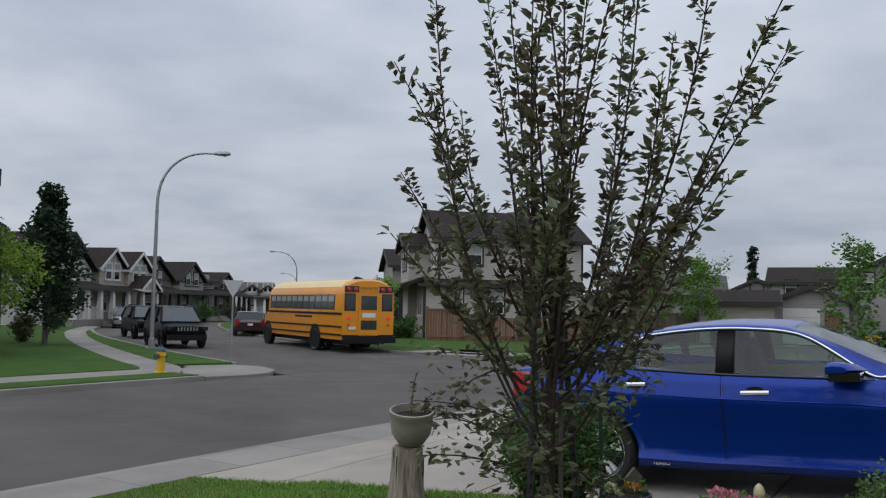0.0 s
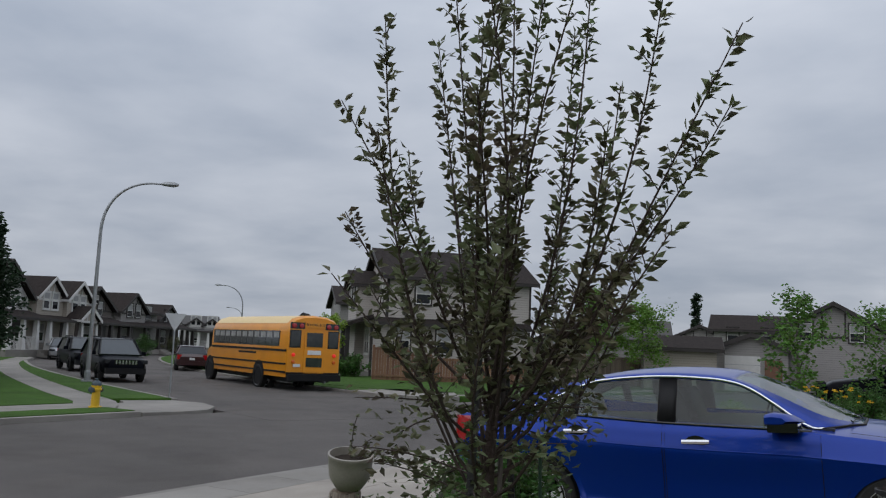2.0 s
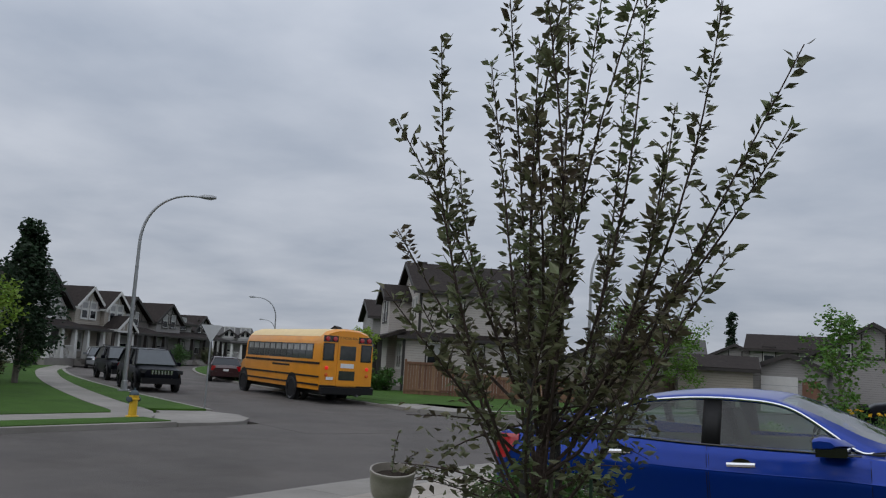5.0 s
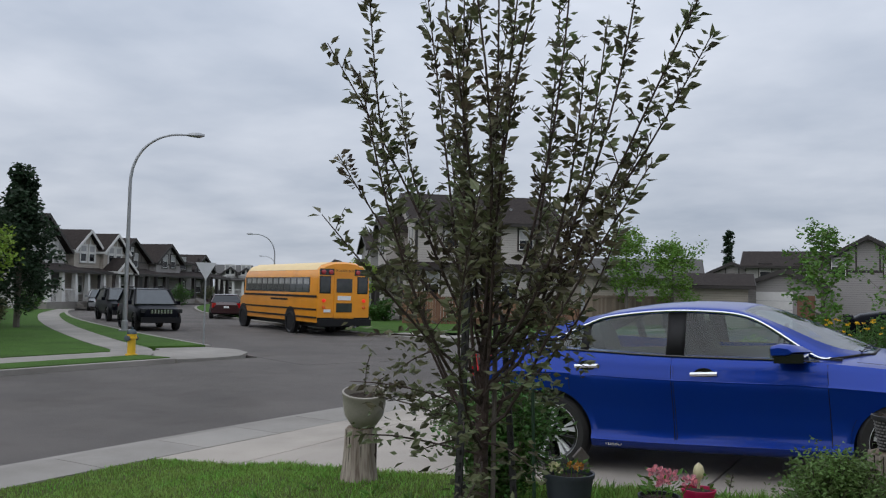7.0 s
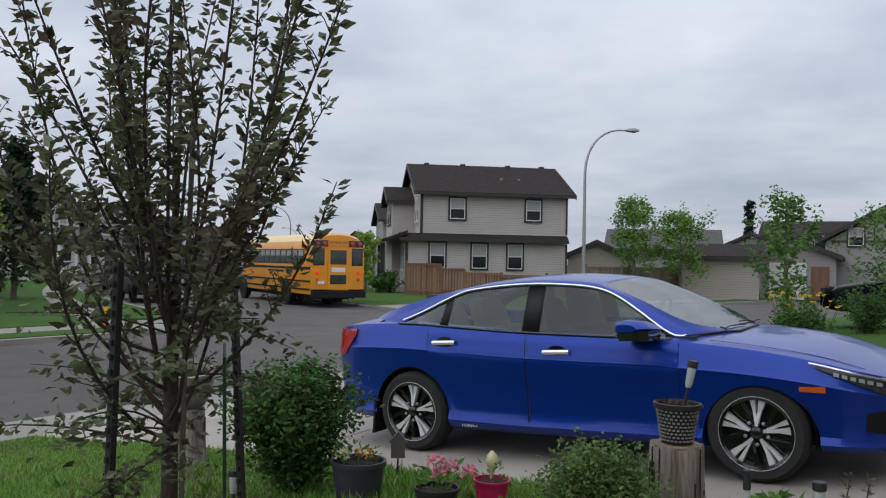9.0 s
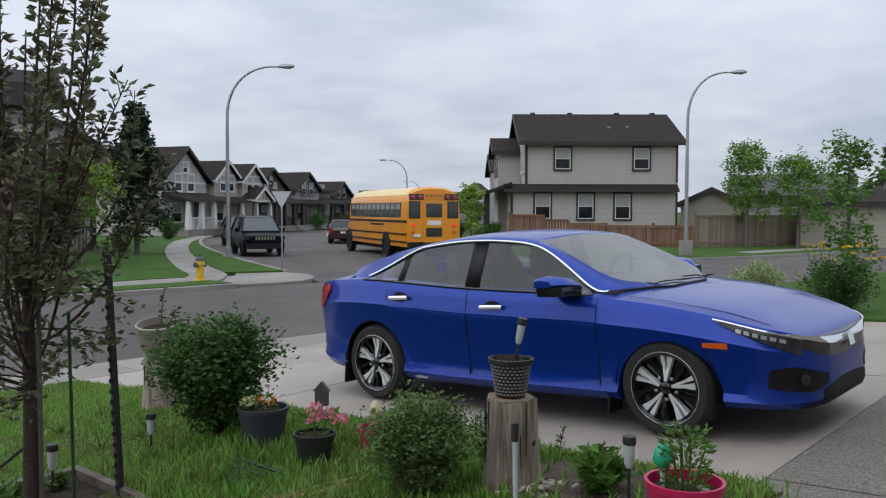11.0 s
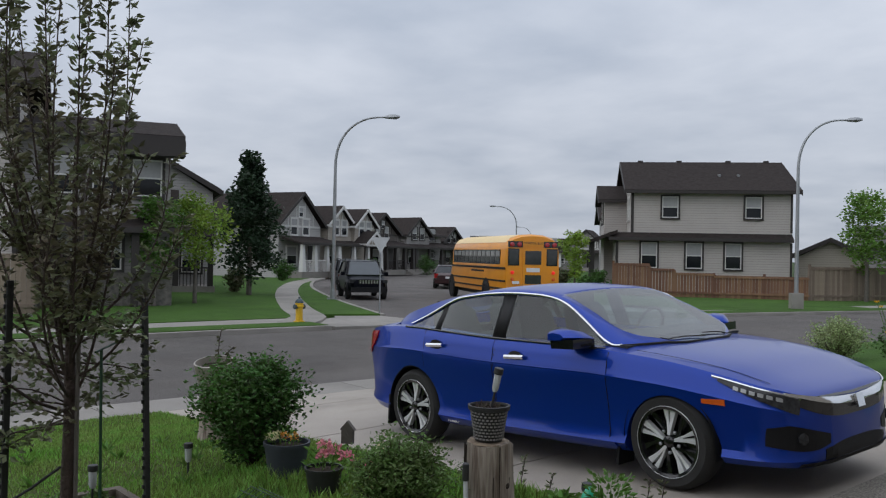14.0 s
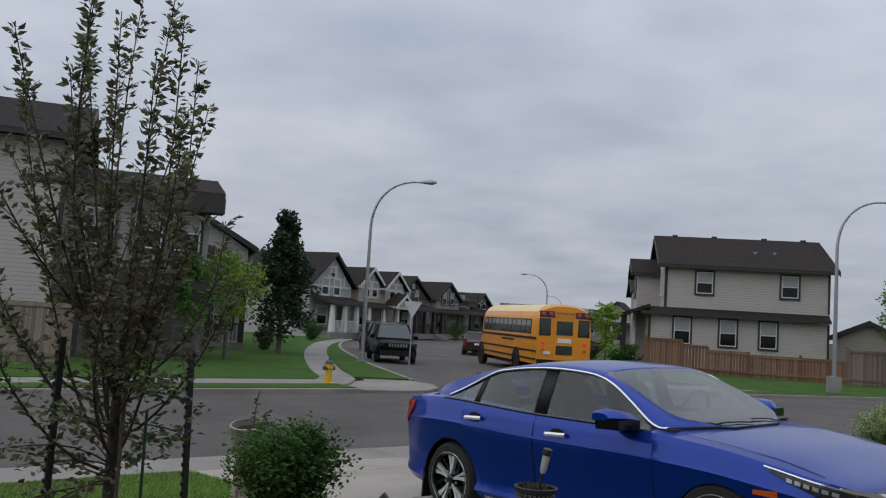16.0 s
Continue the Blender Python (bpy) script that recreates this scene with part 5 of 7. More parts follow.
part("body", Form().loft([[(x, y * k, 0.55 + (z - 0.55) * q) for y, z in prof] for x, k, q in ((0, 0.965, 0.97), (0.12, 1, 1), (8.5, 1, 1), (8.75, 0.98, 0.97))]), BUS, bus, smooth=True, angle=35)
part("roof_cap", Form().loft([[(x, y * 1.004, z + 0.012) for y, z in prof[4:11]] + [(x, y * 0.98, z - 0.03) for y, z in prof[10:3:-1]] for x in (0.35, 8.5)]), BUS_ROOF, bus, "pale cream-yellow roof", smooth=True)
part("hood", Form().loft([[(x, -w, 0.6), (x, -w, h - 0.25), (x, -w * 0.75, h), (x, w * 0.75, h), (x, w, h - 0.25), (x, w, 0.6)] for x, w, h in ((8.7, 1.1, 1.9), (9.6, 1.0, 1.75), (10.1, 0.9, 1.6))]), BUS, bus, smooth=True, angle=35)
for s in (-1, 1):
    for z, hgt in ((0.72, 0.07), (1.05, 0.07), (1.58, 0.09)):
        part("rub_rail", Form().box(0.05, s * 1.225 - 0.02, z, 8.6, s * 1.225 + 0.02, z + hgt), BLACK_PLASTIC, bus)
    part("window_band", Form().box(0.75, s * 1.21 - 0.012, 1.78, 8.45, s * 1.21 + 0.012, 2.42), GLOSS_BLACK, bus)
    for i in range(11):
        x = 0.82 + i * 0.69
        w = part("window", Form().box(0, -0.01, 0, 0.5, 0.01, 0.26), BUS_PANE, bus, m=pose(x, s * 1.222, 1.83))
        part("upper_pane", Form().box(0, -0.01, 0.30, 0.5, 0.01, 0.54), SKY_PANE, w)
    part("lettering_bars", Form().box(3.1, s * 1.224 - 0.01, 1.42, 5.1, s * 1.224 + 0.01, 1.5), BLACK_PLASTIC, bus)
    for x in (2.75, 8.75):
        w = wheel(bus, x, s * 1.11, 0.49, 0.28, spokes=False)
        # flat black disc on the uncut flank, painting the shade inside the arch
        part("wheel_arch", Form().turned([(0.01, -0.006), (0.60, -0.006), (0.60, 0.006), (0.01, 0.006)], 30, pose(x, s * 1.221, 0.56, 90)), BLACK_PLASTIC, bus)
    wheel(bus, 2.75, s * 0.70, 0.49, 0.26, spokes=False)
    part("rear_side_window", Form().box(-0.012, -0.2, 0, 0.02, 0.2, 0.62), BUS_PANE, bus, m=pose(0.0, s * 0.86, 1.80))
    part("rear_window_trim", Form().box(-0.006, -0.25, -0.05, 0.018, 0.25, 0.67), GLOSS_BLACK, bus, m=pose(0.0, s * 0.86, 1.80))
    for k, (yy, lens) in enumerate(((0.95, RED_LENS), (0.62, AMBER))):
        part("warning_lamp", Form().turned([(0.1, 0), (0.1, 0.05), (0.06, 0.07)], 16, Matrix.Translation((-0.0, s * yy, 2.64)) @ Matrix.Rotation(radians(-90), 4, "Y")), RED_LENS, bus)
    part("warning_panel", Form().box(-0.012, s * 0.79 - 0.32, 2.52, 0.02, s * 0.79 + 0.32, 2.78), GLOSS_BLACK, bus)
    part("brake_lamp", Form().turned([(0.075, 0), (0.075, 0.04), (0.045, 0.055)], 16, Matrix.Translation((-0.01, s * 0.92, 1.46)) @ Matrix.Rotation(radians(-90), 4, "Y")), GLOW_RED, bus, "lit red brake lamp")
    part("turn_lamp", Form().turned([(0.07, 0), (0.07, 0.04), (0.04, 0.05)], 14, Matrix.Translation((-0.01, s * 0.92, 1.18)) @ Matrix.Rotation(radians(-90), 4, "Y")), AMBER, bus)
part("emergency_door", Form().box(-0.03, -0.46, 0.72, 0.0, 0.46, 2.48).bevel(0.01), BUS, bus)
part("door_window", Form().box(-0.045, -0.36, 1.80, -0.02, 0.36, 2.38), BUS_PANE, bus)
part("door_window", Form().box(-0.045, -0.36, 0.98, -0.02, 0.36, 1.36), BUS_PANE, bus)
part("notice_bars", Form().box(-0.045, -0.3, 1.48, -0.03, 0.3, 1.66), WHITE_MARK, bus)
part("sign_panel", Form().box(-0.03, -0.46, 2.56, 0.01, 0.46, 2.84), BUS, bus)
lettering("sign_lettering", "SCHOOL BUS", 0.138, GLOSS_BLACK, bus, Matrix.Translation((-0.034, 0, 2.70)) @ Matrix.Rotation(radians(-90), 4, "Z") @ Matrix.Rotation(radians(90), 4, "X"))
part("rear_rail", Form().box(-0.03, -1.18, 0.68, 0.02, 1.18, 0.76), BLACK_PLASTIC, bus)
part("rear_bumper", Form().box(-0.22, -1.18, 0.42, 0.03, 1.18, 0.68).bevel(0.03), BLACK_PLASTIC, bus)
part("number_plate", Form().box(-0.06, 0.62, 0.98, -0.02, 0.92, 1.1), WHITE_MARK, bus)
part("underframe", Form().box(0.3, -0.9, 0.35, 8.6, 0.9, 0.56), BLACK_PLASTIC, bus)
part("exhaust", Form().tube([(0.8, -0.5, 0.4), (-0.15, -0.5, 0.38)], 0.05, 8), GALV, bus)


SCREEN = mat("reflecting_windscreen", (0.075, 0.085, 0.095), 0.06, 0.7, bscale=5)

# ---- parked cars along the side street ----
def street_car(p, heading, z, label, paint, length=4.7, width=1.86, height=1.78, suv=True):
    """A parked car: shell, glasshouse, windows, lights, wheels."""
    c = thing("parked_car", Matrix.Translation((*p, z)) @ Matrix.Rotation(math.atan2(heading[1], heading[0]), 4, "Z"), label, "car", "cars parked on the street")
    hw, n = width / 2, length / 2
    if suv:
        st = [(-n, 0.84, 0.5, 1.0), (-n + 0.12, 0.94, 0.4, 1.1), (-n + 0.5, 0.99, 0.36, 1.14), (-n + 1.2, 1, 0.34, 1.13), (0.3, 1, 0.34, 1.11), (n - 1.1, 0.99, 0.34, 1.09), (n - 0.6, 0.96, 0.34, 1.04), (n - 0.25, 0.9, 0.36, 1.0), (n - 0.06, 0.82, 0.4, 0.95), (n, 0.74, 0.46, 0.86)]
        up = [(-n + 0.12, 1.15, 0.95), (-n + 0.45, height - 0.07, 0.74), (-0.5, height, 0.76), (0.5, height - 0.05, 0.75), (n - 1.1, 1.13, 0.95)]
    else:
        st = [(-n, 0.75, 0.45, 0.85), (-n + 0.2, 0.94, 0.3, 1.0), (-n + 1, 1, 0.25, 1.0), (0.3, 1, 0.22, 0.95), (n - 1.1, 0.98, 0.25, 0.92), (n - 0.3, 0.9, 0.25, 0.78), (n, 0.7, 0.3, 0.6)]
        up = [(-n + 0.5, 1.0, 0.9), (-n + 1.3, height - 0.04, 0.72), (-0.2, height, 0.72), (0.4, height - 0.04, 0.72), (n - 1.2, 0.94, 0.9)]
    half = ((0.80, 0.0), (0.93, 0.06), (0.985, 0.2), (1.0, 0.45), (0.995, 0.68), (0.965, 0.84), (0.91, 0.93), (0.72, 0.985), (0.35, 1.0))
    f = Form().loft([[(x, -hw * k * a, zb + (zt - zb) * b) for a, b in half] + [(x, hw * k * a, zb + (zt - zb) * b) for a, b in half[::-1]] for x, k, zb, zt in st])
    part("body", f, paint, c, smooth=True, angle=35)
    belt = st[2][3] - 0.02
    part("glasshouse", Form().loft([[(x, -hw * 0.93, belt - 0.05), (x, -hw * k, z), (x, hw * k, z), (x, hw * 0.93, belt - 0.05)] for x, z, k in up]), PANE, c, "dark tinted windows", smooth=True, angle=20)
    part("windscreen", Form().loft([[(x + 0.015, -hw * k * 0.9, z + 0.012), (x + 0.015, hw * k * 0.9, z + 0.012), (x - 0.03, hw * k * 0.9, z - 0.03), (x - 0.03, -hw * k * 0.9, z - 0.03)] for x, z, k in up[3:5]]), SCREEN, c, "raked windscreen with sky reflection")
    part("roof", Form().loft([[(x, -hw * (k + 0.02), z + 0.005), (x, -hw * k * 0.7, z + 0.03), (x, hw * k * 0.7, z + 0.03), (x, hw * (k + 0.02), z + 0.005), (x, hw * k, z - 0.05), (x, -hw * k, z - 0.05)] for x, z, k in up[1:4]]), paint, c, smooth=True)
    for s in (-1, 1):
        for a, b in zip(up, up[1:]):
            part("pillar", Form().tube([(a[0], s * hw * (0.945 if a is up[0] else a[2] + 0.015), a[1] if a is not up[0] else belt), (b[0], s * hw * (b[2] + 0.015 if b is not up[-1] else 0.945), b[1] if b is not up[-1] else belt)], 0.04, 6), paint, c)
        part("pillar", Form().tube([(0.0, s * hw * 0.95, belt), (-0.05, s * hw * 0.82, height - 0.05)], 0.045, 6), GLOSS_BLACK, c)
        part("headlamp", Form().box(-0.06, -0.2, -0.08, 0.03, 0.2, 0.08).bevel(0.02), LAMP_LENS, c, m=pose(n - 0.05, s * hw * 0.72, 0.86 if suv else 0.66, 0, 0, s * -18))
        part("tail_light", Form().box(-0.03, -0.12, -0.14, 0.05, 0.12, 0.14).bevel(0.02), RED_LENS, c, m=pose(-n + 0.03, s * hw * 0.78, 1.0 if suv else 0.82, 0, 0, s * 14))
        part("door_mirror", Form().box(-0.08, -0.1, -0.08, 0.08, 0.1, 0.08).bevel(0.03), paint, c, m=pose(n - 1.45, s * (hw + 0.1), belt + 0.06))
        for x in (n - 0.9, -n + 0.95):
            wheel(c, x, s * (hw - 0.1), 0.36 if suv else 0.32, 0.23, spokes=False)
    if suv:
        for s in (-1, 1):
            part("roof_rail", Form().tube([(-n + 0.7, s * hw * 0.66, height + 0.0), (-n + 0.85, s * hw * 0.66, height + 0.07), (0.1, s * hw * 0.66, height + 0.07), (0.3, s * hw * 0.66, height)], 0.022, 6), BLACK_PLASTIC, c)
            for x in (n - 0.9, -n + 0.95):
                part("arch_flare", Form().tube([(x + 0.43 * math.cos(a), s * (hw - 0.005), 0.36 + 0.43 * math.sin(a)) for a in [math.pi * k / 10 for k in range(11)]], 0.035, 6), BLACK_PLASTIC, c)
    gr = part("grille", Form().box(n - 0.06, -hw * 0.5, 0.74 if suv else 0.5, n + 0.015, hw * 0.5, 0.94 if suv else 0.62), GLOSS_BLACK, c)
    for k in range(7 if suv else 3):
        part("grille_slot", Form().box(n + 0.01, -0.03, 0.76 if suv else 0.52, n + 0.03, 0.03, 0.92 if suv else 0.6), CHROME, gr, m=pose(0, (k - (3 if suv else 1)) * hw * 0.14, 0))
    part("bumper", Form().box(n - 0.2, -hw * 0.86, 0.36, n + 0.05, hw * 0.86, 0.6).bevel(0.05), BLACK_PLASTIC if suv else paint, c)
    part("bumper", Form().box(-n - 0.05, -hw * 0.86, 0.36, -n + 0.2, hw * 0.86, 0.6).bevel(0.05), paint, c)
    part("number_plate", Form().box(-n - 0.06, -0.15, 0.66, -n + 0.01, 0.15, 0.78), WHITE_MARK, c)
    return c


DARK_PAINT = mat("black_car_paint", (0.0025, 0.003, 0.006), 0.3, col2=(0.004, 0.005, 0.008), coat=0.0, bscale=80, spec=0.06)
RED_PAINT = mat("dark_red_car_paint", (0.03, 0.005, 0.007), 0.3, coat=0.35, bscale=80)
SILVER_PAINT = mat("silver_car_paint", (0.3, 0.31, 0.32), 0.3, 0.5, coat=0.9, bscale=80)
street_car((-29.0, 18.0), (0.89, -0.455), ROAD_Z, "black sport utility parked at the kerb, grille to the crossing", DARK_PAINT)
street_car((-37.0, 22.8), (0.89, -0.455), ROAD_Z, "dark sport utility parked behind another", DARK_PAINT, height=1.72)
street_car((-37.0, 30.6), (-0.73, 0.685), ROAD_Z, "dark red saloon ahead of the school bus", RED_PAINT, height=1.45, suv=False)
street_car((-52.0, 33.0), (0.8, -0.6), ROAD_Z, "silver car parked far down the street", SILVER_PAINT, height=1.5, suv=False)
street_car((1.9, 13.8), (-0.99, -0.1), land(1.9, 13.8) + 0.04, "black saloon on the neighbour's drive", DARK_PAINT, height=1.42, suv=False)


# ---- the yard and the driveway ----
def mound(x, y):
    """The garden lies a little above the driveway."""
    k = max(0.0, min(1.0, (-1.45 - y) / 0.8)) * max(0.0, min(1.0, (x + 5.0) / 3.0)) * max(0.0, min(1.0, (3.6 - x) / 1.2))
    return land(x, y) + 0.15 * k * k * (3 - 2 * k) + 0.012 * noise.noise((x * 1.7, y * 1.7, 0))


def field(x0, x1, y0, y1, step, top, thick=0.3):
    f = Form()
    nx, ny = int((x1 - x0) / step), int((y1 - y0) / step)
    g = [[f.bm.verts.new((x0 + (x1 - x0) * i / nx, y0 + (y1 - y0) * j / ny, top(x0 + (x1 - x0) * i / nx, y0 + (y1 - y0) * j / ny))) for j in range(ny + 1)] for i in range(nx + 1)]
    for i in range(nx):
        for j in range(ny):
            f.bm.faces.new((g[i][j], g[i + 1][j], g[i + 1][j + 1], g[i][j + 1]))
    rim = [g[i][0] for i in range(nx + 1)] + [g[nx][j] for j in range(1, ny + 1)] + [g[i][ny] for i in range(nx - 1, -1, -1)] + [g[0][j] for j in range(ny - 1, 0, -1)]
    low = [f.bm.verts.new(v.co - Vector((0, 0, thick))) for v in rim]
    for i in range(len(rim)):
        j = (i + 1) % len(rim)
        f.bm.faces.new((rim[j], rim[i], low[i], low[j]))
    return f


DRIVE_Y0, DRIVE_Y1 = -1.45, 5.2
structure("lawn_yard", field(-5.66, 2.35, -13.0, DRIVE_Y0, 0.12, mound), YARD, "unkempt front yard grass with bare soil patches", smooth=True)
structure("lawn_wedge", Form().prism([(2.35, -2.3), (2.35, -13.0), (3.45, -13.0), (3.42, -8.8), (3.24, -4.62), (2.58, -3.3)], lambda x, y: slope(x, y) - 0.2, mound), YARD, "rough grass at the walkway's edge")
lawn = Form()
rows = []
for j in range(61):
    y = DRIVE_Y1 + (45.0 - DRIVE_Y1) * j / 60
    x0 = near_x(y) + 1.24
    row = []
    for i in range(15):
        x = x0 + (14.0 - x0) * (i / 14) ** 1.4
        k = max(0.0, min(1.0, (x - x0) / 2.0))
        row.append(((x, y, -0.435 * (1 - k) + slope(x, y) * k + 0.03 * k), (0, 0, 1)))
    rows.append(row)
structure("lawn_neighbour", sheet(rows, 0.3), LAWN, "neighbour's mown lawn", smooth=True)
structure("lawn_south", field(-5.66, 2.3, -60.0, -13.0, 1.5, lambda x, y: land(x, y)), LAWN, "mown grass along the street", smooth=True)
structure("soil_base", field(2.35, 14.0, -13.0, DRIVE_Y1, 0.8, lambda x, y: slope(x, y) - 0.05), SOIL, "soil under the walkway")
drive = tagged(thing("driveway", Matrix(), "pale concrete driveway in slabs with recessed joints", "driveway", kind="structure"))
for i, (x0, x1) in enumerate(((-5.68, -4.55), (-4.53, -2.3), (-2.28, 0.0), (0.02, 2.17))):
    for y0, y1 in ((DRIVE_Y0, 1.75), (1.77, DRIVE_Y1)):
        f = Form().prism([(x0, y0), (x1, y0), (x1, y1), (x0, y1)], lambda x, y: land(x, y) - 0.2, lambda x, y: land(x, y) + (0 if x > -5.6 else 0.005))
        part("slab", f.bevel(0.008, 1), DRIVE, drive)
structure("drive_bed", Form().prism([(-5.7, DRIVE_Y0), (2.3, DRIVE_Y0), (2.3, DRIVE_Y1), (-5.7, DRIVE_Y1)], lambda x, y: land(x, y) - 0.3, lambda x, y: land(x, y) - 0.018), SOIL, "dark joint bed under the slabs")
walkway = tagged(thing("walkway", Matrix(), "exposed-aggregate concrete walkway beside the driveway", "walkway", kind="structure"))
for poly in ([(2.19, -1.42), (2.26, -2.1), (2.62, -3.3), (3.3, -4.6), (5.2, -4.6), (5.2, -1.42)], [(2.19, -1.40), (5.2, -1.40), (5.2, 1.75), (2.19, 1.75)], [(2.19, 1.77), (5.2, 1.77), (5.2, 5.2), (2.19, 5.2)], [(3.3, -4.62), (3.5, -9.0), (5.2, -9.0), (5.2, -4.62)], [(5.22, -9.0), (9.0, -9.0), (9.0, 5.2), (5.22, 5.2)]):
    part("slab", Form().prism(poly, lambda x, y: slope(x, y) - 0.2, lambda x, y: slope(x, y) + 0.012).bevel(0.01, 1), AGGREGATE, walkway)
# the corner of pavement, ramp and the path along the side street
P_L = spline([(-17.0, 6.6), (-18.6, 8.0), (-21.8, 9.5), (-27.7, 12.6), (-33.0, 15.6), (-38.5, 19.0), (-45, 23.5), (-52, 29.5)], 1.0)
P_R = offset(P_L, -1.1)
slabs("path_side", P_L, P_R, KERB_Z + 0.014, "curving concrete footpath in jointed slabs", 1)
structure("pavement_corner", Form().prism([(-15.4, 7.55), (-15.15, 8.6), (-15.2, 9.6), (-15.9, 10.6), (-17.0, 11.25), (-18.6, 11.2), (-20.2, 10.6), (-18.2, 9.4), (-17.6, 7.55)], -0.8, KERB_Z - 0.05), CONCRETE, "concrete corner ramp at the crossing")
V_R = [p for p in offset(SIDE, 4.35) if p[0] < -17.2]
structure("kerb_side", strip(offset(V_R, 0.2), V_R, KERB_Z), CONCRETE, "concrete kerb")
structure("verge_side", strip(offset(V_R, 1.9), offset(V_R, 0.2), KERB_Z + 0.008), LAWN, "mown grass verge")
structure("lawn_corner", strip(offset(V_R, 16.0), offset(V_R, 1.85), KERB_Z), LAWN, "mown green front lawns")
structure("lawn_corner_front", Form().prism([(-18.0, -2.0), (-18.0, 8.0), (-22.5, 10.2), (-31.0, 14.6), (-40.0, 10.0), (-34.0, -4.0)], -0.8, KERB_Z + 0.004), LAWN, "mown corner lawn")
N_R = [p for p in offset(SIDE, -4.35) if p[0] < -15.5]
structure("kerb_north_side", strip(N_R, offset(N_R, -0.2), KERB_Z), CONCRETE, "concrete kerb")
structure("verge_north_side", strip(offset(N_R, -0.2), offset(N_R, -1.6), KERB_Z + 0.02), LAWN, "mown grass verge")
structure("pavement_north_side", strip(offset(N_R, -1.6), offset(N_R, -3.0), KERB_Z + 0.012), CONCRETE, "concrete pavement")
structure("lawn_north_side", strip(offset(N_R, -3.0), offset(N_R, -14.0), KERB_Z + 0.024), LAWN, "mown lawn beside the corner house")
structure("pavement_corner_north", Form().prism([(-14.9, 20.2), (-13.9, 21.8), (-15.4, 24.2), (-18.0, 24.0), (-18.4, 21.0), (-16.6, 20.0)], -0.8, KERB_Z + 0.03), CONCRETE, "concrete corner ramp")


# ---- plants ----
LEAF_DARK = leaf_mat("purple_green_leaf", (0.125, 0.165, 0.07), (0.125, 0.08, 0.066), 0.6, 0.42)
LEAF_GREEN = leaf_mat("green_leaf", (0.12, 0.23, 0.04), (0.07, 0.14, 0.03), 0.35)
LEAF_LIME = leaf_mat("lime_leaf", (0.30, 0.40, 0.06), (0.15, 0.25, 0.04), 0.35)
LEAF_PALE = leaf_mat("variegated_leaf", (0.42, 0.46, 0.24), (0.16, 0.25, 0.07), 0.5)
LEAF_SHRUB = leaf_mat("shrub_leaf", (0.085, 0.165, 0.035), (0.035, 0.075, 0.02), 0.6)
LEAF_POTENTILLA = leaf_mat("olive_leaf", (0.135, 0.23, 0.06), (0.10, 0.13, 0.05), 0.4)
LEAF_SPRUCE = leaf_mat("columnar_aspen_leaf", (0.035, 0.062, 0.03), (0.02, 0.038, 0.02), 0.4)
GRASS = leaf_mat("grass_blade", (0.15, 0.31, 0.045), (0.22, 0.28, 0.075), 0.55, 0.6)
BARK = mat("bark", (0.075, 0.05, 0.042), 0.9, col2=(0.04, 0.028, 0.024), scale=14, amount=0.9, bump=0.7, bscale=70)
BARK_GREY = mat("grey_bark", (0.16, 0.14, 0.12), 0.9, col2=(0.09, 0.08, 0.07), scale=12, amount=0.9, bump=0.6, bscale=60)
rng = random.Random(7)


def leaf_cloud(name, spots, material, parent, label="", fold=0.25):
    """Many folded leaves: spots are (place, way, length, width)."""
    vs, fs = [], []
    for p, d, ln, wd in spots:
        d = d.normalized()
        s = d.cross(Vector((rng.uniform(-1, 1), rng.uniform(-1, 1), rng.uniform(-1, 1))))
        if s.length < 1e-3:
            s = Vector((1, 0, 0))
        s.normalize()
        u = s.cross(d)
        k = len(vs)
        mid, tip = p + d * ln * 0.45 - u * wd * 0.1, p + d * ln - u * wd * 0.25
        vs += [p, mid + s * wd * 0.5 + u * wd * fold, tip, mid - s * wd * 0.5 + u * wd * fold, p + d * ln * 0.5 - u * wd * 0.1]
        fs += [(k, k + 1, k + 4), (k + 1, k + 2, k + 4), (k + 2, k + 3, k + 4), (k + 3, k, k + 4)]
    me = bpy.data.meshes.new(name)
    me.from_pydata(vs, [], fs)
    me.materials.append(material)
    ob = new(name, me)
    ob.parent = parent
    ob["kind"] = "stuff"
    return tagged(ob, label)


def bow(a, b, n=7, sway=0.08, up=0.3):
    """A curving shoot from a to b."""
    a, b = Vector(a), Vector(b)
    off = Vector((rng.uniform(-1, 1), rng.uniform(-1, 1), rng.uniform(-0.3, 0.3))) * sway * (b - a).length
    out_ = []
    for i in range(n):
        t = i / (n - 1)
        p = a.lerp(b, t) + off * math.sin(math.pi * t)
        p.z -= up * (b - a).length * 0.25 * math.sin(math.pi * t) * 0.8
        out_.append(p)
    return out_


def along(pts, t):
    f = t * (len(pts) - 1)
    i = min(int(f), len(pts) - 2)
    return pts[i].lerp(pts[i + 1], f - i), (pts[i + 1] - pts[i]).normalized()


# the young ornamental tree in the yard
TX, TY = -0.28, -4.20
TZ = mound(TX, TY)
young = thing("ornamental_tree", pose(TX, TY, TZ), "young upright ornamental tree with dark purplish leaves, tied to stakes", "tree")
part("trunk", Form().tube([(0, 0, -0.05), (0.005, 0.0, 0.3), (-0.01, 0.01, 0.62), (0.0, 0.0, 0.95), (0.02, 0.0, 1.3), (-0.02, 0.02, 1.6), (0.03, -0.01, 1.95), (-0.01, 0.02, 2.35)], [0.040, 0.036, 0.034, 0.029, 0.020, 0.013, 0.008, 0.003], 10), BARK, young, smooth=True)
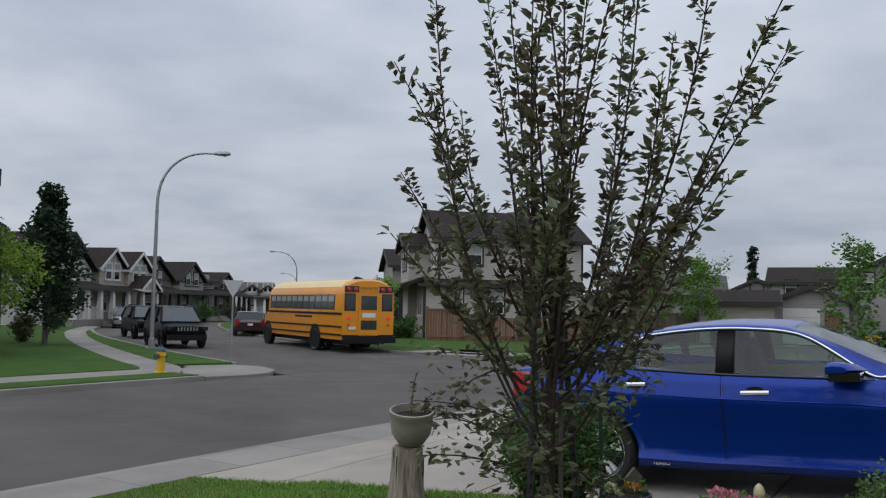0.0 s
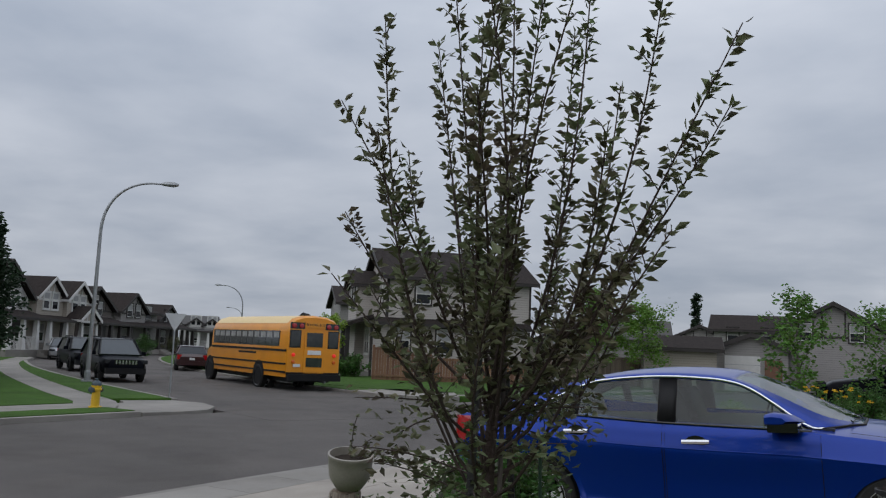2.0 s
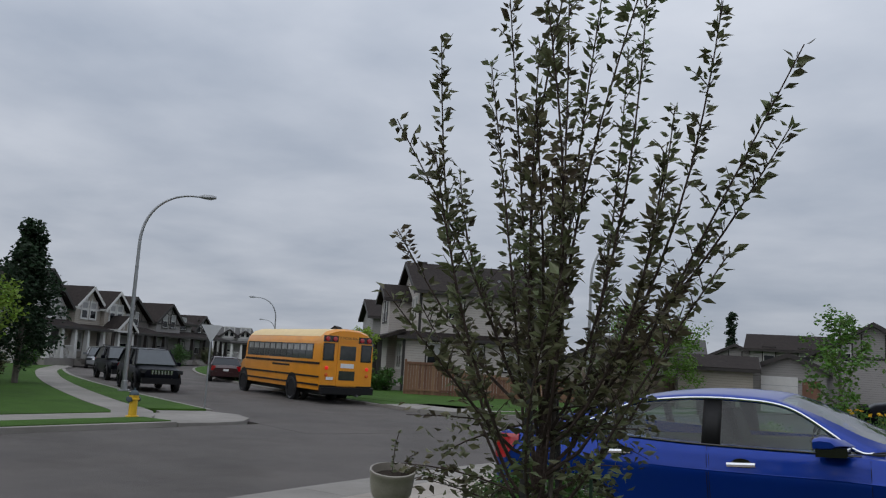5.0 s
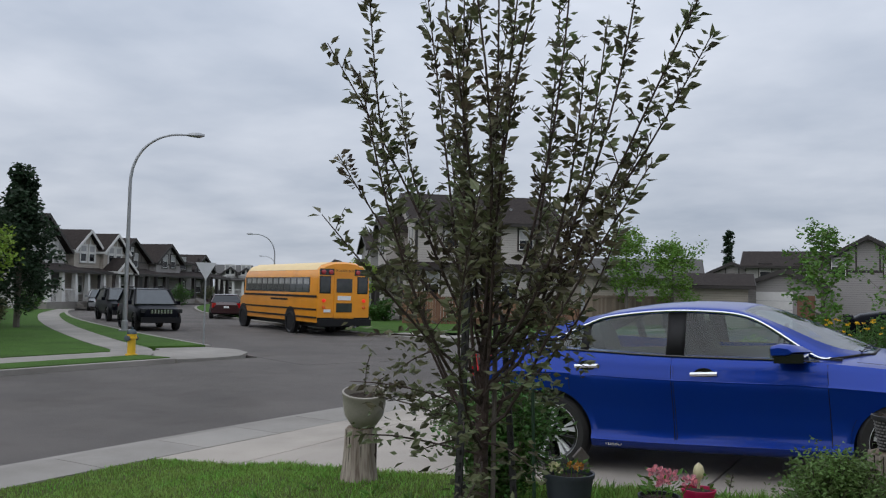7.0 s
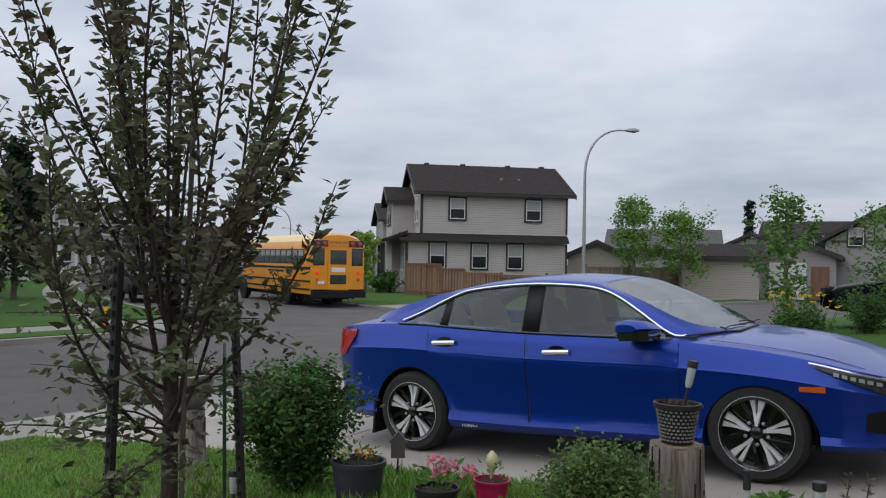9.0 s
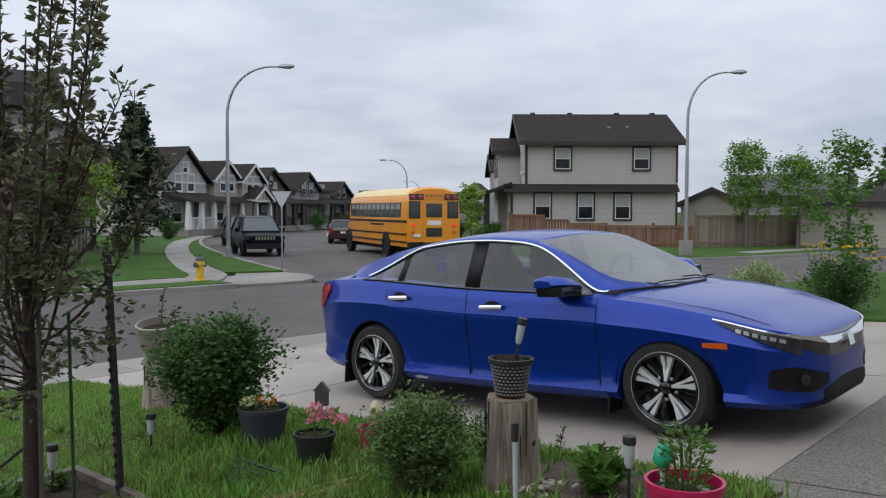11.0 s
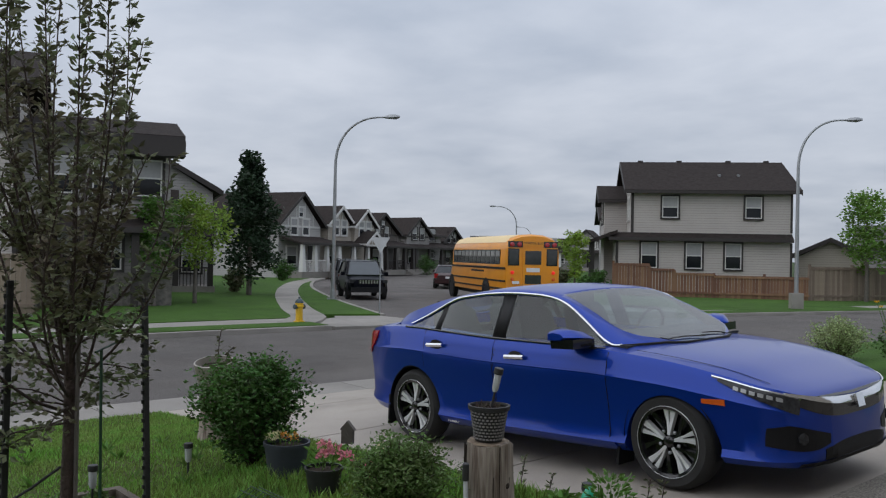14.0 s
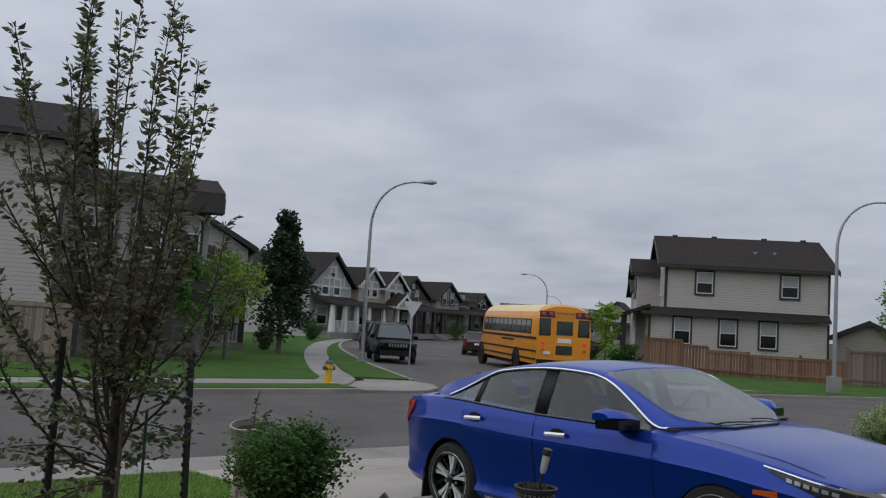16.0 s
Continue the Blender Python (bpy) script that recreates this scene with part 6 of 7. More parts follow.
# tips of the limbs: east, north and height over the datum
tops = [(1.0, -0.17, 2.62), (0.95, -0.02, 2.36), (0.80, -0.20, 1.85), (0.62, 0.10, 2.95), (0.45, -0.25, 3.15), (0.25, 0.20, 3.2), (0.05, -0.15, 3.3), (-0.12, 0.15, 3.25), (-0.30, -0.10, 3.1), (-0.62, -0.45, 2.42), (-0.74, -0.20, 1.98), (-0.50, 0.15, 2.85), (-0.45, -0.40, 2.75), (-0.66, 0.20, 2.35), (0.10, -0.55, 2.85), (0.12, 0.38, 2.9), (-0.20, 0.46, 2.7), (0.38, 0.34, 2.6), (-0.5, 0.42, 2.2), (0.20, -0.75, 2.3), (-0.25, -0.70, 2.2), (0.0, 0.62, 2.05), (0.60, -0.45, 2.2), (0.62, 0.25, 2.0), (0.45, 0.5, 1.7), (-0.74, 0.05, 1.65), (0.35, -0.75, 1.7), (-0.50, -0.60, 1.65), (0.14, -0.05, 3.05), (-0.05, -0.25, 2.75)]
tops = [(vx + 0.085 * (h - 0.9), vy - 0.10 * (h - 0.9), h) for vx, vy, h in tops]
spots = []
for vx, vy, h in tops:
    r = math.hypot(vx, vy)
    z0 = min(0.62 + 0.95 * rng.random(), 0.62 * (h - TZ))
    a, b = Vector((0, 0, z0)), Vector((vx, vy, h - TZ + 0.08))
    off = Vector((rng.uniform(-1, 1), rng.uniform(-1, 1), 0)) * 0.11
    pts = []
    for i in range(10):
        t = i / 9
        q = Vector((vx * t**0.72, vy * t**0.72, a.z + (b.z - a.z) * t**1.12)) + off * math.sin(math.pi * t)
        pts.append(q)
    n = len(pts)
    part("limb", Form().tube(pts, [0.0068 * (1 - i / (n - 1)) + 0.0024 for i in range(n)], 6), BARK, young, smooth=True)
    twigs = Form()
    ln = sum((q - p).length for p, q in zip(pts, pts[1:]))
    for k in range(int(ln / 0.085)):
        t = 0.2 + 0.78 * rng.random()
        p, dr = along(pts, t)
        if p.z < 1.25 and math.hypot(p.x, p.y) < 0.35 and rng.random() < 0.7:
            continue
        ang = rng.uniform(0, 2 * math.pi)
        side = Vector((math.cos(ang), math.sin(ang), rng.uniform(0.1, 0.9))).normalized()
        tl = rng.uniform(0.05, 0.16) * (1.25 - 0.55 * t)
        q = p + (dr * 0.6 + side * 0.8).normalized() * tl
        twigs.tube([p, p.lerp(q, 0.5) + Vector((0, 0, 0.01)), q], [0.003, 0.0022, 0.0012], 4, caps=False)
        m = max(3, int(tl / 0.021))
        for j in range(m):
            pp = p.lerp(q, 0.15 + 0.85 * (j + rng.random()) / m)
            a2 = rng.uniform(0, 2 * math.pi)
            w = Vector((math.cos(a2), math.sin(a2), rng.uniform(-0.9, 0.5))) + (q - p).normalized() * 0.5
            L_ = rng.uniform(0.032, 0.058)
            spots.append((pp, w, L_, L_ * rng.uniform(0.42, 0.56)))
    for k in range(int(ln / 0.0145)):
        t = 0.2 + 0.8 * rng.random()
        p, dr = along(pts, t)
        if p.z < 1.25 and rng.random() < 0.55:
            continue
        a2 = rng.uniform(0, 2 * math.pi)
        w = Vector((math.cos(a2), math.sin(a2), rng.uniform(-0.7, 0.6))) + dr * 0.6
        L_ = rng.uniform(0.036, 0.068)
        spots.append((p + w.normalized() * 0.012, w, L_, L_ * rng.uniform(0.42, 0.56)))
    t_ob = part("twig_spray", twigs, BARK, young)
    t_ob["kind"] = "stuff"
# low shoots round the trunk
for k in range(24):
    ang = k * 2.4 + rng.uniform(-0.3, 0.3)
    z0 = rng.uniform(0.6, 1.3)
    r = rng.uniform(0.3, 0.72)
    pts = bow((0, 0, z0), (r * math.cos(ang), r * math.sin(ang), z0 + rng.uniform(-0.25, 0.3)), 6, 0.12, -0.2)
    part("low_shoot", Form().tube(pts, [0.006, 0.005, 0.0045, 0.004, 0.003, 0.0015], 5), BARK, young, smooth=True)
    for j in range(52):
        p, dr = along(pts, rng.uniform(0.35, 1.0))
        a2 = rng.uniform(0, 2 * math.pi)
        off = Vector((rng.gauss(0, 0.04), rng.gauss(0, 0.04), rng.gauss(0, 0.035)))
        L_ = rng.uniform(0.035, 0.062)
        spots.append((p + off, Vector((math.cos(a2), math.sin(a2), rng.uniform(-0.9, 0.4))), L_, L_ * 0.52))
leaf_cloud("leaves", spots, LEAF_DARK, young, "dark purplish-green pointed leaves")

STAKE = mat("dark_steel_post", (0.018, 0.017, 0.017), 0.7, bscale=50, bump=0.3)
STAKE_GREEN = mat("green_coated_stake", (0.012, 0.045, 0.02), 0.5, bscale=50)
POLE_GREY = mat("weathered_pole", (0.13, 0.11, 0.10), 0.8, col2=(0.08, 0.07, 0.06), bscale=50, bump=0.3)
for sx, sy, top in ((-0.21, -4.54, 1.42), (-0.33, -3.74, 1.30)):
    z0 = mound(sx, sy)
    st = thing("fence_post_stake", pose(sx, sy, z0), "dark steel studded post staking the young tree", "stake", "tree stakes")
    lean = 0.08 if sy > -4 else -0.03
    f = Form().loft([[(lean * k - 0.016, -0.012, z), (lean * k + 0.016, -0.012, z), (lean * k + 0.016, 0.0, z), (lean * k + 0.004, 0.0, z), (lean * k + 0.004, 0.022, z), (lean * k - 0.004, 0.022, z), (lean * k - 0.004, 0.0, z), (lean * k - 0.016, 0.0, z)] for k, z in ((0.5, -0.15), (-1.0, top - z0))])
    part("post", f, STAKE, st)
    for i in range(int((top - z0) / 0.055)):
        z = 0.05 + i * 0.055
        k = 0.5 - 1.5 * (z + 0.15) / (top - z0 + 0.15)
        part("stud", Form().box(-0.007, -0.024, -0.011, 0.007, -0.012, 0.011), STAKE, st, m=pose(lean * k, 0, z))
z0 = mound(-0.06, -4.1)
gs = thing("garden_stake", pose(-0.06, -4.1, z0), "thin green coated garden stake", "stake")
part("stake", Form().tube([(0.02, 0, -0.1), (-0.015, 0, 1.05 - z0)], 0.008, 8), STAKE_GREEN, gs)
part("cross_bar", Form().tube([(-0.19, 0.16, 1.07 - z0), (0.04, -0.05, 1.04 - z0)], 0.006, 6), STAKE_GREEN, gs)
ps = thing("support_pole", pose(-0.235, -4.17, TZ), "tall weathered wooden pole tied beside the trunk", "stake")
part("pole", Form().tube([(0, 0, -0.1), (0.0, 0.0, 1.2), (0.015, 0.005, 2.0)], 0.0115, 8), POLE_GREY, ps)
tie = thing("tree_tie", pose(0, 0, 0), "black rope tie between stake and trunk", "rope")
part("rope", Form().tube([(-0.24, -4.53, 0.22 + TZ), (-0.25, -4.40, 0.28 + TZ), (-0.27, -4.24, 0.37 + TZ)], 0.008, 6), STAKE, tie)

# timber frame round the tree's foot
TIMBER = mat("weathered_timber", (0.17, 0.145, 0.115), 0.9, col2=(0.085, 0.07, 0.055), scale=8, amount=0.95, bump=0.6, bscale=45)
bed = thing("timber_bed", pose(-0.45, -4.08, mound(-0.45, -4.08)), "low weathered timber frame round the tree", "garden bed")
for x0, y0, x1, y1 in ((-0.40, -0.40, 0.40, -0.35), (-0.40, 0.33, 0.40, 0.38), (0.34, -0.35, 0.40, 0.33), (-0.40, -0.35, -0.34, 0.33)):
    part("board", Form().box(x0, y0, -0.06, x1, y1, 0.06).bevel(0.008), TIMBER, bed)
part("soil", Form().box(-0.335, -0.345, -0.06, 0.335, 0.325, 0.014), SOIL, bed)


def leafy_mound(name, p, z, rx, ry, h, material, label, category, count, leaf=(0.025, 0.045), stems=14, seed=1, stem_mat=None, bare=0.0, dome=0.45):
    """A shrub: stems fanning out of one foot, leaves over a lumpy volume."""
    global rng
    keep, rng = rng, random.Random(seed)
    ob = thing(name, pose(*p, z), label, category)
    part("foot", Form().turned([(0.05, -0.03), (0.035, 0.02), (0.01, 0.04)], 8), stem_mat or BARK, ob)
    sp, lobes = [], []
    for i in range(stems):
        a, e = rng.uniform(0, 2 * math.pi), rng.uniform(0.25, 1.0)
        tip = Vector((rx * e * math.cos(a) * 0.85, ry * e * math.sin(a) * 0.85, h * (1.0 - dome * e * e) * rng.uniform(0.8, 1.0)))
        pts = bow((0, 0, 0), tip, 6, 0.1, -0.15)
        part("stem", Form().tube(pts, [0.008, 0.007, 0.006, 0.004, 0.003, 0.0015], 5, caps=False), stem_mat or BARK, ob)
        lobes.append(pts)
    for i in range(count):
        pts = rng.choice(lobes)
        p_, d = along(pts, max(bare, rng.random() ** 0.6))
        spread = 0.09 * max(rx, h)
        p_ = p_ + Vector([max(-1.7, min(1.7, rng.gauss(0, 1))) * spread * k for k in (1, 1, 0.8)])
        if p_.z < 0.01:
            p_.z = 0.02 + 0.1 * rng.random()
        a = rng.uniform(0, 2 * math.pi)
        L_ = rng.uniform(*leaf)
        sp.append((p_, Vector((math.cos(a), math.sin(a), rng.uniform(-0.3, 0.9))), L_, L_ * 0.55))
    leaf_cloud("leaves", sp, material, ob)
    rng = keep
    return ob


leafy_mound("round_shrub", (-0.93, -2.73), mound(-0.93, -2.73), 0.45, 0.47, 0.80, LEAF_SHRUB, "dense dark green leafy shrub at the lawn's edge", "shrub", 13000, (0.028, 0.05), 64, 3, bare=0.25, dome=0.22)
leafy_mound("grey_green_shrub", (1.08, -2.93), mound(1.08, -2.93), 0.34, 0.34, 0.54, LEAF_POTENTILLA, "fine-leaved grey-green shrub with twiggy base", "shrub", 10000, (0.018, 0.034), 60, 4)
leafy_mound("pale_shrub", (0.98, -2.25), mound(0.98, -2.25), 0.22, 0.2, 0.30, LEAF_POTENTILLA, "low pale variegated shrub behind the stump", "shrub", 1500, (0.014, 0.026), 16, 5)
leafy_mound("lily_clump", (1.78, -2.40), mound(1.78, -2.40), 0.16, 0.16, 0.20, LEAF_GREEN, "clump of bright green lance-leaved lilies", "plant", 420, (0.06, 0.10), 10, 6)
leafy_mound("variegated_shrub", (-1.2, 7.2), land(-1.2, 7.2), 0.52, 0.52, 0.70, LEAF_PALE, "rounded pale variegated shrub beside the driveway", "shrub", 5200, (0.03, 0.055), 50, 8)
leafy_mound("flowering_shrub", (0.42, 5.78), land(0.42, 5.78), 0.55, 0.55, 0.8, LEAF_SHRUB, "dark shrub with yellow flowers by the driveway", "shrub", 7000, (0.03, 0.055), 56, 9)
leafy_mound("low_hedge", (0.6, 11.5), land(0.6, 11.5), 0.9, 0.8, 0.9, LEAF_SHRUB, "leafy shrub in the neighbour's garden", "shrub", 3000, (0.04, 0.07), 24, 10)

leafy_mound("bed_plant", (-0.52, -4.22), mound(-0.52, -4.22), 0.14, 0.14, 0.16, LEAF_GREEN, "small green perennial in the timber bed", "plant", 420, (0.03, 0.055), 12, 11)
leafy_mound("bed_plant", (-0.22, -4.32), mound(-0.22, -4.32), 0.13, 0.13, 0.14, LEAF_GREEN, "small green perennial in the timber bed", "plant", 420, (0.03, 0.055), 12, 12)
leafy_mound("bed_plant", (-0.68, -3.92), mound(-0.68, -3.92), 0.10, 0.10, 0.12, LEAF_POTENTILLA, "small grey-green perennial in the timber bed", "plant", 320, (0.02, 0.04), 10, 13)


# ---- pots, stumps and small garden things ----
STUMP = mat("weathered_stump_wood", (0.40, 0.35, 0.295), 0.9, col2=(0.13, 0.10, 0.08), scale=22, amount=1.0, bump=0.6, bscale=90, grain=0.07, spec=0.2)
CUT_WOOD = mat("cut_end_grain", (0.26, 0.20, 0.14), 0.85, col2=(0.14, 0.10, 0.07), scale=14, amount=0.9, bump=0.4, bscale=60)
CERAMIC = mat("beige_ceramic", (0.33, 0.30, 0.26), 0.55, col2=(0.23, 0.21, 0.18), scale=6, amount=0.9, bscale=60)
POT_SLATE = mat("slate_blue_plastic", (0.032, 0.038, 0.052), 0.55, col2=(0.05, 0.055, 0.065), scale=10, bscale=60)
POT_BLACK = mat("black_pot_plastic", (0.014, 0.014, 0.015), 0.5, col2=(0.04, 0.04, 0.038), scale=9, bscale=60)
POT_PINK = mat("magenta_plastic", (0.50, 0.012, 0.085), 0.4, col2=(0.42, 0.01, 0.07), scale=6, bscale=60)
WICKER_D = mat("dark_woven_plastic", (0.022, 0.021, 0.022), 0.6, bscale=60)
WICKER_L = mat("grey_woven_plastic", (0.22, 0.21, 0.20), 0.6, col2=(0.13, 0.12, 0.12), bscale=60)
PINK = leaf_mat("pink_petal", (0.70, 0.20, 0.28), (0.62, 0.34, 0.38), 0.3)
WHITE_PETAL = leaf_mat("cream_petal", (0.72, 0.70, 0.45), (0.6, 0.55, 0.3), 0.2)
ORANGE_PETAL = leaf_mat("orange_petal", (0.55, 0.25, 0.05), (0.45, 0.17, 0.03), 0.3)
YELLOW_PETAL = leaf_mat("yellow_petal", (0.78, 0.48, 0.03), (0.6, 0.35, 0.02), 0.2)
TEAL = mat("teal_plastic", (0.02, 0.42, 0.24), 0.3, coat=0.4, bscale=40)
CLEAR = mat("clear_plastic", (0.5, 0.52, 0.53), 0.2, bscale=40)
STRAW = leaf_mat("dry_straw", (0.42, 0.33, 0.16), (0.3, 0.22, 0.1), 0.3)
PEBBLE = mat("pebble", (0.33, 0.29, 0.25), 0.85, col2=(0.2, 0.18, 0.16), scale=12, objvar=0.3, bscale=60, bump=0.2)


def stump(p, r, h, label, seed):
    rs = random.Random(seed)
    z = mound(*p)
    ob = thing("tree_stump", pose(*p, z), label, "stump", "upright stumps")
    n, rings_ = 28, []
    lump = [1 + 0.06 * math.sin(3 * 2 * math.pi * k / n + seed) + 0.045 * rs.uniform(-1, 1) for k in range(n)]
    for zz, k in ((-0.06, 1.3), (0.02, 1.2), (h * 0.25, 1.1), (h * 0.6, 1.02), (h * 0.97, 0.985), (h, 0.96)):
        rings_.append([(r * k * lump[i] * math.cos(2 * math.pi * i / n), r * k * lump[i] * math.sin(2 * math.pi * i / n), zz + (0.008 * math.sin(i) if zz == h else 0)) for i in range(n)])
    part("log", Form().loft(rings_), STUMP, ob, smooth=True, angle=30)
    part("cut_face", Form().turned([(r * 0.93, 0), (r * 0.9, 0.006), (0.01, 0.007)], 24, pose(0, 0, h)), CUT_WOOD, ob)
    for k in range(9):
        a = rs.uniform(0, 2 * math.pi)
        part("crack", Form().box(-0.0014, -0.002, rs.uniform(0.02, h * 0.4), 0.0014, 0.006, h * rs.uniform(0.6, 1.0)), SOIL, ob, m=Matrix.Rotation(a, 4, "Z") @ pose(0, -r * 1.02, 0))
    for a, zz in ((-0.9, h * 0.78), (1.8, h * 0.5)):
        part("knot", Form().turned([(0.017, -0.01), (0.016, 0.004), (0.008, 0.006)], 10, Matrix.Rotation(a, 4, "Z") @ pose(0, -r * 1.0, zz, 90)), SOIL, ob)
    return z + h


def flower_heads(parent, heads, material, petal=0.022, n=40, name="flower"):
    for i, (x, y, z, r) in enumerate(heads):
        sp = []
        for k in range(n):
            a, e = rng.uniform(0, 2 * math.pi), rng.uniform(-0.4, 1.2)
            d = Vector((math.cos(a) * math.cos(e), math.sin(a) * math.cos(e), math.sin(e)))
            sp.append((Vector((x, y, z)) + d * r * rng.uniform(0.3, 0.9), d + Vector((rng.gauss(0, 0.5), rng.gauss(0, 0.5), rng.gauss(0, 0.3))), petal, petal * 0.9))
        fl = leaf_cloud(name, sp, material, parent)
        part("stalk", Form().tube([(x * 0.4, y * 0.4, z * 0.3), (x, y, z)], 0.003, 5), LEAF_GREEN, parent)


def pot(name, p, z, r, h, material, label, flutes=0, foliage=LEAF_GREEN, leaves=60, seed=1, leaf=(0.03, 0.05), spread=0.8, tall=0.12):
    ob = thing(name, pose(*p, z), label, "plant pot", "garden pots")
    n, rings_ = 48, []
    for zz, k in ((0.0, 0.74), (0.01, 0.76), (h * 0.9, 0.97), (h * 0.9, 1.02), (h, 1.03), (h, 0.94), (h * 0.8, 0.92)):
        rings_.append([(r * k * (1 + (0.012 * math.cos(flutes * 2 * math.pi * i / n) if flutes and zz < h * 0.88 else 0)) * math.cos(2 * math.pi * i / n), r * k * (1 + (0.012 * math.cos(flutes * 2 * math.pi * i / n) if flutes and zz < h * 0.88 else 0)) * math.sin(2 * math.pi * i / n), zz) for i in range(n)])
    part("pot", Form().loft(rings_), material, ob, smooth=True, angle=35)
    part("soil", Form().turned([(r * 0.925, 0), (r * 0.9, 0.01), (0.01, 0.02)], 24, pose(0, 0, h * 0.82)), SOIL, ob)
    sp = []
    for i in range(leaves):
        a, q = rng.uniform(0, 2 * math.pi), rng.random() ** 0.5
        zz = h * 0.85 + tall * rng.random()
        L_ = rng.uniform(*leaf)
        sp.append((Vector((r * spread * q * math.cos(a), r * spread * q * math.sin(a), zz)), Vector((math.cos(a), math.sin(a), rng.uniform(0.1, 1.2))), L_, L_ * 0.45))
    if sp:
        leaf_cloud("leaves", sp, foliage, ob)
    return ob


zt = stump((-2.32, -2.35), 0.118, 0.40, "grey weathered upright log at the lawn's edge", 3)
bowl = thing("bowl_pot", pose(-2.32, -2.35, zt + 0.009), "beige ceramic bowl with a sparse plant, tilted on a log", "plant pot", "garden pots")
BT = pose(0.02, 0, 0.012, 9, 7, 0)
part("bowl", Form().turned([(0.075, 0), (0.10, 0.01), (0.15, 0.09), (0.163, 0.17), (0.168, 0.24), (0.172, 0.245), (0.172, 0.268), (0.158, 0.27), (0.15, 0.2)], 36, BT), CERAMIC, bowl, smooth=True, angle=50)
part("soil", Form().turned([(0.152, 0.20), (0.14, 0.215), (0.01, 0.225)], 24, BT), SOIL, bowl)
sp = []
for x, y, h in ((0.02, 0.02, 0.30), (0.13, 0.06, 0.16), (0.27, 0.16, -0.02), (0.34, 0.20, -0.08), (0.2, 0.05, 0.06)):
    part("stem", Form().tube([(x * 0.5, y * 0.5, 0.2), (x, y, 0.27 + h * 0.6), (x * 1.3 + 0.02, y * 1.3, 0.25 + h)], 0.004, 5), BARK, bowl)
    for k in range(24):
        t = rng.random()
        a = rng.uniform(0, 2 * math.pi)
        sp.append((Vector((x * (0.6 + 0.7 * t), y * (0.6 + 0.7 * t), 0.25 + h * t)), Vector((math.cos(a), math.sin(a), rng.uniform(-0.3, 0.6))), 0.045, 0.026))
leaf_cloud("leaves", sp, LEAF_DARK, bowl)

zt = stump((1.33, -2.53), 0.125, 0.43, "weathered upright log carrying a woven pot", 5)
wk = thing("woven_pot", pose(1.33, -2.53, zt + 0.009), "dark woven plastic pot with a solar light, on a log", "plant pot", "garden pots")
part("liner", Form().turned([(0.070, 0.0), (0.074, 0.004), (0.098, 0.17), (0.092, 0.17), (0.07, 0.12)], 32), WICKER_D, wk, smooth=True)
part("rim", Form().turned([(0.100, 0.165), (0.112, 0.168), (0.114, 0.19), (0.104, 0.192), (0.100, 0.18)], 32, caps=False), WICKER_D, wk, smooth=True)
strand = None
for row in range(9):
    for k in range(26):
        zz = 0.012 + row * 0.0172
        rr = 0.0735 + 0.026 * zz / 0.17
        m = Matrix.Rotation(2 * math.pi * (k + 0.5 * (row % 2)) / 26, 4, "Z") @ pose(0, -rr - 0.002, zz + 0.006, -8, 0, 0)
        if strand is None:
            strand = part("strand", Form().box(-0.0062, -0.003, -0.0042, 0.0062, 0.003, 0.0042).bevel(0.002, 1), WICKER_L, wk, m=m)
        else:
            again(strand, wk, m)
part("soil", Form().turned([(0.095, 0), (0.08, 0.012), (0.01, 0.015)], 20, pose(0, 0, 0.15)), SOIL, wk)
leaf_cloud("leaves", [(Vector((rng.gauss(0, 0.04), rng.gauss(0, 0.04), 0.17)), Vector((rng.gauss(0, 1), rng.gauss(0, 1), 0.6)), 0.04, 0.018) for _ in range(70)], leaf_mat("purple_leaf", (0.06, 0.03, 0.05), (0.08, 0.09, 0.03), 0.3), wk)


def solar_light(p, z, label, h=0.28, tilt=(0, 0), lens=0.03):
    s = thing("solar_light", Matrix.Translation((*p, z)) @ pose(0, 0, 0, *tilt, 0), label, "garden light", "solar garden lights")
    part("spike", Form().tube([(0, 0, -0.08), (0, 0, h * 0.55)], 0.007, 8), POT_BLACK, s)
    part("lens", Form().turned([(lens * 0.5, h * 0.5), (lens * 0.75, h * 0.58), (lens * 0.85, h * 0.86), (lens * 0.7, h * 0.87)], 16), CLEAR, s, "clear plastic lens", smooth=True)
    part("cap", Form().turned([(lens, h * 0.87), (lens * 1.05, h * 0.9), (lens * 1.0, h * 0.99), (lens * 0.8, h)], 16), POT_BLACK, s)
    return s


solar_light((1.36, -2.55), zt + 0.15, "solar garden light tilted in the woven pot", 0.26, (-4, 10), 0.024)
solar_light((-0.95, -3.2), mound(-0.95, -3.2), "black-capped solar light in the grass", 0.26)
solar_light((-0.62, -3.95), mound(-0.62, -3.95), "black-capped solar light in the timber bed", 0.28)
solar_light((1.95, -2.45), mound(1.95, -2.45), "black-capped solar light among lilies", 0.30)

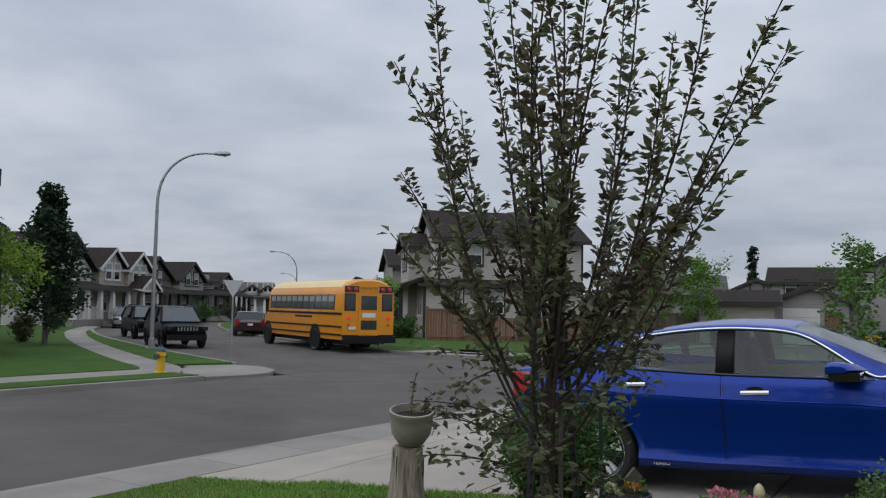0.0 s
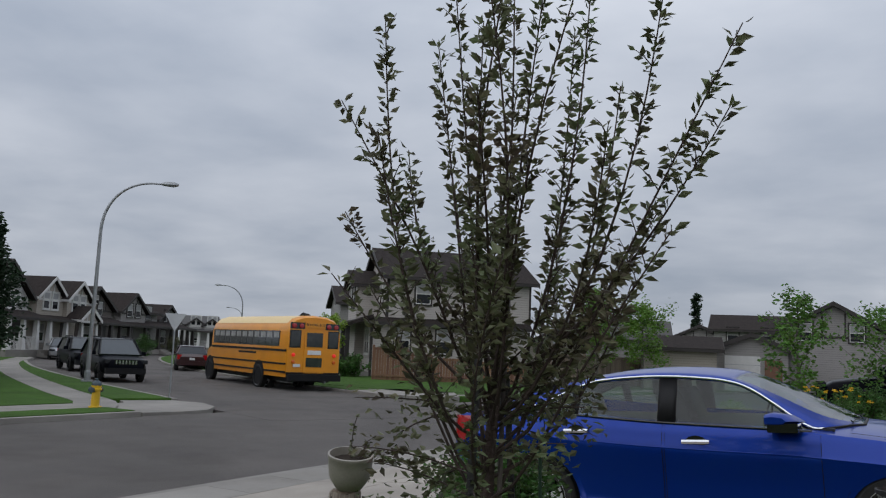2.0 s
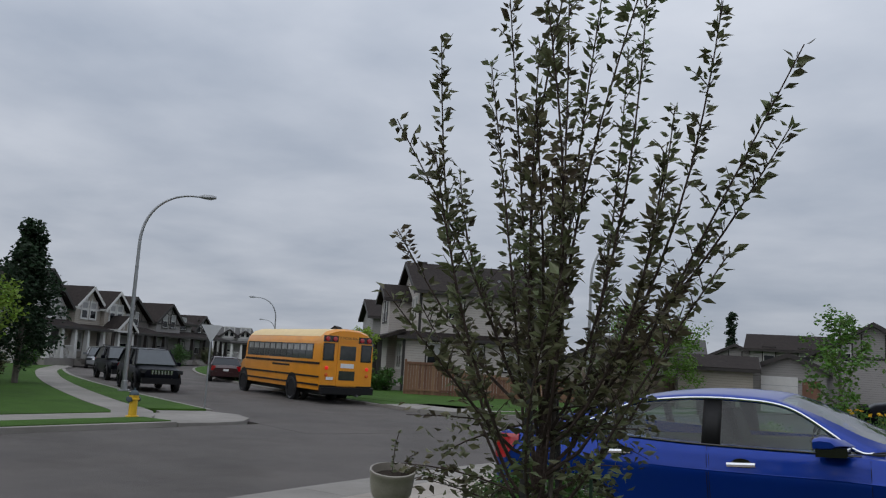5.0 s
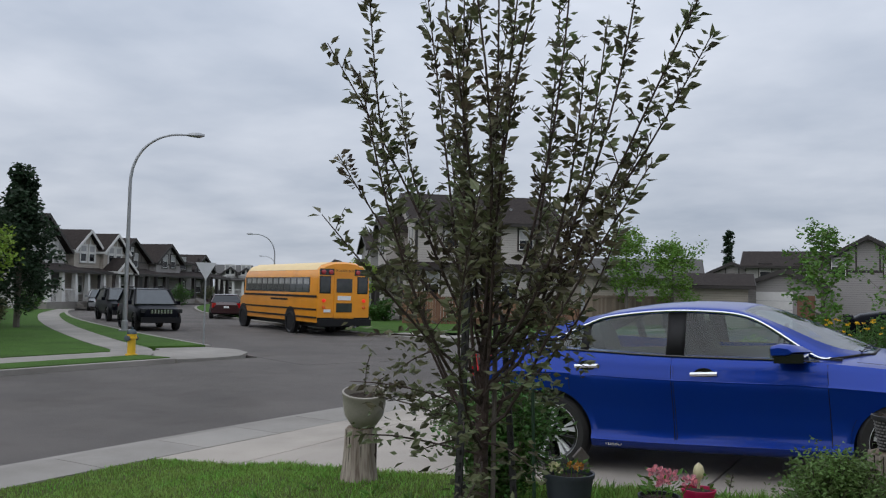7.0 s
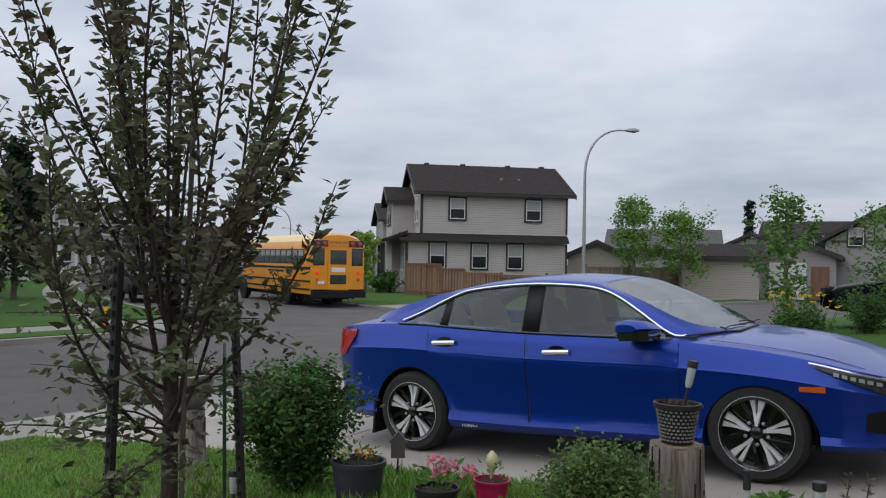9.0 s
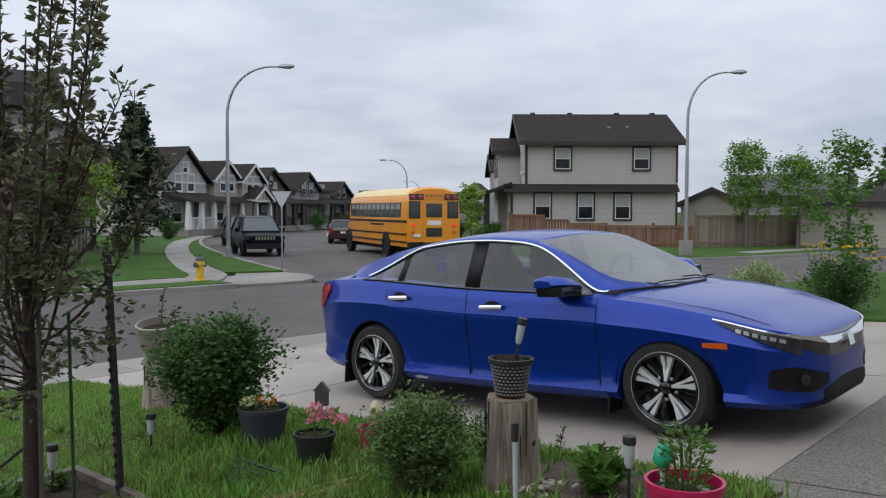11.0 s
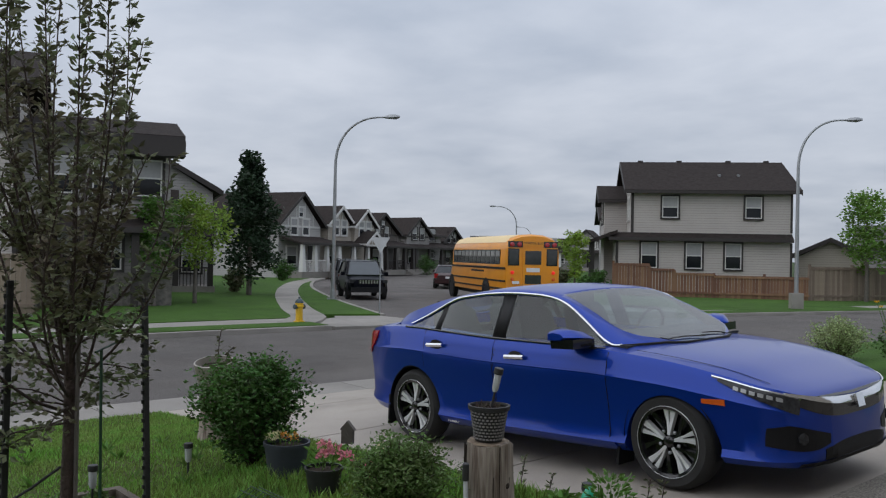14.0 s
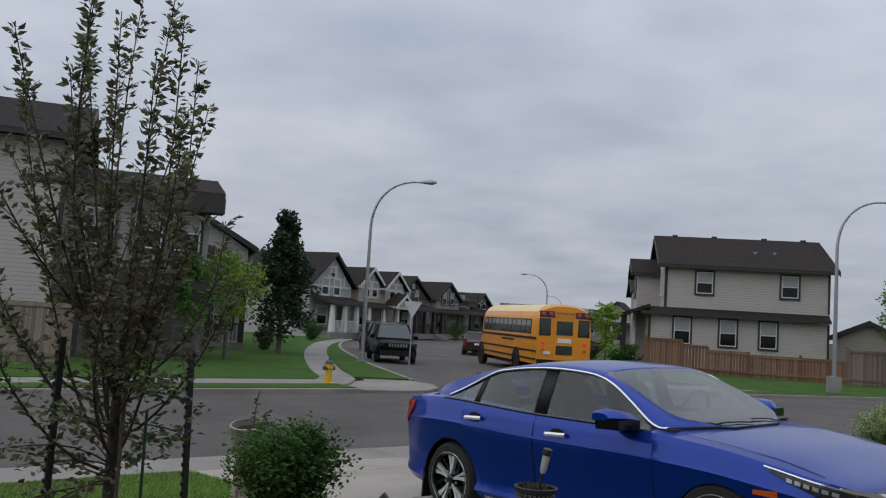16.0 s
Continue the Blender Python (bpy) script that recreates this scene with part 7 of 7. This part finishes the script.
pa = pot("slate_pot", (-0.45, -2.72), mound(-0.45, -2.72), 0.155, 0.25, POT_SLATE, "large slate-blue fluted pot with cream and orange flowers", 16, LEAF_GREEN, 60, 2)
flower_heads(pa, [(-0.08, -0.06, 0.275, 0.03), (-0.04, -0.10, 0.28, 0.035), (-0.10, 0.0, 0.27, 0.03)], WHITE_PETAL, 0.022, 26)
flower_heads(pa, [(0.03, -0.03, 0.29, 0.03), (0.05, 0.03, 0.28, 0.03)], ORANGE_PETAL, 0.022, 22)
pb = pot("black_pot", (0.14, -2.80), mound(0.14, -2.80), 0.118, 0.17, POT_BLACK, "black plastic pot with pink geranium heads", 0, LEAF_GREEN, 50, 3, (0.04, 0.06), 0.9, 0.14)
flower_heads(pb, [(-0.02, 0.02, 0.29, 0.05), (0.05, 0.05, 0.27, 0.045), (0.16, 0.06, 0.25, 0.04), (0.03, -0.03, 0.25, 0.035)], PINK, 0.026, 46)
pc = pot("pink_pot", (0.28, -2.46), mound(0.28, -2.46), 0.10, 0.15, POT_PINK, "small pink plastic pot with a pale bulb light", 0, LEAF_GREEN, 24, 4)
part("bulb", Form().turned([(0.008, 0.15), (0.012, 0.2), (0.03, 0.225), (0.034, 0.25), (0.025, 0.285), (0.005, 0.305)], 16), mat("cream_bulb", (0.62, 0.56, 0.34), 0.35, bscale=30), pc, "pale cream bulb", smooth=True)
pr = pot("magenta_pot", (2.44, -2.91), mound(2.44, -2.91) + 0.02, 0.146, 0.27, POT_PINK, "bright magenta pot with a young shrub and stones", 0, LEAF_GREEN, 330, 5, (0.022, 0.042), 0.6, 0.24)
for k in range(7):
    a = rng.uniform(0, 2 * math.pi)
    part("stem", Form().tube([(0.03 * math.cos(a), 0.03 * math.sin(a), 0.22), (0.06 * math.cos(a), 0.06 * math.sin(a), 0.34), (0.08 * math.cos(a), 0.08 * math.sin(a), rng.uniform(0.38, 0.45))], 0.0035, 5), LEAF_GREEN, pr)
part("bulb_stem", Form().tube([(-0.07, -0.04, 0.2), (-0.072, -0.04, 0.31)], 0.009, 8), CLEAR, pr)
part("bulb", Form().turned([(0.012, 0.31), (0.03, 0.325), (0.037, 0.345), (0.032, 0.375), (0.018, 0.40), (0.004, 0.415)], 20, pose(-0.072, -0.04, 0)), TEAL, pr, "teal-green egg-shaped light", smooth=True)
for k in range(5):
    part("pebble", Form().turned([(0.008, -0.01), (0.022, 0), (0.016, 0.014), (0.004, 0.018)], 9, pose(0.09 * math.cos(k * 0.5), 0.09 * math.sin(k * 0.5) - 0.03, 0.235)), PEBBLE, pr, smooth=True)
pk = pot("dark_planter", (3.32, -1.62), slope(3.32, -1.62) + 0.012, 0.15, 0.38, POT_BLACK, "tall black planter on the walkway", 0, LEAF_SHRUB, 60, 6, (0.06, 0.1), 0.8, 0.15)

orn = thing("house_ornament", pose(-0.61, -2.11, mound(-0.61, -2.11)), "small dark house-shaped ornament on a stick", "ornament")
part("stick", Form().tube([(0, 0, -0.05), (0, 0, 0.14)], 0.006, 6), STAKE, orn)
part("house", Form().loft([[(-0.045, y, 0.14), (0.045, y, 0.14), (0.045, y, 0.24), (0.06, y, 0.24), (0, y, 0.31), (-0.06, y, 0.24), (-0.045, y, 0.24)] for y in (-0.02, 0.02)]), POLE_GREY, orn, m=pose(0, 0, 0, 0, 0, 35))
rod = thing("marker_rod", pose(1.8, -3.11, mound(1.8, -3.11)), "grey plastic rod with a black cap pushed into the grass", "rod")
part("rod", Form().tube([(0, 0, -0.1), (-0.012, 0, 0.42)], 0.011, 10), CLEAR, rod, smooth=True)
part("cap", Form().turned([(0.014, 0.40), (0.016, 0.405), (0.016, 0.475), (0.010, 0.48)], 12, pose(-0.012, 0, 0)), POT_BLACK, rod)

pebbles = thing("pebble_heap", pose(0, 0, 0), "heap of pale pebbles beside the stump", "pebbles")
peb = None
for k in range(46):
    x, y = 1.47 + rng.gauss(0, 0.10), -2.55 + rng.gauss(0, 0.10)
    m = Matrix.Translation((x, y, mound(x, y) + 0.008)) @ Matrix.Rotation(rng.uniform(0, 6), 4, "Z") @ Matrix.Diagonal((rng.uniform(0.7, 1.5), rng.uniform(0.6, 1.0), rng.uniform(0.7, 1.1), 1))
    if peb is None:
        peb = part("pebble", Form().turned([(0.006, -0.012), (0.019, -0.002), (0.017, 0.008), (0.006, 0.014)], 9), PEBBLE, pebbles, m=m, smooth=True)
    else:
        again(peb, pebbles, m)

wire = thing("wire_mesh_ring", pose(0.14, -3.21, mound(0.14, -3.21)), "green wire mesh lying in the tall grass", "mesh")
for k in range(7):
    part("wire", Form().tube([(-0.16 + 0.05 * k, -0.12, 0.03), (-0.16 + 0.05 * k, 0, 0.10), (-0.16 + 0.05 * k, 0.12, 0.03)], 0.003, 5), STAKE_GREEN, wire)
for k in range(5):
    y = -0.12 + 0.06 * k
    part("wire", Form().tube([(-0.18, y, 0.03 + 0.07 * (1 - (y / 0.12) ** 2)), (0.18, y, 0.03 + 0.07 * (1 - (y / 0.12) ** 2))], 0.003, 5), STAKE_GREEN, wire)
straw = thing("straw_heap", pose(0.66, -3.48, mound(0.66, -3.48)), "strands of dry straw lying on the grass", "straw")
leaf_cloud("straw", [(Vector((rng.gauss(0, 0.05), rng.gauss(0, 0.16), 0.02 + 0.04 * rng.random())), Vector((rng.gauss(0.15, 0.35), 1.0, rng.gauss(0, 0.12))), rng.uniform(0.12, 0.3), 0.006) for _ in range(160)], STRAW, straw)

# flowers on the neighbour's shrubs
for nm, (fx, fy), hh, n in (("yellow_flowers", (0.42, 5.78), 0.95, 24), ("yellow_lilies", (-0.45, 8.4), 0.36, 16)):
    fl = thing(nm, pose(fx, fy, land(fx, fy)), "bright yellow flower heads above the leaves", "flowers")
    sp = []
    for k in range(n):
        x, y, z = rng.gauss(0, 0.24), rng.gauss(0, 0.24), hh * rng.uniform(0.75, 1.0)
        part("stalk", Form().tube([(x * 0.4, y * 0.4, 0.0), (x, y, z)], 0.004, 4), LEAF_GREEN, fl)
        for j in range(8):
            a = rng.uniform(0, 2 * math.pi)
            sp.append((Vector((x, y, z)), Vector((math.cos(a), math.sin(a), rng.uniform(-0.2, 0.8))), 0.036, 0.026))
    leaf_cloud("petals", sp, YELLOW_PETAL, fl)


# bare earth round the stump
DRY_SOIL = mat("dry_garden_soil", (0.125, 0.10, 0.08), 0.95, col2=(0.06, 0.047, 0.038), scale=11, amount=1.0, bump=1.0, bscale=70, spec=0.2)
f = Form()
grid = {}
for i in range(28):
    for j in range(28):
        x, y = 1.0 + 0.05 * i, -2.8 + 0.05 * j
        if math.hypot((x - 1.72) * 0.9, (y + 2.12) * 1.05) < 0.52 + 0.14 * noise.noise((x * 3, y * 3, 5)) and y < -1.5:
            for a, b in ((i, j), (i + 1, j), (i + 1, j + 1), (i, j + 1)):
                if (a, b) not in grid:
                    u, v = 1.0 + 0.05 * a, -2.8 + 0.05 * b
                    grid[a, b] = f.bm.verts.new((u, v, mound(u, v) + 0.006 + 0.006 * noise.noise((u * 9, v * 9, 1))))
            f.bm.faces.new([grid[i, j], grid[i + 1, j], grid[i + 1, j + 1], grid[i, j + 1]])
structure("soil_patch", f, DRY_SOIL, "bare brown garden soil round the stump", smooth=True)


# ---- grass ----
def blades(name, n, place, height, material, label, seed, lean=0.45, width=0.004):
    r = np.random.RandomState(seed)
    P = place(r, n)
    n = len(P)
    h = np.array([height(x, y) for x, y in P]) * r.uniform(0.55, 1.25, n)
    a, b = r.uniform(0, 2 * np.pi, n), r.uniform(0, 2 * np.pi, n)
    base_ = np.array([(x, y, mound(x, y) - 0.004) for x, y in P])
    s = np.stack([np.cos(a), np.sin(a), 0 * a], 1) * (width * r.uniform(0.7, 1.4, n))[:, None]
    d = np.stack([np.cos(b), np.sin(b), 0 * b], 1) * (h * lean * r.uniform(0.1, 1.2, n))[:, None]
    up = np.zeros((n, 3))
    up[:, 2] = h
    v = np.stack([base_ - s, base_ + s, base_ + 0.55 * up + 0.35 * d + 0.8 * s, base_ + 0.55 * up + 0.35 * d - 0.8 * s, base_ + 0.95 * up + d], 1).reshape(-1, 3)
    k = np.arange(n)[:, None] * 5
    quads, tris = (k + [0, 1, 2, 3]).tolist(), (k + [3, 2, 4]).tolist()
    me = bpy.data.meshes.new(name)
    me.from_pydata(v.tolist(), [], quads + tris)
    me.materials.append(material)
    return tagged(new(name, me), label, "grass", kind="stuff")


def tall_zone(x, y):
    """Where the grass has not been mown: the garden between the tree and the drive."""
    return max(0.0, min(1.0, (x + 1.1) / 0.7)) * max(0.0, min(1.0, (-1.75 - y) / 0.3)) * max(0.0, min(1.0, (2.55 - x) / 0.2))


def clear_of(x, y):
    return not ((x + 0.45) ** 2 < 0.14 and abs(y + 4.08) < 0.36) and math.hypot(x - 1.33, y + 2.53) > 0.15 and math.hypot(x + 2.32, y + 2.35) > 0.13 and math.hypot(x - 2.44, y + 2.91) > 0.13 and not (1.25 < x < 2.2 and -2.75 < y < -1.6 and (x * 7.3 + y * 3.1) % 1 > 0.12)


def lawn_place(r, n):
    P = np.stack([r.uniform(-5.64, 3.1, n), r.uniform(-7.2, -1.46, n)], 1)
    return [p for p in P if clear_of(*p) and p[0] < max(2.3, 2.3 + 0.28 * (-2.25 - p[1]))]


blades("lawn_grass", 140000, lawn_place, lambda x, y: 0.028 + 0.018 * (noise.noise((x, y, 3)) + 0.5), GRASS, "short mown grass with clover", 1, 0.6, 0.0035)
blades("tall_grass", 26000, lambda r, n: [p for p in np.stack([r.uniform(-1.2, 2.5, n), r.uniform(-5.4, -1.6, n)], 1) if clear_of(*p) and r.rand() < tall_zone(*p)], lambda x, y: 0.08 + 0.07 * max(0, noise.noise((x * 2.2, y * 2.2, 9)) + 0.25), GRASS, "tall unmown grass and weeds in the garden", 2, 0.55, 0.0045)
blades("edge_grass", 5000, lambda r, n: [p for p in np.stack([r.uniform(-5.4, 2.2, n), r.uniform(-1.72, -1.47, n)], 1)], lambda x, y: 0.06, GRASS, "grass tufts along the driveway's edge", 3, 0.8, 0.004)
weeds = thing("weeds", pose(0, 0, 0), "broad-leaved weeds and dandelions in the grass", "weeds", kind="stuff")
sp = []
for k in range(240):
    x, y = rng.uniform(-2.6, 2.3), rng.uniform(-5.0, -1.7)
    if rng.random() > 0.25 + 0.75 * tall_zone(x, y) or not clear_of(x, y):
        continue
    for j in range(rng.randint(5, 11)):
        a = rng.uniform(0, 2 * math.pi)
        L_ = rng.uniform(0.05, 0.13)
        sp.append((Vector((x, y, mound(x, y))), Vector((math.cos(a), math.sin(a), rng.uniform(0.3, 1.8))), L_, L_ * 0.22))
leaf_cloud("leaves", sp, LEAF_GREEN, weeds)
for x, y, h in ((0.92, -1.85, 0.26), (1.98, -1.9, 0.28), (1.2, -1.9, 0.2), (0.3, -1.75, 0.2), (2.1, -2.2, 0.3)):
    wd = thing("seed_stalk", pose(x, y, mound(x, y)), "dry brown weed stalk with seed heads", "weed", "dry stalks")
    part("stalk", Form().tube([(0, 0, 0), (0.01, 0, h * 0.5), (0.03, 0.01, h)], 0.003, 5), BARK, wd)
    leaf_cloud("leaves", [(Vector((0.02 * t, 0.005, h * t)), Vector((rng.gauss(0, 1), rng.gauss(0, 1), 0.4)), 0.04, 0.016) for t in [rng.random() for _ in range(30)]], LEAF_DARK, wd)


# ---- trees of the street ----
LEAF_STREET = leaf_mat("street_tree_leaf", (0.17, 0.29, 0.05), (0.10, 0.19, 0.035), 0.35)

def tree(p, z, h, spread, label, material, seed, clear=0.3, leaves=2600, leaf=(0.10, 0.18), shape="oval", limbs=14, bark=None, gap=0.55):
    global rng
    keep, rng = rng, random.Random(seed)
    t = thing("tree", pose(*p, z), label, "tree", "street trees")
    part("trunk", Form().tube([(0, 0, -0.1), (0.02, 0, h * 0.3), (-0.02, 0.01, h * 0.6), (0, 0, h * 0.93)], [0.016 * h + 0.02, 0.012 * h + 0.015, 0.008 * h, 0.01], 8), bark or BARK_GREY, t, smooth=True)
    sp = []
    for i in range(limbs):
        f = (i + 0.5) / limbs
        z0 = h * (clear + (0.9 - clear) * f)
        if shape == "column":
            r = spread * (0.45 + 0.55 * math.sin(math.pi * min(1, f * 0.8 + 0.25))) * (1.0 - 0.92 * f**1.25) * rng.uniform(0.75, 1.1)
        else:
            r = spread * math.sin(math.pi * (0.18 + 0.74 * f)) * rng.uniform(0.75, 1.1)
        a = i * 2.4 + rng.uniform(-0.4, 0.4)
        tip = Vector((r * math.cos(a), r * math.sin(a), z0 + (0.75 * r if shape != "column" else 1.1 * r)))
        pts = bow((0, 0, z0 - 0.1 * h * (1 - f)), tip, 5, 0.08, 0.2)
        part("limb", Form().tube(pts, [0.02 * h * 0.18 + 0.008, 0.012, 0.009, 0.006, 0.003], 5), bark or BARK_GREY, t)
        clumps = [(along(pts, min(1, rng.uniform(0.35, 1.05)))[0] + Vector((rng.gauss(0, 0.12 * spread), rng.gauss(0, 0.12 * spread), rng.gauss(0, 0.12 * spread)))) for _ in range(7)]
        for k in range(leaves // limbs):
            c = rng.choice(clumps)
            g = spread * 0.105 * (1.0 - 0.55 * f if shape == "column" else 1.0)
            q = c + Vector((rng.gauss(0, g), rng.gauss(0, g), rng.gauss(0, g)))
            b = rng.uniform(0, 2 * math.pi)
            L_ = rng.uniform(*leaf)
            sp.append((q, Vector((math.cos(b), math.sin(b), rng.uniform(-0.8, 0.5))), L_, L_ * 0.6))
    leaf_cloud("crown", sp, material, t)
    rng = keep
    return t


tree((-30.9, 13.0), -0.44, 6.9, 1.75, "tall narrow dark-leaved columnar tree on the lawn", LEAF_SPRUCE, 21, 0.12, 8500, (0.15, 0.26), "column", 34)
tree((-26.0, 8.15), -0.44, 4.05, 1.3, "young lime-green tree on the corner lawn", LEAF_LIME, 22, 0.36, 3400, (0.10, 0.18), limbs=16)
tree((-24.6, 6.0), -0.44, 3.9, 1.1, "young green tree on the corner lawn", LEAF_GREEN, 23, 0.34, 2800, (0.10, 0.17), limbs=14)
tree((-14.2, 39.2), -0.44, 5.8, 1.5, "young green street tree before the fence", LEAF_STREET, 24, 0.3, 3600, (0.13, 0.22), limbs=18)
tree((-11.9, 40.4), -0.44, 5.0, 1.7, "young bushy green street tree before the fence", LEAF_STREET, 25, 0.25, 3800, (0.13, 0.22), limbs=16)
tree((-28.0, 32.5), -0.44, 3.6, 0.95, "small pale-flowering tree by the corner house", LEAF_LIME, 26, 0.25, 2200, (0.12, 0.2), limbs=12)
tree((-0.35, 8.83), land(-0.35, 8.83), 2.75, 0.62, "young maple with a sparse crown in the neighbour's garden", LEAF_GREEN, 27, 0.18, 1500, (0.07, 0.12), limbs=14)
tree((1.1, 12.6), land(1.1, 12.6), 2.5, 1.1, "bushy young green tree in the neighbour's garden", LEAF_GREEN, 28, 0.15, 2000, (0.07, 0.12), limbs=16)
tree((-18.0, 82.9), -0.5, 9.6, 1.3, "tall narrow dark poplar beyond the houses", LEAF_SPRUCE, 29, 0.05, 3000, (0.2, 0.34), "column", 20)
tree((-23.5, 84.0), -0.5, 6.6, 0.7, "distant thin conical tree", LEAF_SPRUCE, 30, 0.05, 1500, (0.2, 0.34), "column", 14)
tree((-75.0, 112.0), -0.5, 7.0, 2.6, "distant round dark tree down the street", LEAF_SPRUCE, 31, 0.2, 2200, (0.3, 0.5), limbs=12)
tree((-68.0, 112.0), -0.5, 6.4, 2.6, "distant round dark tree down the street", LEAF_SPRUCE, 32, 0.2, 2200, (0.3, 0.5), limbs=12)
for i, (x, y, r, h, mt_) in enumerate(((-33.5, 13.6, 0.7, 1.2, LEAF_DARK), (-47.0, 24.0, 1.0, 1.6, LEAF_SHRUB), (-53.6, 36.4, 1.0, 1.7, LEAF_SHRUB), (-58.4, 46.4, 1.2, 2.0, LEAF_SHRUB), (-65.2, 56.0, 1.2, 2.0, LEAF_DARK), (-28.9, 32.2, 0.8, 1.5, LEAF_DARK), (-26.5, 32.9, 0.95, 1.35, LEAF_SHRUB), (-26.6, 32.2, 0.8, 1.0, LEAF_SHRUB), (-29.0, 5.2, 0.7, 1.0, LEAF_DARK))):
    leafy_mound("garden_bush", (x, y), -0.44, r, r, h, mt_, "rounded dark garden bush before a house", "shrub", 1300, (0.10, 0.2), 12, 40 + i)

# ---- hydrant, sign, mailboxes ----
YELLOW = mat("hydrant_yellow", (0.72, 0.44, 0.02), 0.45, col2=(0.55, 0.32, 0.015), scale=8, amount=0.8, bscale=50)
BLUE_CAP = mat("hydrant_blue_grey", (0.045, 0.07, 0.085), 0.5, bscale=50)
hy = thing("fire_hydrant", pose(-16.65, 7.12, -0.43), "yellow fire hydrant with a blue-grey bonnet at the kerb", "hydrant")
part("barrel", Form().turned([(0.16, 0), (0.16, 0.03), (0.105, 0.04), (0.10, 0.42), (0.135, 0.43), (0.135, 0.47), (0.115, 0.48), (0.12, 0.55)], 20), YELLOW, hy, smooth=True)
part("bonnet", Form().turned([(0.125, 0.55), (0.12, 0.6), (0.07, 0.66), (0.03, 0.67), (0.03, 0.72), (0.01, 0.725)], 20), BLUE_CAP, hy, smooth=True)
for a in (0.2, 0.2 + math.pi, 0.2 - math.pi / 2):
    part("outlet", Form().turned([(0.055, 0.08), (0.055, 0.15), (0.068, 0.15), (0.068, 0.19), (0.03, 0.2)], 14, Matrix.Rotation(a, 4, "Z") @ pose(0, 0, 0.44, 90)), BLUE_CAP, hy, smooth=True)
sign = thing("yield_sign", pose(-18.55, 11.4, -0.44), "plain grey back of a triangular yield sign on a steel post", "road sign")
part("post", Form().tube([(0, 0, -0.1), (0, 0, 2.6)], 0.028, 8), GALV, sign)
part("plate", Form().loft([[(0.32, y, 2.58), (-0.32, y, 2.58), (0, y, 2.02)] for y in (-0.003, 0.003)]), mat("aluminium_back", (0.52, 0.53, 0.54), 0.5, 0.3, bscale=30), sign, m=Matrix.Rotation(math.atan2(0.70, 0.72), 4, "Z") @ pose(0, -0.035, 0))
mb = thing("mailbox_cluster", Matrix.Translation((-10.7, 47.0, -0.44)) @ Matrix.Rotation(0.35, 4, "Z"), "row of pale grey community mailboxes", "mailbox")
part("plinth", Form().box(-1.2, -0.25, -0.05, 1.2, 0.25, 0.25), CONCRETE, mb)
for k in range(4):
    cab = part("cabinet", Form().box(-1.15 + k * 0.58, -0.22, 0.25, -0.6 + k * 0.58, 0.22, 1.45).bevel(0.02), mat("grey_white_enamel", (0.5, 0.5, 0.49), 0.5, bscale=30) if k == 0 else bpy.data.materials["grey_white_enamel"], mb)
    for r_ in range(5):
        part("box_door", Form().box(-1.11 + k * 0.58, -0.232, 0.32 + r_ * 0.22, -0.64 + k * 0.58, -0.222, 0.5 + r_ * 0.22), TRIM_WHITE, cab)
